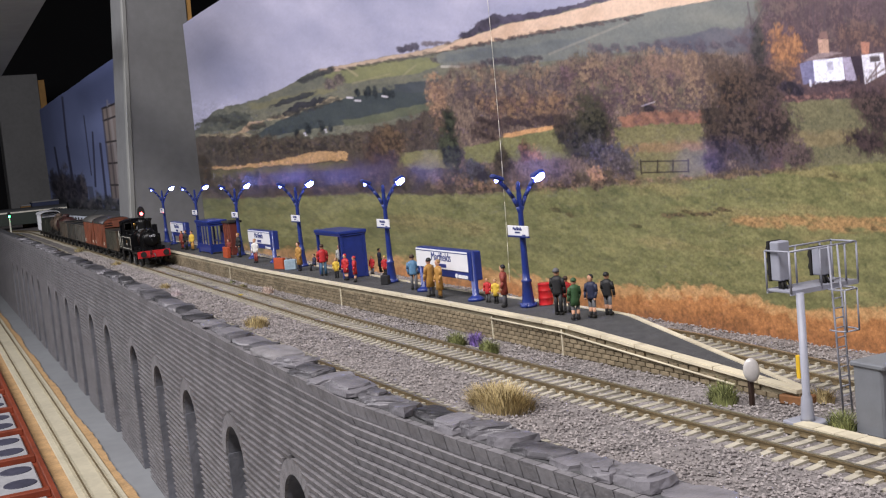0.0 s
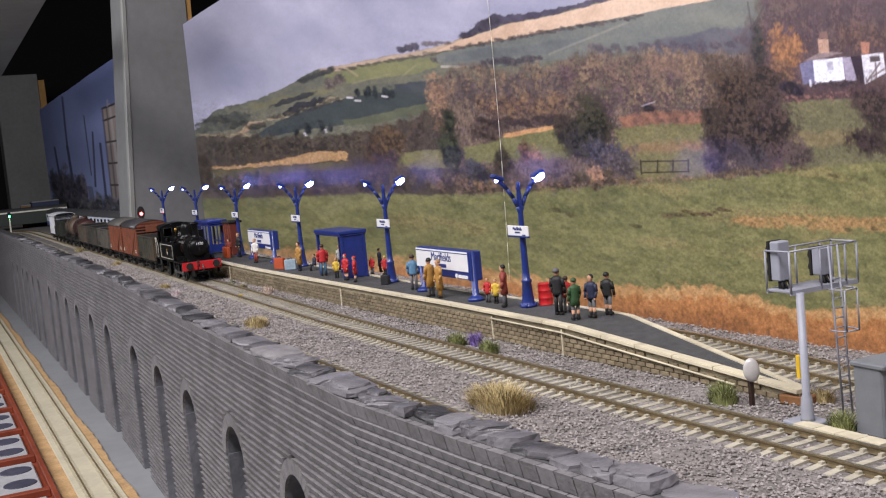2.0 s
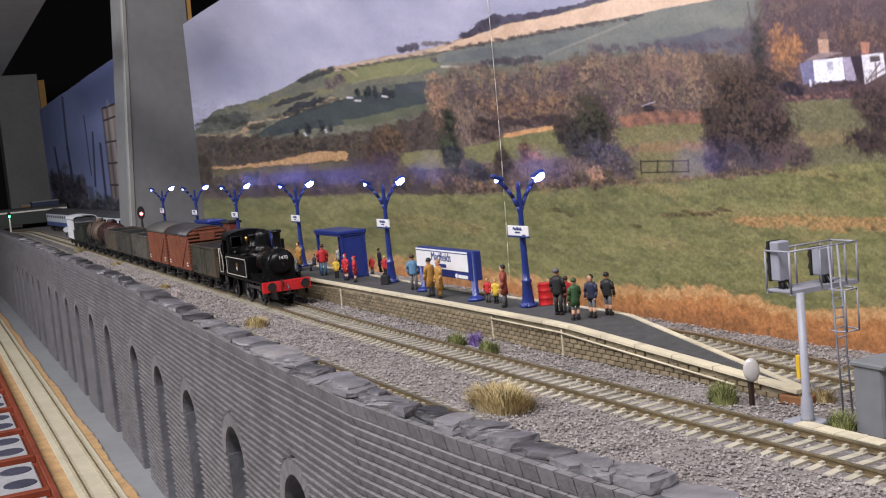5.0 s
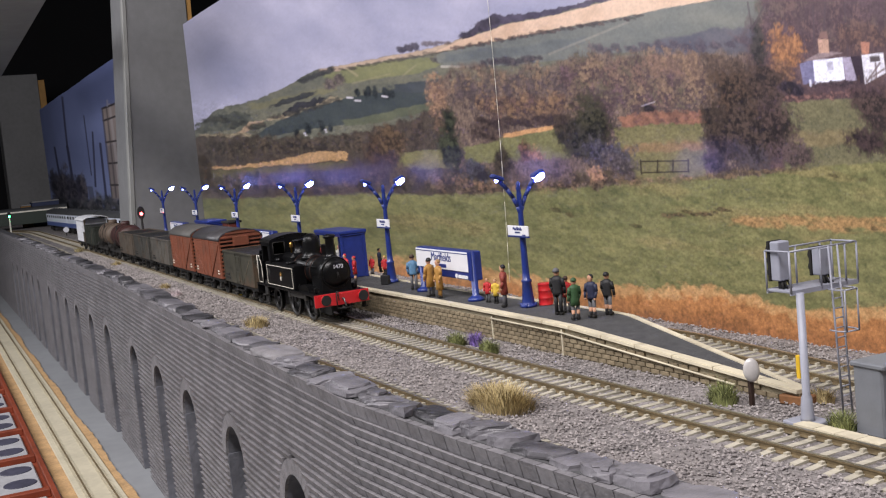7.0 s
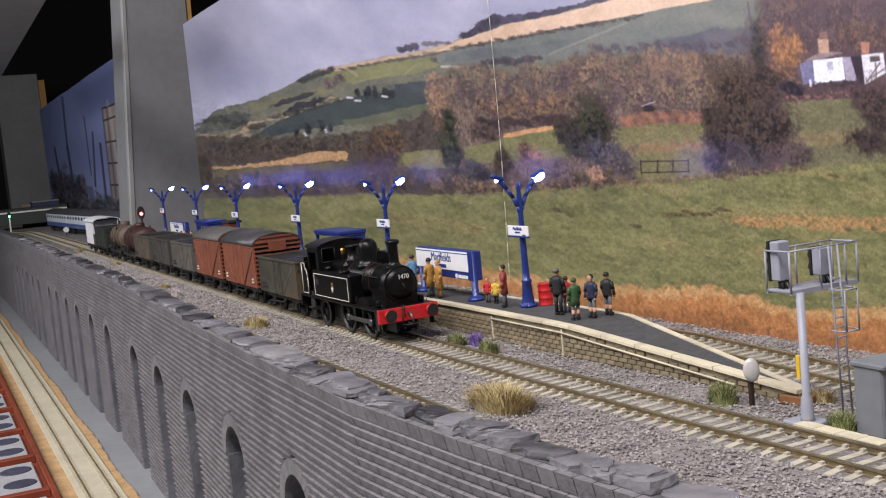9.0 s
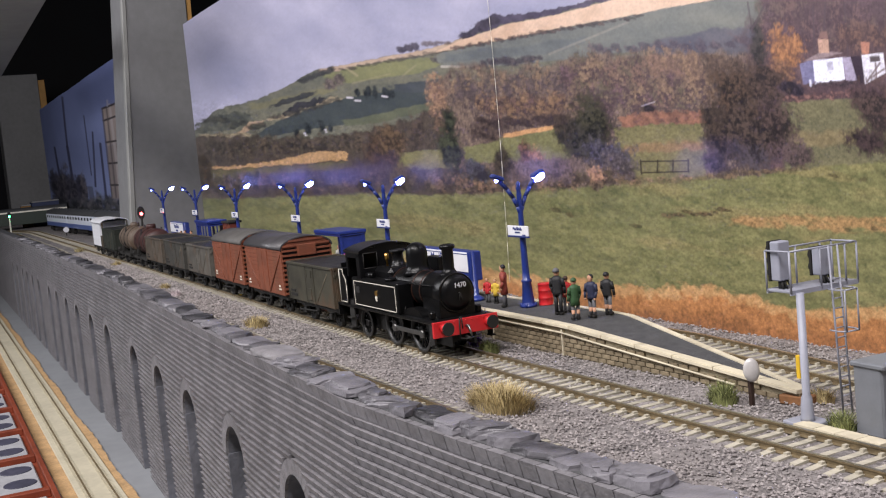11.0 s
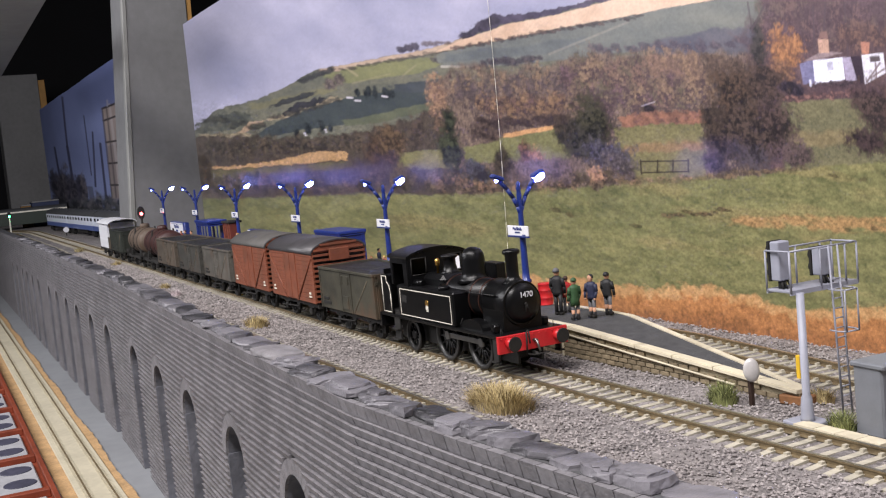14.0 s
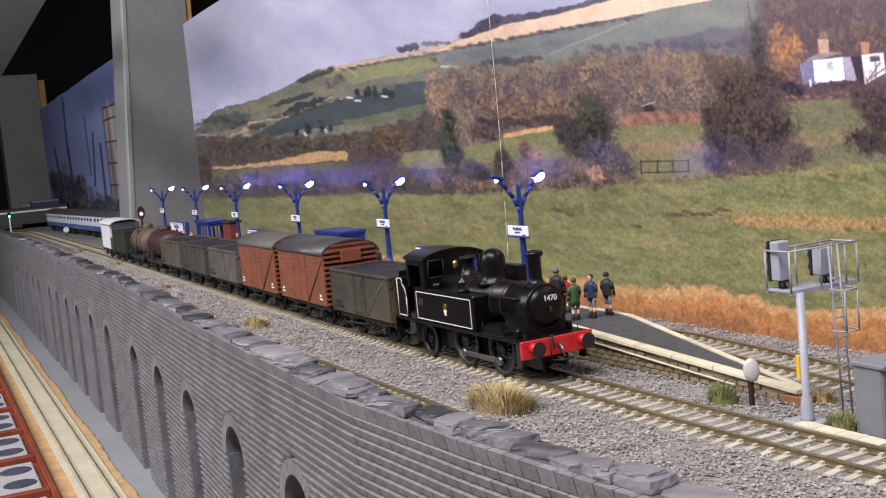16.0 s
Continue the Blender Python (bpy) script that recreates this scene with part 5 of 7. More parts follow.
    P.lay(P.band([(625, 258), (686, 278), (747, 302), (798, 320)], [(624, 248), (684, 262), (745, 286), (797, 306)], 1.5), (116, 118, 92), (98, 102, 82), mid)
    P.row((561, 316), (624, 348), 16, 6, 5, ((86, 84, 80), (70, 72, 70)), (54, 56, 58), 11, 0.7, 0.75, 0.3, 2)
    P.row((634, 348), (826, 413), 30, 7, 3, ((112, 104, 90), (96, 90, 80)), (74, 70, 66), 12, 0.7, 0.6, 0.3, 2)
    P.row((743, 401), (772, 410), 6, 8, 6, ((98, 92, 98),), (76, 72, 80), 13, 0.5, 0.95, 0.2, 1)
    P.row((789, 417), (838, 430), 7, 6, 4, ((120, 106, 98),), (90, 80, 76), 14, 0.7, 0.75, 0.3, 2)
    P.row((795, 392), (835, 397), 8, 8, 6, ((112, 104, 100),), (80, 76, 78), 15, 0.7, 0.75, 0.3, 2)
    P.row((607, 318), (639, 335), 6, 8, 10, ((132, 118, 104), (116, 104, 96)), (84, 78, 74), 16, 0.8, 0.9, 0.5, 3)
    P.row((505, 241), (629, 296), 26, 7, 4, ((98, 92, 80), (78, 78, 70)), (58, 58, 56), 17, 0.7, 0.65, 0.3, 3)
    P.row((386, 221), (494, 225), 14, 10, 5, ((96, 94, 78), (80, 80, 70)), (58, 60, 58), 18, 0.7, 0.85, 0.3, 6)
    for at, w, h in (((660, 313), 6, 10), ((675, 313), 7, 9), ((682, 319), 6, 12), ((692, 317), 7, 13), ((713, 320), 9, 13), ((723, 321), 7, 10), ((550, 224), 6, 13), ((570, 235), 7, 14), ((593, 243), 7, 14), ((608, 243), 6, 11)):
        P.crown(at, w, h, (66, 70, 68), (44, 48, 50), int(at[0]), 0.45, 1.0, 4.0, 0.5)
    for a, b in (((641, 301), (650, 302)), ((655, 298), (664, 299)), ((705, 314), (713, 314)), ((563, 226), (565, 223)), ((599, 238), (600, 234))):
        P.stroke(a, b, 1.8, (222, 214, 208), 0.85)
    # crest: dark wood, stubble field, hedge, green slope
    P.lay(P.band([(867, 449), (891, 474), (917, 490), (946, 494), (991, 506), (1042, 524), (1102, 548), (1163, 571)], [(866, 441), (889, 454), (914, 466), (945, 481), (990, 495), (1041, 514), (1102, 540), (1162, 563)], 2.5, 9), (98, 90, 102), (74, 68, 80), rough)
    P.row((856, 441), (921, 485), 12, 9, 8, ((92, 84, 92), (76, 70, 78)), (62, 58, 66), 19, 0.6, 0.95, 0.3, 3)
    P.lay(P.band([(806, 408), (858, 438), (909, 462), (940, 478), (990, 494), (1041, 513), (1102, 539), (1142, 556), (1303, 608)], [(806, 406), (857, 426), (907, 441), (938, 452), (988, 469), (1039, 488), (1099, 508), (1160, 529), (1301, 578)], 0.8), (236, 202, 166), (208, 172, 136), np.clip(mid * 0.8 + 0.0012 * (P.u - 900) + 0.2, 0, 1))
    P.lay(P.band([(806, 404), (897, 436), (937, 451), (1039, 487), (1099, 507), (1160, 528), (1220, 551), (1381, 601)], [(804, 382), (894, 398), (933, 405), (1034, 431), (1094, 449), (1155, 465), (1215, 480), (1375, 512)], 0.8), (138, 138, 122), (108, 112, 106), np.clip(mid * 0.5 + P.grain(70.0, 3.0, 9) * 0.6, 0, 1))
    P.lay(P.band([(816, 403), (896, 428), (967, 447), (1037, 467), (1087, 481)], [(814, 389), (894, 406), (965, 426), (1035, 449), (1086, 473)], 3, 22, 5) * 0.6, (112, 118, 114), (98, 102, 100), mid)
    P.stroke((1010, 437), (1092, 482), 1.8, (166, 158, 138), 0.45)
    P.stroke((1092, 482), (1151, 515), 1.8, (166, 158, 138), 0.45)
    P.lay(P.band([(1186, 487), (1237, 507), (1297, 527), (1377, 544)], [(1184, 461), (1234, 470), (1294, 479), (1373, 492)], 4, 22, 5) * 0.85, (110, 106, 110), (88, 86, 96), mid)
    P.row((837, 418), (1179, 531), 46, 7, 3.5, ((112, 92, 84), (86, 76, 74)), (66, 60, 62), 21, 0.7, 0.75, 0.3, 1.5)
    P.stroke((814, 383), (879, 393), 2.2, (200, 190, 168), 0.8)
    P.row((884, 399), (994, 428), 18, 10, 6, ((104, 96, 92), (90, 84, 84)), (70, 66, 70), 22, 0.7, 0.9, 0.4, 3)
    P.row((1075, 453), (1365, 517), 16, 13, 10, ((112, 98, 98), (98, 88, 92)), (78, 72, 80), 23, 0.8, 0.8, 0.5, 6)
    # brown woods across the middle
    woods = [(762, 255), (801, 350), (833, 383), (893, 394), (932, 395), (993, 413), (1034, 431), (1084, 447), (1134, 457), (1184, 469), (1234, 474), (1284, 486), (1374, 496), (1436, 542)]
    P.lay(P.under(woods, 9, 22, 12) * np.clip((P.u - (791, 299)[0] + 50 * (mid - 0.5)) / 40 + 0.5, 0, 1), (138, 118, 98), (84, 72, 70), np.clip((P.grain(6.0, 0.4, 4) - 0.5) * 1.1 + mid * 0.5 + 0.25, 0, 1))
    P.lay(P.band([(823, 381), (893, 392), (962, 398), (1033, 425)], [(821, 353), (890, 356), (960, 376), (1032, 415)], 4, 12, 6) * 0.7, (134, 126, 100), (110, 102, 88), streak)
    P.row((830, 345), (1041, 397), 30, 11, 22, ((128, 110, 94), (152, 126, 98), (104, 90, 88)), (84, 74, 72), 24, 0.9, 0.8, 0.95, 10)
    P.row((887, 324), (1037, 353), 18, 16, 20, ((158, 126, 94), (118, 94, 84), (140, 112, 84)), (82, 68, 64), 25, 0.9, 0.85, 0.9, 8)
    P.row((1040, 389), (1270, 426), 26, 24, 34, ((150, 126, 98), (118, 94, 94), (130, 112, 90), (110, 100, 80), (138, 110, 92)), (84, 69, 69), 26, 0.9, 0.85, 0.9, 24)
    P.row((1183, 450), (1272, 456), 7, 16, 26, ((166, 136, 104), (148, 118, 96)), (108, 88, 78), 27, 0.9, 0.75, 0.9, 10)
    P.row((874, 297), (1025, 325), 16, 13, 9, ((92, 76, 70), (78, 66, 62)), (58, 50, 50), 28, 0.7, 0.9, 0.4, 5)
    # left woods with the straw field and two hedges
    left = [(352, 186), (472, 207), (522, 211), (582, 222), (642, 237), (684, 256), (724, 270), (766, 290), (803, 321), (826, 305)]
    P.lay(P.under(left, 5, 9, 4) * np.clip(((826, 305)[0] - P.u) / 8, 0, 1), (108, 96, 80), (64, 58, 56), np.clip(streak * 0.8 + mid * 0.2, 0, 1))
    P.row((390, 172), (661, 224), 40, 11, 16, ((96, 88, 72), (112, 98, 80), (78, 72, 62), (120, 104, 84)), (58, 54, 50), 31, 0.8, 0.8, 0.8, 6)
    P.lay(P.band([(386, 138), (457, 154), (508, 169), (559, 190), (599, 200), (633, 206)], [(386, 133), (456, 148), (506, 159), (557, 172), (597, 182), (632, 190)], 2.0, 9, 3), (216, 172, 118), (172, 136, 94), np.clip(P.grain(6.0, 0.4, 4) * 0.7 + 0.2, 0, 1))
    P.lay(P.band([(355, 126), (456, 147), (506, 158), (637, 188)], [(354, 111), (454, 133), (505, 145), (636, 176)], 2, 9, 3) * 0.8, (124, 116, 80), (98, 92, 66), rough)
    P.row((353, 102), (734, 170), 60, 10, 16, ((92, 84, 70), (110, 96, 78), (70, 66, 58), (128, 108, 84)), (50, 47, 44), 32, 0.8, 0.85, 0.85, 8)
    P.lay(P.band([(719, 216), (780, 232), (820, 240)], [(716, 187), (776, 197), (817, 206)], 2, 9, 3), (146, 138, 90), (122, 118, 78), mid)
    P.row((714, 169), (895, 201), 18, 14, 20, ((112, 100, 76), (128, 110, 84), (90, 82, 66)), (60, 56, 48), 33, 0.8, 0.85, 0.8, 8)
    P.crown((377, 128), 15, 46, (80, 68, 52), (44, 38, 34), 301, 0.5, 1.0, 5, 0.6)
    P.crown((684, 216), 28, 34, (98, 80, 66), (58, 50, 46), 302, 0.7, 0.95, 5, 0.6)
    P.crown((713, 233), 30, 46, (122, 100, 76), (68, 58, 50), 303, 0.6, 0.95, 5, 0.7)
    P.crown((761, 262), 18, 32, (100, 86, 74), (64, 58, 54), 304, 0.7, 0.9, 5, 0.6)
    P.crown((801, 332), 20, 46, (178, 142, 108), (124, 98, 82), 305, 0.7, 0.85, 5, 0.8)
    P.crown((808, 277), 16, 20, (128, 104, 84), (84, 72, 62), 306, 0.8, 0.9, 5, 0.6)
    # strip meadows
    P.lay(P.band([(835, 245), (881, 260), (912, 275), (1009, 309), (1034, 317)], [(833, 218), (878, 226), (908, 233), (1004, 254), (1029, 258)], 2, 9, 3), (136, 132, 88), (114, 112, 76), mid)
    P.lay(P.band([(912, 281), (953, 296), (1008, 313)], [(912, 274), (952, 287), (1007, 306)], 1.0, 9, 2), (226, 172, 116), (196, 146, 100), mid)
    P.lay(P.band([(1114, 326), (1185, 344), (1275, 362)], [(1105, 221), (1176, 232), (1267, 247)], 2, 9, 3), (136, 128, 86), (112, 108, 74), np.clip(P.grain(30.0, 3.0, 12) * 0.7 + fine * 0.3, 0, 1))
    P.lay(P.band([(1122, 297), (1182, 311), (1273, 328)], [(1120, 281), (1181, 295), (1272, 314)], 4, 12, 6) * 0.6, (168, 128, 92), (138, 106, 78), rough)
    P.lay(P.band([(1121, 347), (1176, 364), (1277, 382)], [(1119, 327), (1174, 341), (1275, 360)], 4, 9, 4), (156, 112, 88), (112, 84, 72), rough)
    P.crown((1177, 370), 14, 8, (62, 54, 56), (44, 40, 44), 307, 0.4, 1.0, 4, 0.2)
    P.stroke((1165, 372), (1188, 383), 1.2, (176, 166, 160), 0.7)
    # right: slope below the cottage, woods behind it
    back = [(1346, 527), (1380, 591), (1441, 621), (1609, 668), (1681, 679)]
    P.lay(P.under(back, 10, 22, 8) * np.clip((P.u - (1366, 530)[0] + 60 * (mid - 0.5)) / 40 + 0.5, 0, 1), (118, 96, 92), (78, 62, 66), np.clip(streak * 0.7 + mid * 0.4 - 0.05, 0, 1))
    P.row((1387, 553), (1605, 599), 20, 22, 34, ((132, 106, 96), (112, 90, 92), (122, 104, 92), (98, 80, 82)), (76, 60, 64), 41, 0.9, 0.7, 0.8, 24)
    P.lay(P.under([(1408, 419), (1468, 431), (1549, 448), (1670, 474)], 1.5, 9, 3) * np.clip((P.u - (1403, 419)[0]) / 8, 0, 1), (128, 122, 88), (104, 102, 76), np.clip(P.grain(30.0, 3.0, 12) * 0.7 + fine * 0.3, 0, 1))
    P.lay(P.band([(1409, 364), (1465, 377), (1556, 396)], [(1408, 338), (1463, 351), (1554, 370)], 5, 22, 8) * 0.6, (158, 140, 98), (140, 122, 86), rough)
    P.crown((1375, 508), 16, 48, (80, 74, 68), (48, 45, 46), 308, 0.6, 0.95, 5, 0.6)
    for a, b in (((1367, 531), (1362, 584)), ((1368, 541), (1392, 585)), ((1474, 519), (1477, 597)), ((1491, 541), (1499, 605)), ((1533, 519), (1533, 607))):
        P.stroke(a, b, 1.6, (92, 78, 80), 0.7)
    P.crown((1424, 509), 38, 50, (186, 132, 88), (128, 92, 70), 309, 0.5, 0.95, 5, 0.5)
    P.crown((1413, 470), 26, 26, (150, 112, 84), (96, 76, 66), 310, 0.6, 0.9, 5, 0.5)
    P.row((1515, 545), (1604, 569), 7, 16, 26, ((118, 94, 84), (134, 104, 88)), (78, 62, 62), 42, 0.8, 0.8, 0.7, 10)
    P.row((1421, 427), (1544, 455), 14, 12, 6, ((150, 112, 98), (118, 90, 84)), (80, 64, 64), 43, 0.7, 0.9, 0.4, 3)
    # cottages
    P.quad([(1446, 491), (1471, 503), (1472, 461), (1450, 456)], (132, 128, 152))
    P.quad([(1442, 489), (1484, 518), (1516, 523), (1559, 522), (1525, 514), (1471, 501)], (156, 136, 130))
    P.quad([(1481, 540), (1500, 543), (1500, 519), (1482, 516)], (204, 164, 136))
    P.quad([(1482, 542), (1488, 554), (1498, 556), (1500, 543)], (150, 116, 102), 0.8)
    P.quad([(1523, 515), (1537, 518), (1547, 479), (1527, 474)], (178, 166, 178))
    P.quad([(1537, 519), (1560, 524), (1558, 474), (1547, 476)], (64, 52, 60))
    P.quad([(1470, 501), (1523, 515), (1525, 476), (1471, 460)], (255, 253, 255))
    P.quad([(1494, 502), (1505, 505), (1506, 491), (1495, 488)], (186, 180, 190), 0.8)
    P.quad([(1557, 525), (1596, 535), (1598, 500), (1560, 474)], (240, 234, 232))
    P.quad([(1557, 548), (1573, 549), (1570, 528), (1558, 526)], (190, 134, 108))
    P.quad([(1571, 524), (1589, 529), (1590, 520), (1572, 515)], (96, 86, 84))
    for a, b in (((1563, 478), (1589, 516)), ((1571, 487), (1596, 507)), ((1581, 487), (1581, 515))):
        P.stroke(a, b, 1.6, (120, 100, 92), 0.8)
    P.row((1460, 455), (1541, 475), 10, 9, 5, ((98, 82, 82),), (56, 46, 52), 44, 0.7, 0.95, 0.3, 2)
    P.crown((1432, 445), 26, 15, (72, 62, 68), (42, 38, 46), 311, 0.6, 1.0, 5, 0.3)
    P.stroke((1463, 465), (1463, 456), 2.0, (236, 232, 236))
    # the near meadow: long soft swathes, tussocks and straw patches
    edge = [(319, 67), (410, 86), (571, 117), (651, 133), (772, 151), (873, 170), (964, 196), (1075, 217), (1146, 231), (1257, 256), (1329, 274), (1420, 300), (1501, 322), (1664, 362)]
    field = P.under(edge, 2.5, 9, 4)
    swathe = np.clip(P.grain(46.0, 4.0, 14) * 0.3 + P.grain(14.0, 2.6, 15) * 0.35 + P.grain(6.0, 1.5, 16) * 0.45 - 0.05, 0, 1)
    P.lay(field, (150, 145, 94), (100, 103, 66), swathe)
    P.lay(field * np.clip((P.grain(34.0, 3.5, 17) - 0.62) * 4, 0, 1) * 0.5, (164, 148, 98), (138, 124, 82), fine)
    P.lay(field * np.clip((P.grain(18.0, 2.6, 18) - 0.62) * 3, 0, 1) * 0.35, (84, 86, 60), (70, 72, 52), fine)
    P.lay(P.band([(1303, 197), (1395, 218), (1496, 230), (1597, 242)], [(1302, 184), (1393, 195), (1494, 205), (1595, 218)], 5, 22, 6) * np.clip(P.grain(14.0, 2.6, 15) * 2 - 0.3, 0, 1) * 0.75, (196, 150, 98), (160, 124, 82), fine)
    P.row((1192, 187), (1304, 209), 10, 11, 4, ((120, 98, 72), (104, 90, 62)), (66, 58, 46), 45, 0.8, 0.75, 0.3, 5)
    for at in ((1492, 302), (1544, 304), (1560, 219), (1514, 209), (1021, 157), (996, 161), (1140, 156)):
        P.crown(at, 12, 5, (98, 86, 60), (66, 62, 46), int(at[0]), 0.8, 0.7, 4, 0.3)
    # bushes and trees along its far edge
    P.row((783, 168), (1147, 240), 30, 17, 14, ((118, 100, 80), (136, 112, 86), (92, 82, 66), (156, 124, 94)), (60, 53, 48), 46, 0.8, 0.85, 0.75, 8)
    P.crown((816, 242), 24, 50, (78, 80, 62), (38, 42, 36), 312, 0.45, 1.0, 5, 0.4)
    P.crown((819, 290), 14, 28, (74, 76, 60), (38, 42, 38), 313, 0.5, 1.0, 5, 0.4)
    P.crown((881, 284), 26, 24, (100, 84, 74), (58, 50, 48), 314, 0.7, 0.95, 5, 0.6)
    P.crown((908, 229), 20, 34, (84, 74, 62), (46, 42, 40), 315, 0.7, 0.95, 5, 0.6)
    P.crown((858, 205), 30, 22, (88, 86, 86), (52, 50, 52), 316, 0.7, 0.95, 5, 0.6)
    P.crown((952, 254), 16, 24, (126, 92, 76), (76, 58, 52), 317, 0.7, 0.95, 5, 0.6)
    P.crown((971, 255), 14, 18, (196, 144, 104), (138, 100, 78), 318, 0.8, 0.85, 5, 0.7)
    P.crown((1002, 230), 44, 26, (122, 104, 96), (76, 66, 64), 319, 0.8, 0.9, 5, 0.7)
    P.crown((1029, 306), 34, 44, (84, 72, 62), (40, 36, 36), 320, 0.6, 0.95, 5, 0.6)
    P.crown((1079, 332), 42, 54, (78, 74, 58), (32, 33, 31), 321, 0.5, 1.0, 5, 0.5)
    P.crown((1061, 289), 46, 38, (74, 70, 62), (40, 39, 40), 322, 0.5, 1.0, 5, 0.5)
    # bluish tint paints the lamps' reflection into this bush
    P.crown((1102, 276), 50, 40, (98, 92, 98), (56, 54, 62), 323, 0.7, 0.95, 5, 0.7)
    P.crown((1124, 258), 38, 30, (112, 100, 96), (66, 60, 60), 324, 0.8, 0.85, 5, 0.7)
    P.crown((1075, 238), 20, 18, (196, 150, 116), (130, 100, 84), 325, 1.2, 0.75, 5, 0.9)
    P.row((1116, 231), (1258, 260), 12, 14, 5, ((172, 138, 104), (128, 112, 80)), (92, 82, 60), 47, 0.8, 0.6, 0.7, 3)
    # the large bare tree and its neighbour at the end of the print
    P.crown((1330, 415), 62, 78, (94, 76, 62), (42, 36, 35), 326, 0.5, 1.0, 5, 0.5)
    P.crown((1298, 350), 40, 58, (78, 66, 56), (38, 34, 34), 327, 0.6, 1.0, 5, 0.5)
    P.crown((1354, 351), 62, 58, (88, 74, 64), (42, 37, 37), 328, 0.6, 1.0, 5, 0.5)
    P.crown((1288, 290), 38, 26, (92, 80, 70), (50, 45, 44), 329, 0.6, 1.0, 5, 0.6)
    P.crown((1351, 309), 50, 28, (86, 78, 78), (52, 47, 50), 330, 0.6, 0.95, 5, 0.6)
    P.crown((1426, 331), 44, 28, (104, 86, 82), (64, 54, 56), 331, 0.7, 0.9, 5, 0.7)
    P.crown((1313, 471), 38, 22, (104, 86, 72), (60, 50, 46), 332, 0.9, 0.8, 5, 0.7)
    P.crown((1382, 445), 40, 44, (90, 74, 64), (44, 38, 38), 333, 0.8, 0.95, 5, 0.7)
    P.crown((1404, 385), 36, 46, (92, 76, 68), (46, 40, 40), 336, 0.8, 0.95, 5, 0.7)
    P.crown((1580, 432), 50, 56, (92, 74, 68), (48, 40, 42), 334, 0.7, 0.95, 5, 0.7)
    P.crown((1564, 371), 54, 32, (78, 64, 60), (42, 36, 38), 335, 0.6, 1.0, 5, 0.6)
    P.row((1268, 265), (1441, 307), 16, 13, 5, ((150, 124, 92), (116, 102, 74)), (84, 74, 58), 48, 0.8, 0.6, 0.7, 3)
    # field gate
    for a, b in (((1155, 273), (1240, 288)), ((1155, 253), (1239, 269))):
        P.stroke(a, b, 1.1, (62, 54, 46))
    for a, b in (((1156, 276), (1156, 251)), ((1186, 280), (1184, 258)), ((1213, 285), (1211, 263)), ((1239, 290), (1238, 268))):
        P.stroke(a, b, 1.3, (62, 54, 46))
    # reeds along the bottom
    blades = np.clip(P.grain(4.0, 0.55, 19) * 0.5 + P.grain(16.0, 0.45, 20) * 0.5 + P.grain(50.0, 1.5, 23) * 0.3 - 0.15, 0, 1)
    top = [(340, -6), (500, 12), (640, 19), (740, 29), (860, 32), (960, 34), (1091, 42), (1162, 48), (1254, 68), (1334, 62), (1404, 50), (1486, 64), (1575, 74)]
    P.lay(P.under(top, 9, 14, 9, 3) * 0.9, (220, 172, 114), (178, 132, 82), blades)
    P.lay(P.under([(a, b - 18) for a, b in top], 9, 12, 12, 5) * 0.85, (204, 138, 82), (146, 98, 60), blades)
    P.lay(P.under([(a, b - 46) for a, b in top], 8, 12, 14, 6) * 0.6, (176, 116, 70), (104, 74, 50), blades)
    # grain of the photo itself, strongest on the land
    land = 0.2 + 0.2 * P.under(skyline, 0, 9, 3) + 0.6 * P.under(woods, 0, 9, 12)
    P.c *= (1 + land * (0.34 * (fine - 0.5) + 0.12 * (rough - 0.5) + 0.22 * (P.grain(3.0, 0.7, 25, 2) - 0.5)))[..., None]


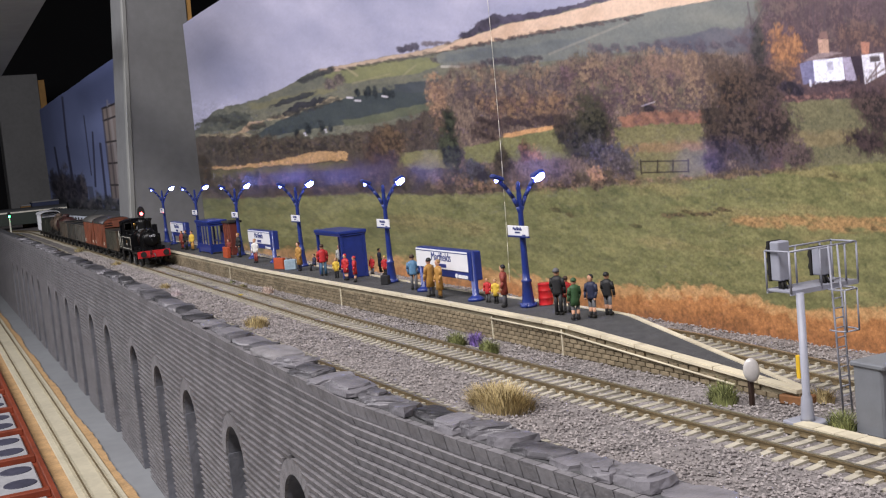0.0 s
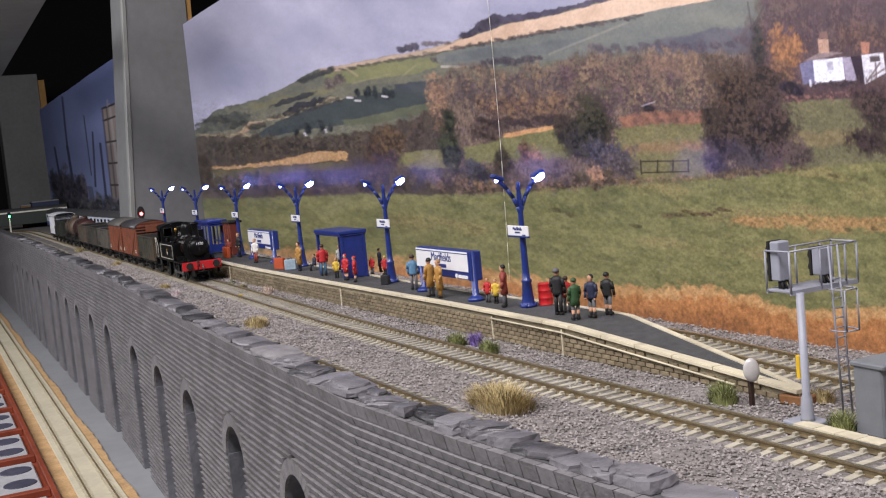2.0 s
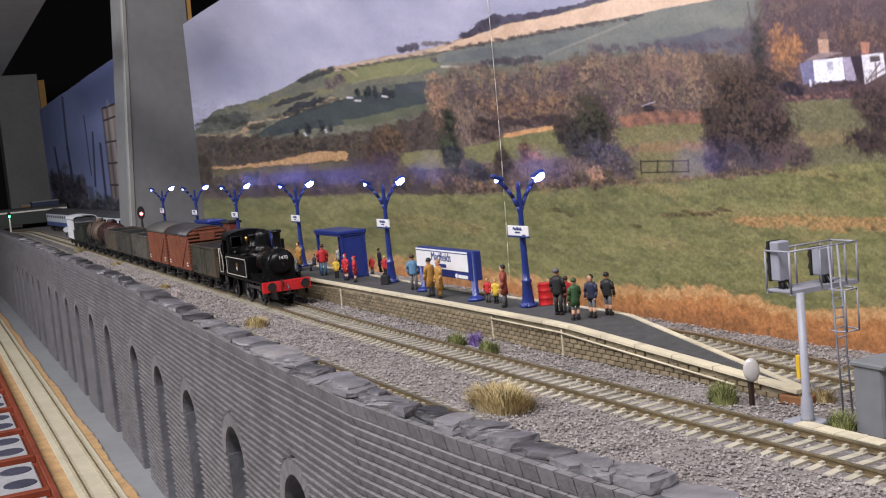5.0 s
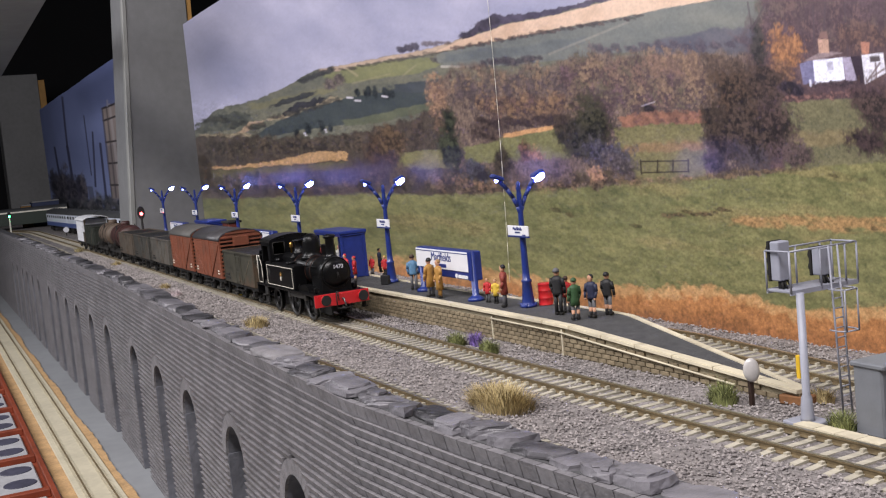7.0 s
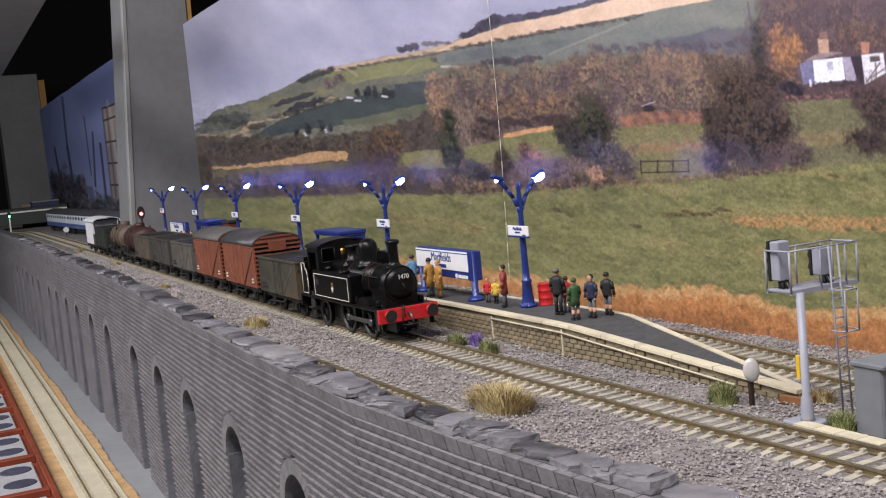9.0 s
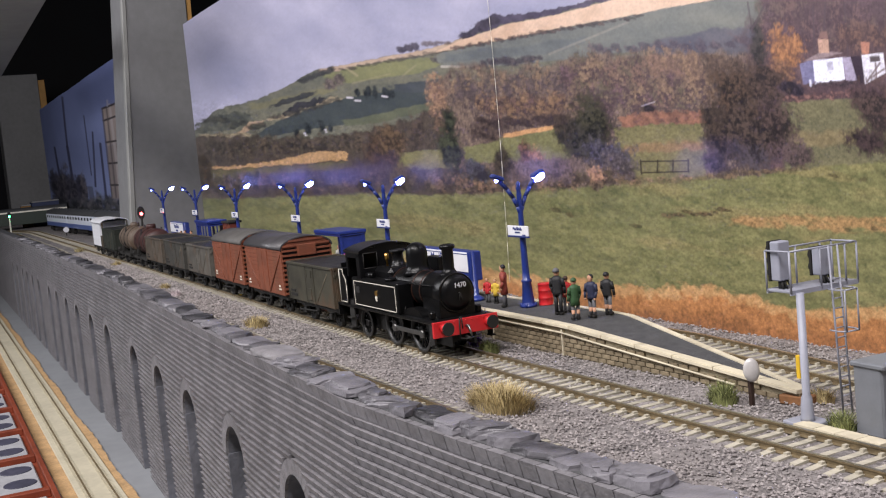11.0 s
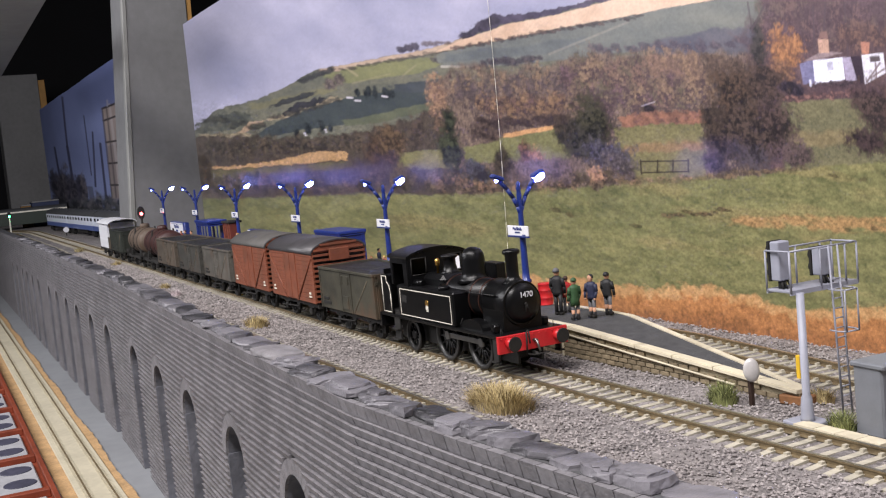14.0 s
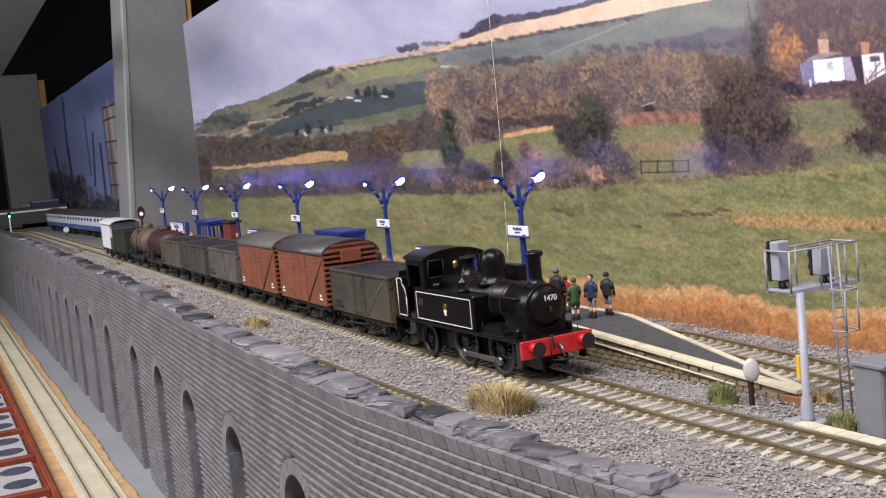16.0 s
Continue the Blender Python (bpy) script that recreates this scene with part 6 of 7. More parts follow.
def paint_city(P):
    n = P.grain(30.0, 0.5, 5)
    P.lay(np.ones(P.u.shape), (132, 142, 172), (94, 102, 132), np.clip((P.v - (152, 76)[1]) / -260 + 0.9 + 0.3 * (P.grain(60.0, 1.0, 3) - 0.5), 0, 1))
    # thin masts and spires
    for a, b, w in (((141, 220), (139, 133), 1.6), ((139, 133), (141, 54), 2.4), ((174, 193), (175, 89), 1.0), ((186, 166), (180, 70), 1.6), ((198, 148), (196, 53), 2.2), ((116, 128), (120, 41), 2.0)):
        P.stroke(a, b, w, (62, 62, 78), 0.9)
    rng = random.Random(4)
    for k in range(46):
        px = rng.random()
        a = (99, 87)[0] + px * ((250, 111)[0] - (99, 87)[0])
        b = (87, -5)[1] + px * ((239, 20)[1] - (87, -5)[1])
        h = rng.uniform(18, 60) * (1.15 if px < 0.45 else 0.8)
        w = rng.uniform(3, 12)
        t = rng.choice(((76, 74, 78), (58, 58, 66), (108, 102, 100), (126, 122, 128), (48, 48, 56)))
        P.quad([(a, b + h), (a + w, b + h + rng.uniform(-3, 3)), (a + w + 3, b - 20), (a + 2, b - 20)], t, 0.6)
    P.row((103, 58), (160, 61), 12, 9, 34, ((92, 88, 92), (70, 68, 76), (104, 98, 98)), (44, 44, 52), 61, 0.4, 0.9, 0.8, 8)
    P.row((96, 21), (231, 49), 16, 12, 14, ((110, 106, 104), (76, 78, 80)), (42, 44, 48), 62, 0.6, 0.9, 0.5, 5)
    # tall banded tower that leans
    tw = [(208, 212), (231, 225), (232, 158), (233, 57), (206, 53), (209, 145)]
    P.quad([tw[0], tw[1], tw[2], tw[5]], (150, 136, 122))
    P.quad([tw[5], tw[2], tw[3], tw[4]], (136, 124, 114))
    P.stroke((221, 220), (221, 57), 2.2, (176, 166, 154), 0.7)
    for a, b in (((208, 211), (232, 224)), ((208, 190), (231, 202)), ((208, 152), (232, 160)), ((208, 115), (232, 121)), ((207, 77), (232, 81))):
        P.stroke(a, b, 1.5, (58, 52, 52))
    for a, b in (((208, 211), (207, 55)), ((215, 215), (214, 56))):
        P.stroke(a, b, 1.2, (84, 78, 76), 0.8)
    P.stroke((217, 217), (218, 227), 1.2, (150, 146, 150))
    P.lay(P.under([(76, 11), (156, 30), (246, 49)], 8, 9, 5), (96, 96, 92), (44, 46, 46), n)


def print_material(name, rough):
    m = bpy.data.materials.new(name)
    m.use_nodes = True
    t = m.node_tree
    b = t.nodes["Principled BSDF"]
    a = t.nodes.new("ShaderNodeVertexColor")
    a.layer_name = "ink"
    t.links.new(a.outputs[0], b.inputs["Base Color"])
    b.inputs["Roughness"].default_value = rough
    tc = t.nodes.new("ShaderNodeTexCoord")
    n = t.nodes.new("ShaderNodeTexNoise")
    n.inputs["Scale"].default_value, n.inputs["Detail"].default_value = 14, 2
    t.links.new(tc.outputs["Object"], n.inputs["Vector"])
    bp = t.nodes.new("ShaderNodeBump")
    bp.inputs["Strength"].default_value, bp.inputs["Distance"].default_value = 0.25, 0.0018
    t.links.new(n.outputs[0], bp.inputs["Height"])
    t.links.new(bp.outputs[0], b.inputs["Normal"])
    return m


def sheet(name, xs, zs, y, paint, material, label):
    """A flat printed sheet standing along the layout."""
    X, Z = np.meshgrid(xs, zs, indexing="ij")
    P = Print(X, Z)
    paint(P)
    nx, nz = X.shape
    wav = 0.8 * np.sin(X / 90.0) + 0.5 * np.sin(X / 37.0 + Z / 60.0)
    verts = np.stack([X, y + wav, Z], -1).reshape(-1, 3) * M
    i = (np.arange(nx - 1)[:, None] * nz + np.arange(nz - 1)[None]).reshape(-1)
    faces = np.stack([i, i + nz, i + nz + 1, i + 1], -1)
    me = bpy.data.meshes.new(name)
    me.vertices.add(len(verts))
    me.vertices.foreach_set("co", verts.astype(np.float32).ravel())
    me.loops.add(faces.size)
    me.loops.foreach_set("vertex_index", faces.astype(np.int32).ravel())
    me.polygons.add(len(faces))
    me.polygons.foreach_set("loop_start", np.arange(0, faces.size, 4, dtype=np.int32))
    me.update(calc_edges=True)
    col = me.color_attributes.new("ink", "FLOAT_COLOR", "POINT")
    col.data.foreach_set("color", np.concatenate([P.c.reshape(-1, 3), np.ones((len(verts), 1))], 1).astype(np.float32).ravel())
    me.materials.append(material)
    me.polygons.foreach_set("use_smooth", np.ones(len(faces), bool))
    ob = new(name, me)
    return tagged(ob, label, "backdrop", kind="structure")


def build_backdrops():
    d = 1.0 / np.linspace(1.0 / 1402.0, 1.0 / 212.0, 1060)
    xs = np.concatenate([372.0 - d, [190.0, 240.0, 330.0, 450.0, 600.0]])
    v = np.linspace(0, 1, 700)
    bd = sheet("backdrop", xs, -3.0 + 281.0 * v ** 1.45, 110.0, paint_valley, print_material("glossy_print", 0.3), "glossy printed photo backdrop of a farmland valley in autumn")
    bm = nb()
    a, b = Vector((-224.8, 183.6)), Vector((-229.1, 5.9))
    n = 14
    pts = [(a.x + (b.x - a.x) * i / n + 2.0 * math.sin(3.14 * i / n), a.y + (b.y - a.y) * i / n) for i in range(n + 1)]
    for p0, p1 in zip(pts, pts[1:]):
        rod(bm, (p0[0], 108.4, p0[1]), (p1[0], 108.4, p1[1]), 0.16, 4)
    part("sheet_seam", bm, LINE, bd, "pale paper seam")
    sheet("backdrop_city", np.linspace(-2790, -1290, 260), np.linspace(0, 296, 240), 112.0, paint_city, print_material("matt_print", 0.6), "printed photo backdrop of a city skyline under blue sky")


# ---- things on the platform ----
def build_lamp():
    t = thing("platform_lamp", 0, 0, 0, "blue cast platform lamp with two lit blue-white heads", "street lamp", "lamps along the platform")
    bm = nb()
    lathe(bm, [(4.2, 0), (4.2, 1.0), (3.4, 1.5), (3.1, 2.6), (2.3, 12.0), (2.6, 12.4), (2.6, 13.4), (2.0, 13.9), (1.75, 18), (1.3, 48), (1.25, 56), (1.0, 58), (1.4, 58.6), (0.8, 60), (1.2, 61.2), (0.4, 62.4)], Matrix(), 14)
    for i in range(4):
        a = 0.78 + 1.5708 * i
        lathe(bm, [(0.8, 0), (0.7, 2.0)], Matrix.Translation((3.7 * math.cos(a), 3.7 * math.sin(a), 0)), 7)
    part("post", bm, BLUE, t)
    for s in (-1, 1):
        bm = nb()
        pts = [(0, 46), (s * 1.3, 50), (s * 3.4, 54.5), (s * 6.4, 59), (s * 9.8, 63)]
        for a, b in zip(pts, pts[1:]):
            rod(bm, (0, a[0], a[1]), (0, b[0], b[1]), 1.1, 8)
        arm = part("arm", bm, BLUE, t)
        bm = nb()
        m = Matrix.Translation((0, s * 11.5, 64.6)) @ turn("X", s * 22)
        box(bm, -2.2, -3.4, -0.6, 2.2, 3.4, 1.6, 0.7)
        bmesh.ops.transform(bm, matrix=m, verts=bm.verts)
        head = part("lamp_head", bm, BLUE, arm)
        bm = nb()
        # near-side glass shrunk and dimmed, far-side enlarged for glare, as the camera sees them
        lathe(bm, [(0.5, -3.0), (1.9, -2.4), (2.5, -1.2), (2.3, 0.2)], m @ (Matrix.Diagonal((1.2, 1.35, 1.15, 1)) if s > 0 else Matrix.Diagonal((0.42, 0.42, 0.7, 1))), 14)
        part("bulb", bm, LED if s > 0 else LED_DIM, head, "lit blue-white lamp glass")
    bm = nb()
    box(bm, -10, -2.6, 35.6, 10, -1.8, 40.6, 0.2)
    plate = part("name_plate", bm, WHITE, t, "white station name plate")
    bm = nb()
    box(bm, -10.1, -2.8, 34.9, 10.1, -1.7, 35.6)
    part("plate_base", bm, BLUE, plate)
    letters("Marlfields", 2.3, BLUE, plate, put(0, -2.7, 39.1, FACE_SIDE))
    bm = nb()
    box(bm, -2.4, -2.75, 37.0, 2.4, -2.55, 37.7)
    box(bm, 4.6, -2.75, 35.9, 7.4, -2.55, 36.4)
    part("small_text_bar", bm, BLUE, plate)
    return t


def build_running_sign(w=71.0):
    t = thing("station_sign", 0, 0, 0, "blue and white station name board on two posts", "sign", "station name boards")
    h = w / 2
    for x in (-h + 4, h - 1.5):
        bm = nb()
        lathe(bm, [(4.6, 0), (4.4, 1.2), (2.8, 2.2), (1.9, 3.0), (1.7, 26), (1.4, 26.4)], Matrix.Translation((x, 0, 0)), 14)
        part("post", bm, BLUE, t)
    bm = nb()
    box(bm, -h, -1.2, 10.5, h, 4.5, 26.2, 0.5)
    board = part("board", bm, BLUE, t, "deep blue board casing")
    bm = nb()
    box(bm, -h + 0.4, -1.75, 14.9, h - 3.5, -1.2, 25.6, 0.15)
    part("panel", bm, WHITE, board, "white enamel panel")
    letters("Marlfields", 6.6, BLUE, board, put(-1.5, -1.85, 21.6, FACE_SIDE), "lettering", 1.0)
    bm = nb()
    box(bm, -6.5, -1.95, 15.9, 4.5, -1.7, 17.9)
    box(bm, -h + 1, -1.9, 24.4, h - 4, -1.7, 24.8)
    part("small_text_bar", bm, BLUE, board)
    bm = nb()
    box(bm, h - 17, -1.7, 11.2, h - 6, -1.3, 12.9)
    lathe(bm, [(1.3, 0), (1.3, 0.5)], Matrix.Translation((h - 19.5, -1.2, 12.1)) @ turn("X", 90), 10)
    part("emblem", bm, WHITE, board, "white emblem and text bar")
    for x in (h - 3.2, h - 0.9):
        bm = nb()
        box(bm, x - 0.9, -1.9, 10.4, x + 0.9, -1.0, 26.4, 0.3)
        part("end_rib", bm, BLUE, board)
    return t


def build_shelter(label, glazed=False):
    t = thing("waiting_shelter", 0, 0, 0, label, "shelter", "platform shelters")
    w, d, h = 50.0, 18.0, 30.0
    bm = nb()
    box(bm, -w / 2 - 1, -d / 2 - 1, h, w / 2 + 1, d / 2 + 1, h + 2.4, 0.5)
    box(bm, -w / 2 - 0.5, -d / 2 - 0.5, h - 1.2, w / 2 + 0.5, d / 2 + 0.5, h, 0.3)
    part("roof", bm, BLUE, t)
    for x in (-w / 2, w / 2 - 2):
        for y in (-d / 2, d / 2 - 2):
            bm = nb()
            box(bm, x, y, 0, x + 2, y + 2, h, 0.2)
            part("post", bm, BLUE, t)
    if glazed:
        for side, y0, y1 in (("x", -d / 2 + 2, d / 2 - 2), ("y", -w / 2 + 2, w / 2 - 2)):
            bm = nb()
            for a, b, c, e in ((y0, y1, 1.5, 9), (y0, y1, h - 3, h - 1)) + tuple((y, y + 1.0, 9, h - 3) for y in np.linspace(y0, y1 - 1.0, 3 if side == "x" else 5)):
                if side == "x":
                    box(bm, w / 2 - 1.6, a, c, w / 2 - 0.6, b, e)
                else:
                    box(bm, a, -d / 2 + 0.4, c, b, -d / 2 + 1.4, e)
            part("window_frame", bm, BLUE, t, "blue framed glazed side")
    else:
        bm = nb()
        box(bm, w / 2 - 1.6, -d / 2 + 2, 0.2, w / 2 - 0.4, d / 2 - 2, h, 0.15)
        part("end_panel", bm, BLUE, t, "solid blue end panel")
    bm = nb()
    box(bm, 6, d / 2 - 1.6, 0.2, w / 2 - 2, d / 2 - 0.6, h, 0.15)
    part("back_panel", bm, BLUE, t)
    bm = nb()
    box(bm, -w / 2 + 2, d / 2 - 1.8, 9.5, 6, d / 2 - 0.4, 11)
    box(bm, 5, d / 2 - 1.8, 0, 6.6, d / 2 - 0.2, h)
    part("back_rail", bm, BLUE, t)
    bm = nb()
    box(bm, -w / 2 + 4, 3, 5.4, w / 2 - 4, d / 2 - 2, 6.4, 0.2)
    for x in (-w / 2 + 6, w / 2 - 7):
        box(bm, x, 5, 0, x + 1, 7, 5.4)
    part("bench", bm, BLUE, t)
    return t


SKIN = mat("painted_flesh", (0.55, 0.30, 0.19), 0.6, var=0.15, scale=600)
COAT = {}


def cloth(rgb):
    key = "painted_coat_%d_%d_%d" % tuple(int(v * 99) for v in rgb)
    if key not in COAT:
        COAT[key] = mat(key, rgb, 0.6, var=0.25, scale=500, bump=0.15)
    return COAT[key]


def figure(x, y, h, top, legs, hair, label, turn_deg=0.0, skirt=0.0, bare=False, base=12.0, seated=False):
    """A small painted plastic figure, one plain mesh: boots, legs, coat, arms, head and hat."""
    s = h / 23.0
    bm = nb()
    lift = -5.0 if seated else 0.0
    for d in (-1, 1):
        leg = Matrix.Translation((d * 0.25, d * 1.45, 0))
        if seated:
            rod(bm, (0, d * 1.4, 6), (5, d * 1.4, 6), 1.2, 8, 1)
            rod(bm, (5, d * 1.4, 6), (5, d * 1.4, 0), 1.0, 8, 1)
        else:
            lathe(bm, [(0.85, 0.6), (1.0, 5), (1.25, 10.5)], leg, 9, 1)
            if bare:
                lathe(bm, [(0.86, 1.4), (1.04, 5.6)], leg, 9, 2)
            box(bm, -0.9 + d * 0.25, d * 1.45 - 0.95, 0, 2.0 + d * 0.25, d * 1.45 + 0.95, 1.5, 0.4, 3)
    hem = 10.0 - skirt
    flat = Matrix.Translation((0, 0, lift)) @ Matrix.Diagonal((0.78, 1.12, 1, 1))
    lathe(bm, [(2.5 + skirt * 0.08, hem), (2.4, 11.5), (2.2, 13.2), (2.75, 17.2), (2.3, 18.8), (0.9, 19.6)], flat, 14, 0)
    for d in (-1, 1):
        a, e, w = (0, d * 2.9, 18.2 + lift), (0.3, d * 3.7, 14.2 + lift), (1.5, d * 3.2, 10.8 + lift)
        rod(bm, a, e, 1.0, 8, 0)
        rod(bm, e, w, 0.85, 8, 0)
        lathe(bm, [(0.4, -0.8), (0.75, 0), (0.4, 0.8)], Matrix.Translation((1.6, d * 3.2, 10.3 + lift)), 7, 2)
    lathe(bm, [(0.8, 19.2), (1.2, 20.0), (1.55, 21.2), (1.5, 22.2), (0.9, 23.0), (0.2, 23.2)], Matrix.Translation((0.2, 0, lift)), 12, 2)
    lathe(bm, [(1.62, 21.3), (1.72, 22.2), (1.1, 23.2), (0.3, 23.5)], Matrix.Translation((-0.12, 0, lift)), 12, 4)
    for v in bm.verts:
        v.co *= s
    ob = part("model_figure", bm, [cloth(top), cloth(legs), SKIN, BLACK_MATT, cloth(hair)])
    ob.matrix_basis = pose(x * M, y * M, base * M, 0, 0, turn_deg)
    return tagged(ob, label, "model figure", "waiting figures on the platform")


def build_figures():
    tan, red, brick, navy, black = (0.42, 0.22, 0.05), (0.5, 0.025, 0.03), (0.25, 0.045, 0.03), (0.02, 0.025, 0.06), (0.012, 0.012, 0.014)
    grey, blue, yellow, green, white = (0.12, 0.12, 0.13), (0.10, 0.22, 0.36), (0.70, 0.48, 0.06), (0.035, 0.09, 0.035), (0.72, 0.7, 0.66)
    brown, blond, jeans = (0.05, 0.025, 0.015), (0.35, 0.2, 0.07), (0.05, 0.12, 0.2)
    man = "painted figure on the platform in "
    figure(-220.2, 39.5, 20.7, blue, grey, brown, man + "a blue shirt", 150)
    figure(-182.7, 32.9, 21.5, tan, grey, black, man + "a tan raincoat and black hat", 200, 4)
    figure(-173.2, 34.0, 20.9, tan, tan, blond, man + "a tan raincoat", -90, 5)
    figure(-131.3, 41.7, 12.6, red, grey, blond, "painted child figure on the platform in a red top", -60, 2)
    figure(-123.6, 42.3, 12.5, yellow, black, blond, "painted child figure on the platform in a yellow coat", -60, 3)
    figure(-108.9, 39.4, 20.9, brick, grey, black, man + "a red-brown coat with hat", -120, 3)
    figure(-63.0, 42.6, 21.5, black, black, grey, man + "a black leather jacket", 120)
    figure(-64.9, 48.4, 16.9, red, grey, brown, "painted child figure on the platform in a red shirt", 160)
    figure(-44.0, 39.7, 18.7, green, grey, green, man + "a green blazer and cap", 180, 2, True)
    figure(-42.2, 47.5, 19.3, navy, grey, black, man + "a navy blazer and grey shorts", -70, 0, True)
    figure(-42.1, 56.0, 19.2, black, grey, black, man + "a black jacket and grey shorts", 110, 0, True)
    figure(-611.1, 40.2, 21.7, black, black, tan, man + "dark clothes with bags", -80)
    figure(-644.9, 39.7, 14.9, brick, red, brown, "painted child figure on the platform in orange-red", -60)
    figure(-532.9, 33.1, 20.1, white, brick, blond, man + "a white blouse and brown skirt", -60, 0)
    figure(-419.2, 34.5, 21.3, tan, navy, brown, man + "a long tan coat", -80, 5)
    figure(-362.5, 33.3, 22.0, red, jeans, brown, man + "a red jacket and blue trousers", 170)
    figure(-337.4, 33.8, 13.6, yellow, black, blond, "painted child figure on the platform in yellow", -40, 2)
    figure(-316.5, 33.0, 17.4, red, grey, red, man + "a red coat and hat", -70, 3, True)
    figure(-300.1, 33.1, 16.7, red, grey, red, man + "a red coat and red hat", -110, 3, True)
    figure(-383.2, 53.8, 18.2, white, navy, blond, man + "a white shirt by the shelter", -60)
    figure(-326.8, 56.0, 12.8, red, grey, blond, "painted child figure on the platform in a red dress", -60, 2)
    figure(-333.2, 64.5, 16.5, navy, black, black, man + "a dark blue coat", 60, 4)
    figure(-306.5, 57.1, 13.6, red, black, yellow, "painted child figure on the platform in red", -60, 2)
    figure(-408.5, 42.5, 15.2, navy, black, brown, "painted figure sitting in the shelter in dark clothes", -90, 0, False, 12.0, True)
    figure(-806.4, 31.0, 19.3, brick, brick, brown, man + "a brown coat", -60, 3)
    figure(-790.5, 31.7, 20.3, black, black, black, man + "black clothes at the far end", -60)
    figure(-770.9, 33.8, 20.0, yellow, tan, brown, man + "a yellow jacket", -60)


def build_barrel(x, y):
    t = thing("oil_drum", x, y, 11.7, "bright red oil drum standing on the platform", "barrel")
    bm = nb()
    lathe(bm, [(3.6, 0), (3.8, 0.2), (3.6, 0.5), (3.6, 3.3), (3.85, 3.6), (3.6, 3.9), (3.6, 7.0), (3.85, 7.3), (3.6, 7.6), (3.6, 10.3), (3.8, 10.6), (3.5, 10.8)], Matrix(), 24)
    part("drum", bm, RED, t)
    bm = nb()
    lathe(bm, [(0.6, 10.7), (0.6, 11.1)], Matrix.Translation((2, 0, 0)), 8)
    part("bung", bm, RED, t)


def build_suitcase(x, y, w, h, rgb, label, rz=20):
    t = thing("suitcase", x, y, 11.7, label, "suitcase", "luggage on the platform", rz=rz)
    bm = nb()
    box(bm, -w / 2, -1.6, 0, w / 2, 1.6, h, 0.5)
    part("case", bm, cloth(rgb), t)
    bm = nb()
    rod(bm, (-1.5, 0, h), (-1.5, 0, h + 1), 0.3, 5)
    rod(bm, (1.5, 0, h), (1.5, 0, h + 1), 0.3, 5)
    rod(bm, (-1.5, 0, h + 1), (1.5, 0, h + 1), 0.3, 5)
    part("handle", bm, BLACK_MATT, t)


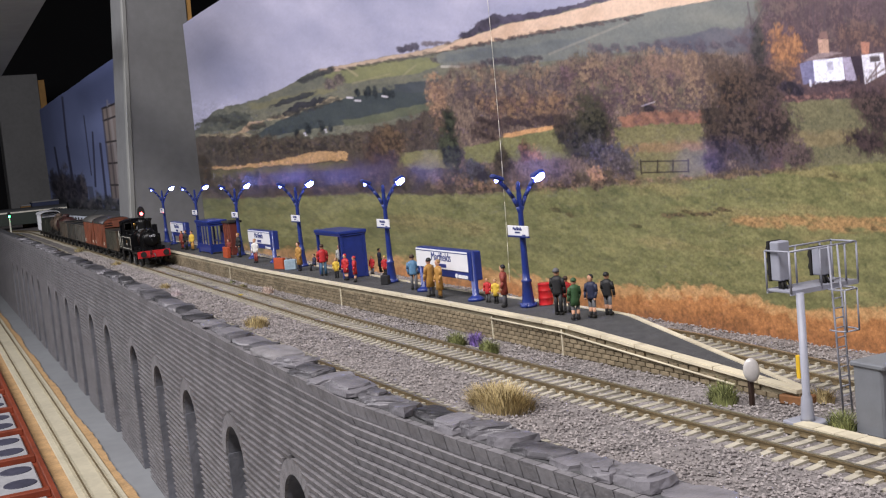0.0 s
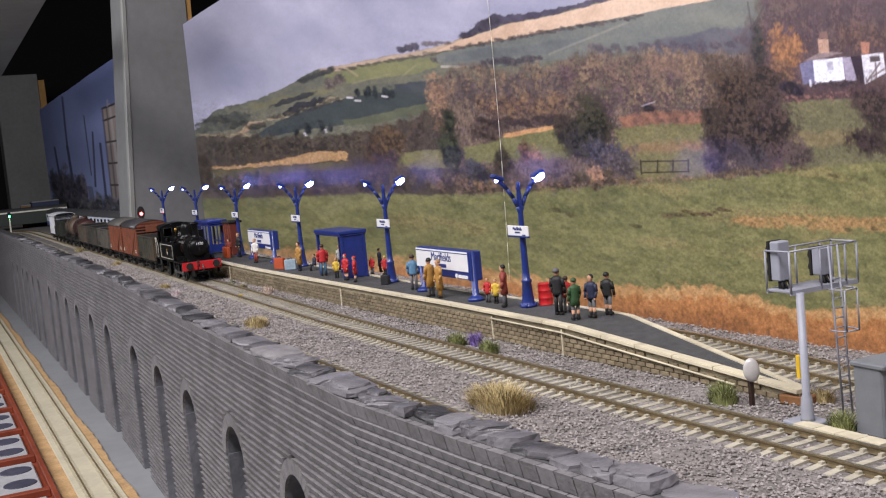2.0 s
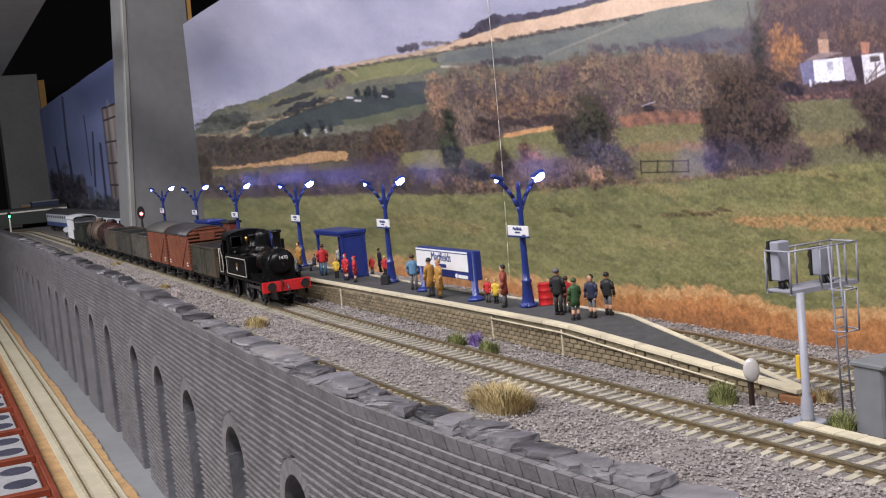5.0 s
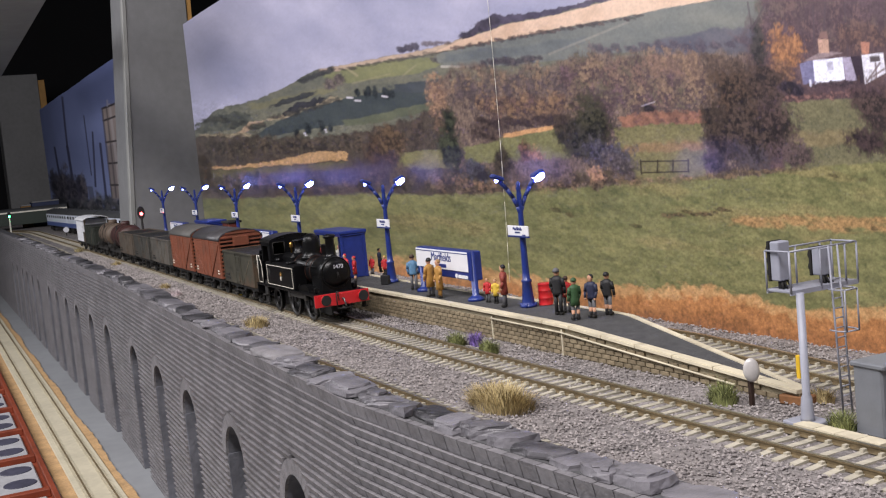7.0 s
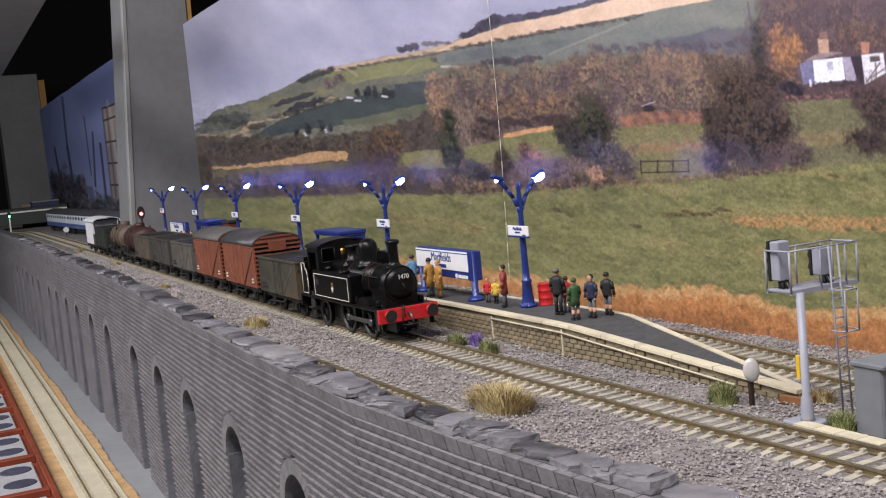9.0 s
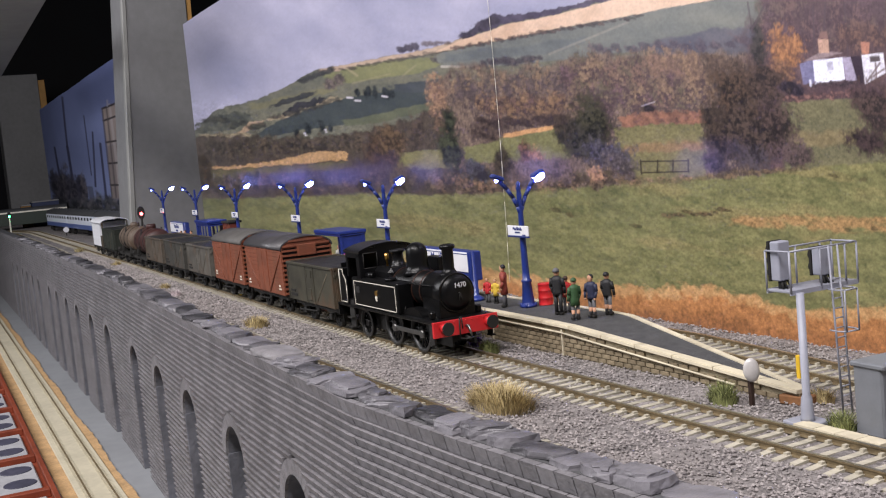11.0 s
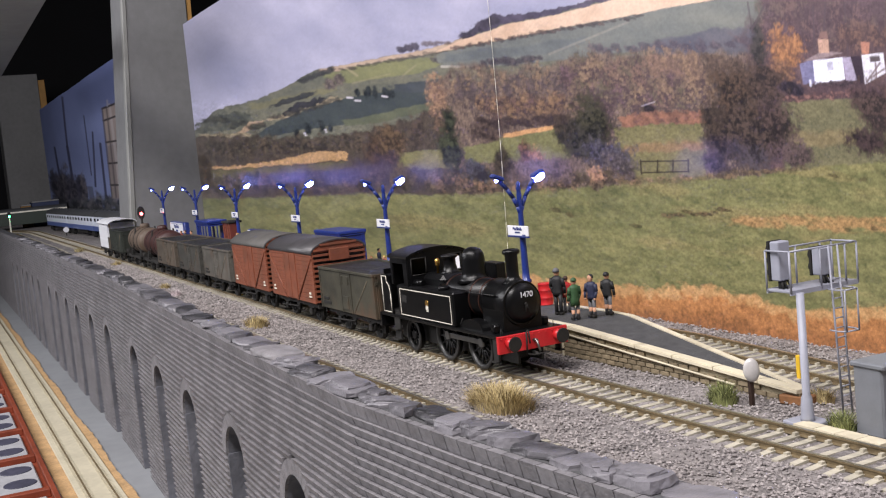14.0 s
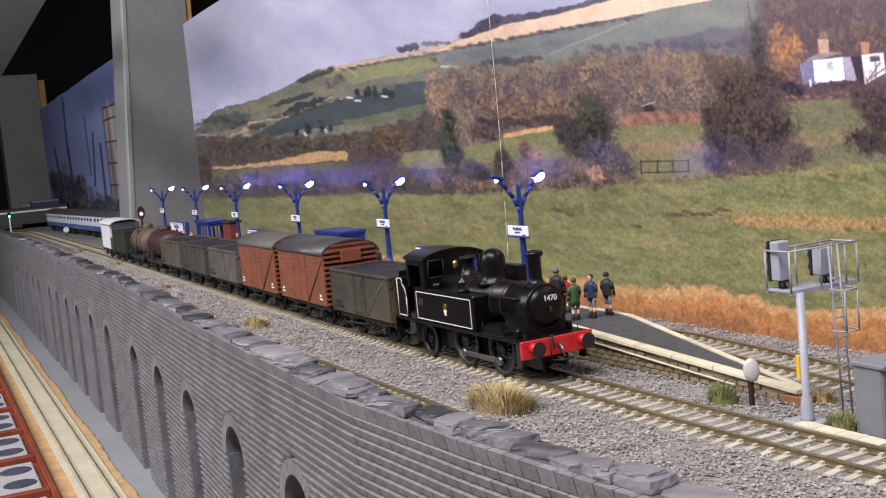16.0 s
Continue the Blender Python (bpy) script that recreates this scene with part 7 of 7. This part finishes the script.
# ---- lineside ----
def build_signal():
    x, y = 114.8, 22.0
    t = thing("signal_gantry", x, y, -2.0, "grey colour-light signal post with caged platform and ladder", "railway signal")
    bm = nb()
    box(bm, -6, -5, 0, 5, 5, 1.2, 0.3)
    part("base_plate", bm, SIG_GREY, t)
    bm = nb()
    lathe(bm, [(2.3, 1.2), (2.1, 2.2), (1.7, 8.5), (1.25, 9.3), (1.25, 41.4)], Matrix(), 18)
    part("post", bm, SIG_GREY, t)
    # deck: reaches from the near track side towards the far one
    D0, D1, x0, x1, z = -2.5, 25.5, -11.5, -0.9, 41.3
    bm = nb()
    box(bm, x0, D0, z, x1, D1, z + 0.8, 0.15)
    box(bm, x0 - 0.2, D0 - 0.2, z - 0.6, x0 + 0.5, D1, z + 0.9)
    box(bm, x1 - 0.5, D0 - 0.2, z - 0.6, x1 + 0.2, D1, z + 0.9)
    deck = part("deck", bm, SIG_GREY, t)
    for px in (x0, x1):
        for py in (D0, D0 + 12.5, D1 - 5, D1):
            bm = nb()
            rod(bm, (px, py, z), (px, py, z + 13), 0.34, 6)
            part("rail_post", bm, SIG_GREY, deck)
        bm = nb()
        rod(bm, (px, D0, z + 13), (px, D1, z + 13), 0.34, 6)
        part("hand_rail", bm, SIG_GREY, deck)
    for py in (D0, D1):
        bm = nb()
        rod(bm, (x0, py, z + 13), (x1, py, z + 13), 0.34, 6)
        part("hand_rail", bm, SIG_GREY, deck)
    for py, hx, hh in ((D0 + 3.2, -8.0, 12.4), (D0 + 18.0, -5.5, 8.8)):
        bm = nb()
        box(bm, hx - 2.2, py - 2.5, z + 3.4, hx + 1.6, py + 2.5, z + 3.4 + hh, 0.35)
        head = part("signal_head", bm, SIG_GREY, t, "pale grey signal housing")
        bm = nb()
        box(bm, hx - 3.2, py - 2.9, z + 3.2, hx - 2.2, py + 2.9, z + 3.6 + hh, 0.2)
        part("back_board", bm, BLACK_MATT, head, "black face board")
        n = 3 if hh > 10 else 2
        for k in range(n):
            bm = nb()
            rod(bm, (hx - 3, py, z + 5.8 + k * 3.8), (hx - 5, py, z + 5.8 + k * 3.8), 1.5, 12)
            part("lens_hood", bm, BLACK_MATT, head)
        bm = nb()
        lathe(bm, [(1.3, z + 0.8), (1.3, z + 3.6)], Matrix.Translation((hx, py, 0)), 10)
        for k in range(3):
            rod(bm, (hx + 0.8, py - 1.2 + k * 1.2, z + 3.5), (hx + 2.2, py - 1.6 + k * 1.6, z + 0.9), 0.35, 6)
        part("cable_loop", bm, BLACK_MATT, head)
    # ladder with safety hoops behind the deck
    lx, ly = -0.4, 15.0
    lad = nb()
    for d in (-1.9, 1.9):
        rod(lad, (lx + 2.2, ly + d, 0.5), (lx, ly + d, z + 13), 0.34, 6)
    lad_ob = part("ladder", lad, SIG_GREY, t)
    for k in range(14):
        bm = nb()
        zz = 3.5 + k * 3.1
        xx = lx + 2.2 * (1 - zz / 54)
        rod(bm, (xx, ly - 1.9, zz), (xx, ly + 1.9, zz), 0.25, 5)
        part("rung", bm, SIG_GREY, lad_ob)
    for zz in (z - 13.5, z - 0.5):
        bm = nb()
        pts = [(lx, ly - 3.2), (lx + 3.4, ly - 3.8), (lx + 6.4, ly - 2.6), (lx + 6.4, ly + 2.6), (lx + 3.4, ly + 3.8), (lx, ly + 3.2)]
        for a, b in zip(pts, pts[1:]):
            rod(bm, (*a, zz), (*b, zz), 0.3, 5)
        part("safety_hoop", bm, SIG_GREY, lad_ob)
    for q in ((lx + 6.4, ly - 2.6), (lx + 6.4, ly + 2.6)):
        bm = nb()
        rod(bm, (*q, z - 13.5), (*q, z - 0.5), 0.3, 5)
        part("hoop_strap", bm, SIG_GREY, lad_ob)


def build_cabinet():
    x, y = 131.6, 25.6
    t = thing("relay_cabinet", x, y, -2.2, "grey lineside relay cabinet with framed door", "cabinet", rz=0)
    bm = nb()
    box(bm, 0, -1.0, 0, 11, 26, 21.0, 0.6)
    grey = mat("cabinet_grey", (0.17, 0.18, 0.20), 0.5, var=0.15, scale=200, bump=0.1)
    part("cabinet_body", bm, grey, t)
    bm = nb()
    box(bm, -0.6, -1.6, 20.6, 12.2, 26.6, 22.2, 0.4)
    part("cabinet_top", bm, grey, t)
    bm = nb()
    box(bm, 11, 1.4, 1.6, 11.7, 23.6, 19.4, 0.3)
    door = part("cabinet_door", bm, grey, t)
    bm = nb()
    rod(bm, (11.9, 4, 2), (11.9, 4, 19), 0.35, 6)
    part("door_strip", bm, WHITE, door)


def build_small_lineside():
    # white disc on a dark post, narrowed to fit the camera's view
    x, y = 84.8, 26.0
    t = thing("track_sign", x, y, -2.2, "white convex disc sign on a dark brown post", "railway sign")
    bm = nb()
    box(bm, -0.75, -0.75, 0, 0.75, 0.75, 9.5, 0.15)
    part("post", bm, mat("dark_brown_post", (0.03, 0.014, 0.01), 0.6, var=0.3), t)
    bm = nb()
    lathe(bm, [(3.9, 0), (4.1, 0.5), (3.8, 0.9), (2.6, 1.3), (0.4, 1.5)], Matrix.Translation((0.6, 0, 12.4)) @ turn("Z", -28) @ turn("Y", 82) @ Matrix.Diagonal((1.0, 0.68, 1, 1)), 24)
    part("disc", bm, mat("mottled_pearl_disc", (0.5, 0.48, 0.47), 0.22, var=0.45, scale=150), t, "pale disc")
    x, y = 67.9, 63.5
    t = thing("marker_post", x, y, -2.5, "small yellow marker post beside the far track", "post")
    bm = nb()
    box(bm, -0.9, -0.9, 0, 0.9, 0.9, 9, 0.2)
    part("post", bm, YELLOW, t)
    # concrete troughing in front of the cabinet
    t = thing("cable_trough", 0, 0, 0, "cream concrete cable trough lid beside the main line", "cable trough")
    a, b = Vector((115.0, 18.3)), Vector((148.4, 19.1))
    for k in range(4):
        p0, p1 = a + (b - a) * (k / 4), a + (b - a) * ((k + 0.97) / 4)
        bm = nb()
        prism(bm, [(p0.x, p0.y - 2.6), (p1.x, p1.y - 2.6), (p1.x, p1.y + 2.6), (p0.x, p0.y + 2.6)], -2.8, -0.6, "z")
        part("trough_lid", bm, EDGING, t)
    # timber block under the ramp end
    x, y = 90.9, 38.8
    bm = nb()
    box(bm, -4, -3, 0, 7, 3, 3.2, 0.4)
    ob = part("wood_block", bm, mat("rusty_wood", (0.20, 0.09, 0.035), 0.8, var=0.4, scale=300, bump=0.4))
    ob.matrix_basis = pose(x * M, y * M, -0.0027, 0, 0, 15)
    tagged(ob, "reddish-brown wood offcut by the platform ramp", "wood block")
    # red signal beside the platform end, green signal by the parapet, white disc
    for px, py, led, hz, label in ((-1015.0, 29.0, LED_RED, 46, "black signal head showing a red light"), (-2117.7, -46.0, LED_GREEN, 33, "signal post showing a green light")):
        t = thing("colour_light_signal", px, py, -2.5, label, "railway signal", "lit signals")
        bm = nb()
        lathe(bm, [(3, 0), (1.6, 2), (1.4, hz)], Matrix(), 10)
        part("post", bm, BLACK_MATT if hz > 40 else LINE, t)
        bm = nb()
        prism(bm, [(4.6 * math.cos(a), hz + 5 + 8 * math.sin(a)) for a in np.linspace(0, 6.1, 18)], -1, 1, "x")
        head = part("signal_head", bm, BLACK_MATT, t)
        bm = nb()
        lathe(bm, [(2.1, 0.9), (1.7, 1.6), (0.5, 2.0)], Matrix.Translation((0, 0, hz + 3.6)) @ turn("Y", 90), 14)
        part("lens", bm, led, head, "glowing lens")
    x, y = -1739.2, 21.3
    t = thing("track_sign", x, y, -2.5, "white round ground disc between the far tracks", "railway sign")
    bm = nb()
    rod(bm, (0, 0, 0), (0, 0, 8), 0.8)
    part("post", bm, BLACK_MATT, t)
    bm = nb()
    lathe(bm, [(5, 0), (5, 0.8)], Matrix.Translation((0.5, 0, 11)) @ turn("Y", 90), 20)
    part("disc", bm, WHITE, t)


def tuft(x, y, w, h, n, rgb, tip, label, seed, name="grass_tuft", z=-2.4):
    """A tuft of many thin blades that lean outwards."""
    rng = random.Random(seed)
    verts, faces = [], []
    for _ in range(n):
        a, r = rng.uniform(0, 6.283), math.sqrt(rng.random()) * w * 0.8
        bx, by = r * math.cos(a), r * math.sin(a) * 0.6
        hh = h * rng.uniform(0.45, 1.1) * (1 - 0.45 * r / w)
        la = rng.uniform(0, 6.283)
        lean = rng.uniform(0.1, 0.6) * hh
        tx, ty = bx + lean * math.cos(la) + 0.3 * bx, by + lean * math.sin(la) + 0.3 * by
        px, py = -math.sin(a) * 0.16, math.cos(a) * 0.16
        o = len(verts)
        mx, my = bx + (tx - bx) * 0.35, by + (ty - by) * 0.35
        for vx, vy, vz in ((bx - px, by - py, 0), (bx + px, by + py, 0), (mx + px * .8, my + py * .8, hh * 0.6), (mx - px * .8, my - py * .8, hh * 0.6), (tx, ty, hh)):
            verts.append((vx * M, vy * M, vz * M))
        faces += [(o, o + 1, o + 2, o + 3), (o + 3, o + 2, o + 4)]
    key = "blade_%s_%d" % (name, seed)
    m = mat(key, rgb, 0.8, var=0.35, scale=300, island=1.0, tint=tip)
    ob = new(name, quick(name, verts, faces, m))
    ob.matrix_basis = pose(x * M, y * M, z * M)
    return tagged(ob, label, "grass tuft" if "grass" in name else "flowers", "tufts on the ballast")


def build_plants():
    dry, dtip, green, gtip = (0.34, 0.26, 0.12), (0.52, 0.42, 0.22), (0.12, 0.14, 0.045), (0.26, 0.28, 0.11)
    tuft(20.0, -35.1, 21, 10, 1500, dry, dtip, "large tuft of dry straw-coloured grass on the ballast", 1)
    tuft(-270.9, -43.8, 14, 8, 560, dry, dtip, "tuft of dry straw-coloured grass by the near track", 2)
    tuft(-565.6, -38.9, 9, 6, 260, dry, dtip, "tuft of dry straw-coloured grass by the near track", 3)
    tuft(-884.0, -27.7, 11, 7, 240, dry, dtip, "tuft of dry straw-coloured grass by the near track", 4)
    tuft(-1215.7, -24.7, 14, 8, 240, (0.20, 0.19, 0.08), dtip, "tuft of olive grass by the near track", 5)
    tuft(-107.2, 9.6, 8, 8, 420, green, gtip, "tuft of green grass against the platform face", 6)
    tuft(-75.1, 10.6, 8, 8, 420, green, gtip, "tuft of green grass against the platform face", 7)
    tuft(-97.4, 15.1, 5.5, 8.5, 300, (0.13, 0.08, 0.26), (0.26, 0.17, 0.50), "clump of purple flowers against the platform face", 8, "purple_flowers")
    tuft(75.3, 21.6, 7.5, 9.5, 620, green, gtip, "tuft of fresh green grass at the platform ramp", 9)
    tuft(127.2, 24.0, 6, 8, 420, green, gtip, "tuft of green grass by the relay cabinet", 10)
    tuft(97.1, 45.4, 6, 6, 260, dry, dtip, "tuft of dry grass behind the signal post", 11)
    tuft(128.0, 39.1, 4, 6, 160, dry, gtip, "tuft of dry grass beside the relay cabinet", 12)
    tuft(-485.1, 6.6, 6, 4.5, 220, green, dtip, "low green tuft by the platform face", 13)
    tuft(-530.9, 9.6, 5, 4, 160, (0.10, 0.09, 0.16), gtip, "low mauve flowers by the platform face", 14, "mauve_flowers")
    tuft(-423.5, 8.7, 8, 7, 380, (0.55, 0.40, 0.34), (0.75, 0.62, 0.55), "clump of pale pink flowers by the main line", 15, "pink_flowers")
    tuft(-497.6, -44.4, 9, 6, 380, (0.52, 0.42, 0.43), (0.72, 0.64, 0.66), "clump of pale pink flowers by the near track", 16, "pink_flowers")
    tuft(-439.1, -8.3, 5, 1.5, 200, (0.55, 0.42, 0.06), (0.65, 0.52, 0.1), "yellow flowering moss between the rails", 17, "yellow_flowers", -2.6)


# ---- beyond the platform: stabled coaches and clutter ----
def build_coach(x0, y0, x1, y1):
    L = math.hypot(x1 - x0, y1 - y0)
    t = thing("passenger_coach", (x0 + x1) / 2, (y0 + y1) / 2, -2.0, "stabled passenger coach in blue and pale grey", "coach", "stabled coaches", rz=math.degrees(math.atan2(y1 - y0, x1 - x0)))
    h = L / 2 - 2
    bm = nb()
    box(bm, -h, -16, 12, h, 16, 20, 0.5)
    body = part("lower_body", bm, COACH_BLUE, t, "blue lower body")
    bm = nb()
    box(bm, -h, -15.9, 20, h, 15.9, 36, 0.4)
    part("upper_body", bm, COACH_WHITE, body, "pale grey window band")
    arc = [(16.3 * math.cos(a), 36 + 9 * math.sin(a)) for a in np.linspace(0, 3.14159, 15)]
    bm = nb()
    prism(bm, arc, -h, h, "x")
    roof = part("roof", bm, COACH_ROOF, t)
    for k in range(8):
        bm = nb()
        lathe(bm, [(1.8, 44.5), (1.6, 46.2)], Matrix.Translation((-h + 14 + k * (2 * h - 28) / 7, 0, 0)), 8)
        part("roof_vent", bm, COACH_ROOF, roof)
    for s in (-1, 1):
        for k in range(9):
            bm = nb()
            x = -h + 16 + k * (2 * h - 32) / 8
            box(bm, x - 7, s * 15.95 - 0.3, 28, x + 7, s * 15.95 + 0.3, 33, 0.2)
            part("window", bm, GLASS_DARK, body)
        for k in (-1, 1):
            bm = nb()
            box(bm, k * (h - 30) - 16, s * 9 - 3, 3, k * (h - 30) + 16, s * 9 + 3, 12)
            for q in (-9, 9):
                lathe(bm, [(6.5, -1), (6.5, 1)], Matrix.Translation((k * (h - 30) + q, s * 8.3, 6.6)) @ turn("X", 90), 16)
            part("bogie", bm, BLACK_MATT, t)
    bm = nb()
    box(bm, -h * 0.4, -12, 6, h * 0.4, 12, 12.2)
    part("underframe", bm, BLACK_MATT, t)


def build_far_end():
    pts = [(-1255, 66), (-1520, 56), (-1790, 46), (-2060, 38)]
    for (a, b), (c, d) in zip(pts, pts[1:]):
        build_coach(c, d, a, b)
    t = thing("green_coach", -2330, -12, -2.0, "dark green coach standing across the end of the layout", "coach", rz=78)
    bm = nb()
    box(bm, -110, -16, 10, 110, 16, 40, 0.5)
    body = part("body", bm, COACH_GREEN, t)
    bm = nb()
    box(bm, -110, -16.6, 37.5, 110, -15.8, 40.5)
    part("cantrail", bm, LINE, body, "pale line above the windows")
    arc = [(16.3 * math.cos(a), 40 + 8 * math.sin(a)) for a in np.linspace(0, 3.14159, 13)]
    bm = nb()
    prism(bm, arc, -110, 110, "x")
    part("roof", bm, COACH_ROOF, t)
    bm = nb()
    for x in (-80, 80):
        box(bm, x - 18, -10, 0, x + 18, 10, 10.2)
    part("bogie", bm, BLACK_MATT, t)
    # boxes on the far shelf, card colours darkened for the weak light there
    for px, py, w, h, m, label, z in ((-2395, 12, 22, 14, mat("shaded_orange_card", (0.20, 0.10, 0.02), 0.6), "small orange-yellow box at the far end", 36), (-2400, 55, 60, 22, mat("shaded_blue_card", (0.02, 0.03, 0.08), 0.6), "blue stacked box at the far end", 34)):
        t = thing("storage_box", px, py, -2.0, label, "box", "boxes at the far end")
        bm = nb()
        box(bm, -w / 2, -w / 2, 0, w / 2, w / 2, z + h, 0.5)
        part("carton", bm, m, t)
        bm = nb()
        box(bm, -w / 2 - 0.5, -w / 2 - 0.5, z + h, w / 2 + 0.5, w / 2 + 0.5, z + h + 3, 0.5)
        part("lid", bm, PILLAR, t)


def build_platform_things():
    lamp = build_lamp()
    spots = [(x, 47.0) for x in (-99, -272, -450, -631, -793, -964)]
    lamp.matrix_basis = pose(spots[0][0] * M, spots[0][1] * M, 0.0118)
    for x, y in spots[1:]:
        copy_thing(lamp, pose(x * M, y * M, 0.0118))
    sign = build_running_sign()
    sign.matrix_basis = pose(-0.179, 0.0415, 0.0118)
    for x in (-547, -876):
        copy_thing(sign, pose(x * M, 0.0435, 0.0118))
    sh = build_shelter("open-fronted blue waiting shelter with solid end panel")
    sh.matrix_basis = pose(-0.349, 0.043, 0.0118)
    far = build_shelter("blue waiting shelter with glazed framed sides", True)
    far.matrix_basis = pose(-0.712, 0.041, 0.0118)
    # red kiosk by the far shelter
    t = thing("kiosk", -655, 47, 11.8, "red-brown timber kiosk behind the shelter", "kiosk")
    bm = nb()
    box(bm, -12, -5, 0, 12, 5, 30, 0.4)
    part("wall", bm, mat("kiosk_red", (0.12, 0.022, 0.014), 0.55, var=0.2, scale=200), t)
    bm = nb()
    box(bm, -13.5, -6.5, 30, 13.5, 6.5, 32, 0.4)
    part("roof", bm, BLACK_MATT, t)
    bm = nb()
    for x in (-11, -4, 4, 11):
        box(bm, x - 0.6, -5.5, 0, x + 0.6, -4.8, 30)
    part("post", bm, BAUXITE, t)
    build_figures()
    build_barrel(-97.1, 56.1)
    build_suitcase(-453.0, 29.1, 12, 9, (0.42, 0.07, 0.02), "orange-red suitcase standing on the platform")
    build_suitcase(-623.6, 31.4, 16, 10, (0.42, 0.07, 0.02), "large orange-red trunk on the platform", 0)
    build_suitcase(-437.4, 32.8, 9, 8, (0.30, 0.40, 0.48), "pale blue suitcase leaning on the platform", 60)
    build_suitcase(-265.8, 40.0, 6, 6, (0.012, 0.012, 0.014), "black case beside the lamp post", 30)


# ---- assembly ----
build_setting()
build_backdrops()
build_lower_line()
viaduct, viaduct_stones = build_viaduct()
main_track = track("main_track", line_main, -2600, 330, "main line of bullhead rails on pale concrete sleepers", -900)
near_track = track("near_track", line_near, -2600, 330, "near line of rails on pale concrete sleepers by the parapet", -700)
bay_track = track("bay_track", line_bay, -1090, 330, "far platform line of rails on pale concrete sleepers", -150, swing=False)
platform, platform_bricks = build_platform()
TRAIN, RODS = build_train()
build_platform_things()
build_signal()
build_cabinet()
build_small_lineside()
build_far_end()
build_slates()
build_plants()
build_ballast()
lay_pieces("stone", viaduct_stones, STONE, viaduct, 1.3)
lay_pieces("brick", platform_bricks, BRICK, platform)
motions()
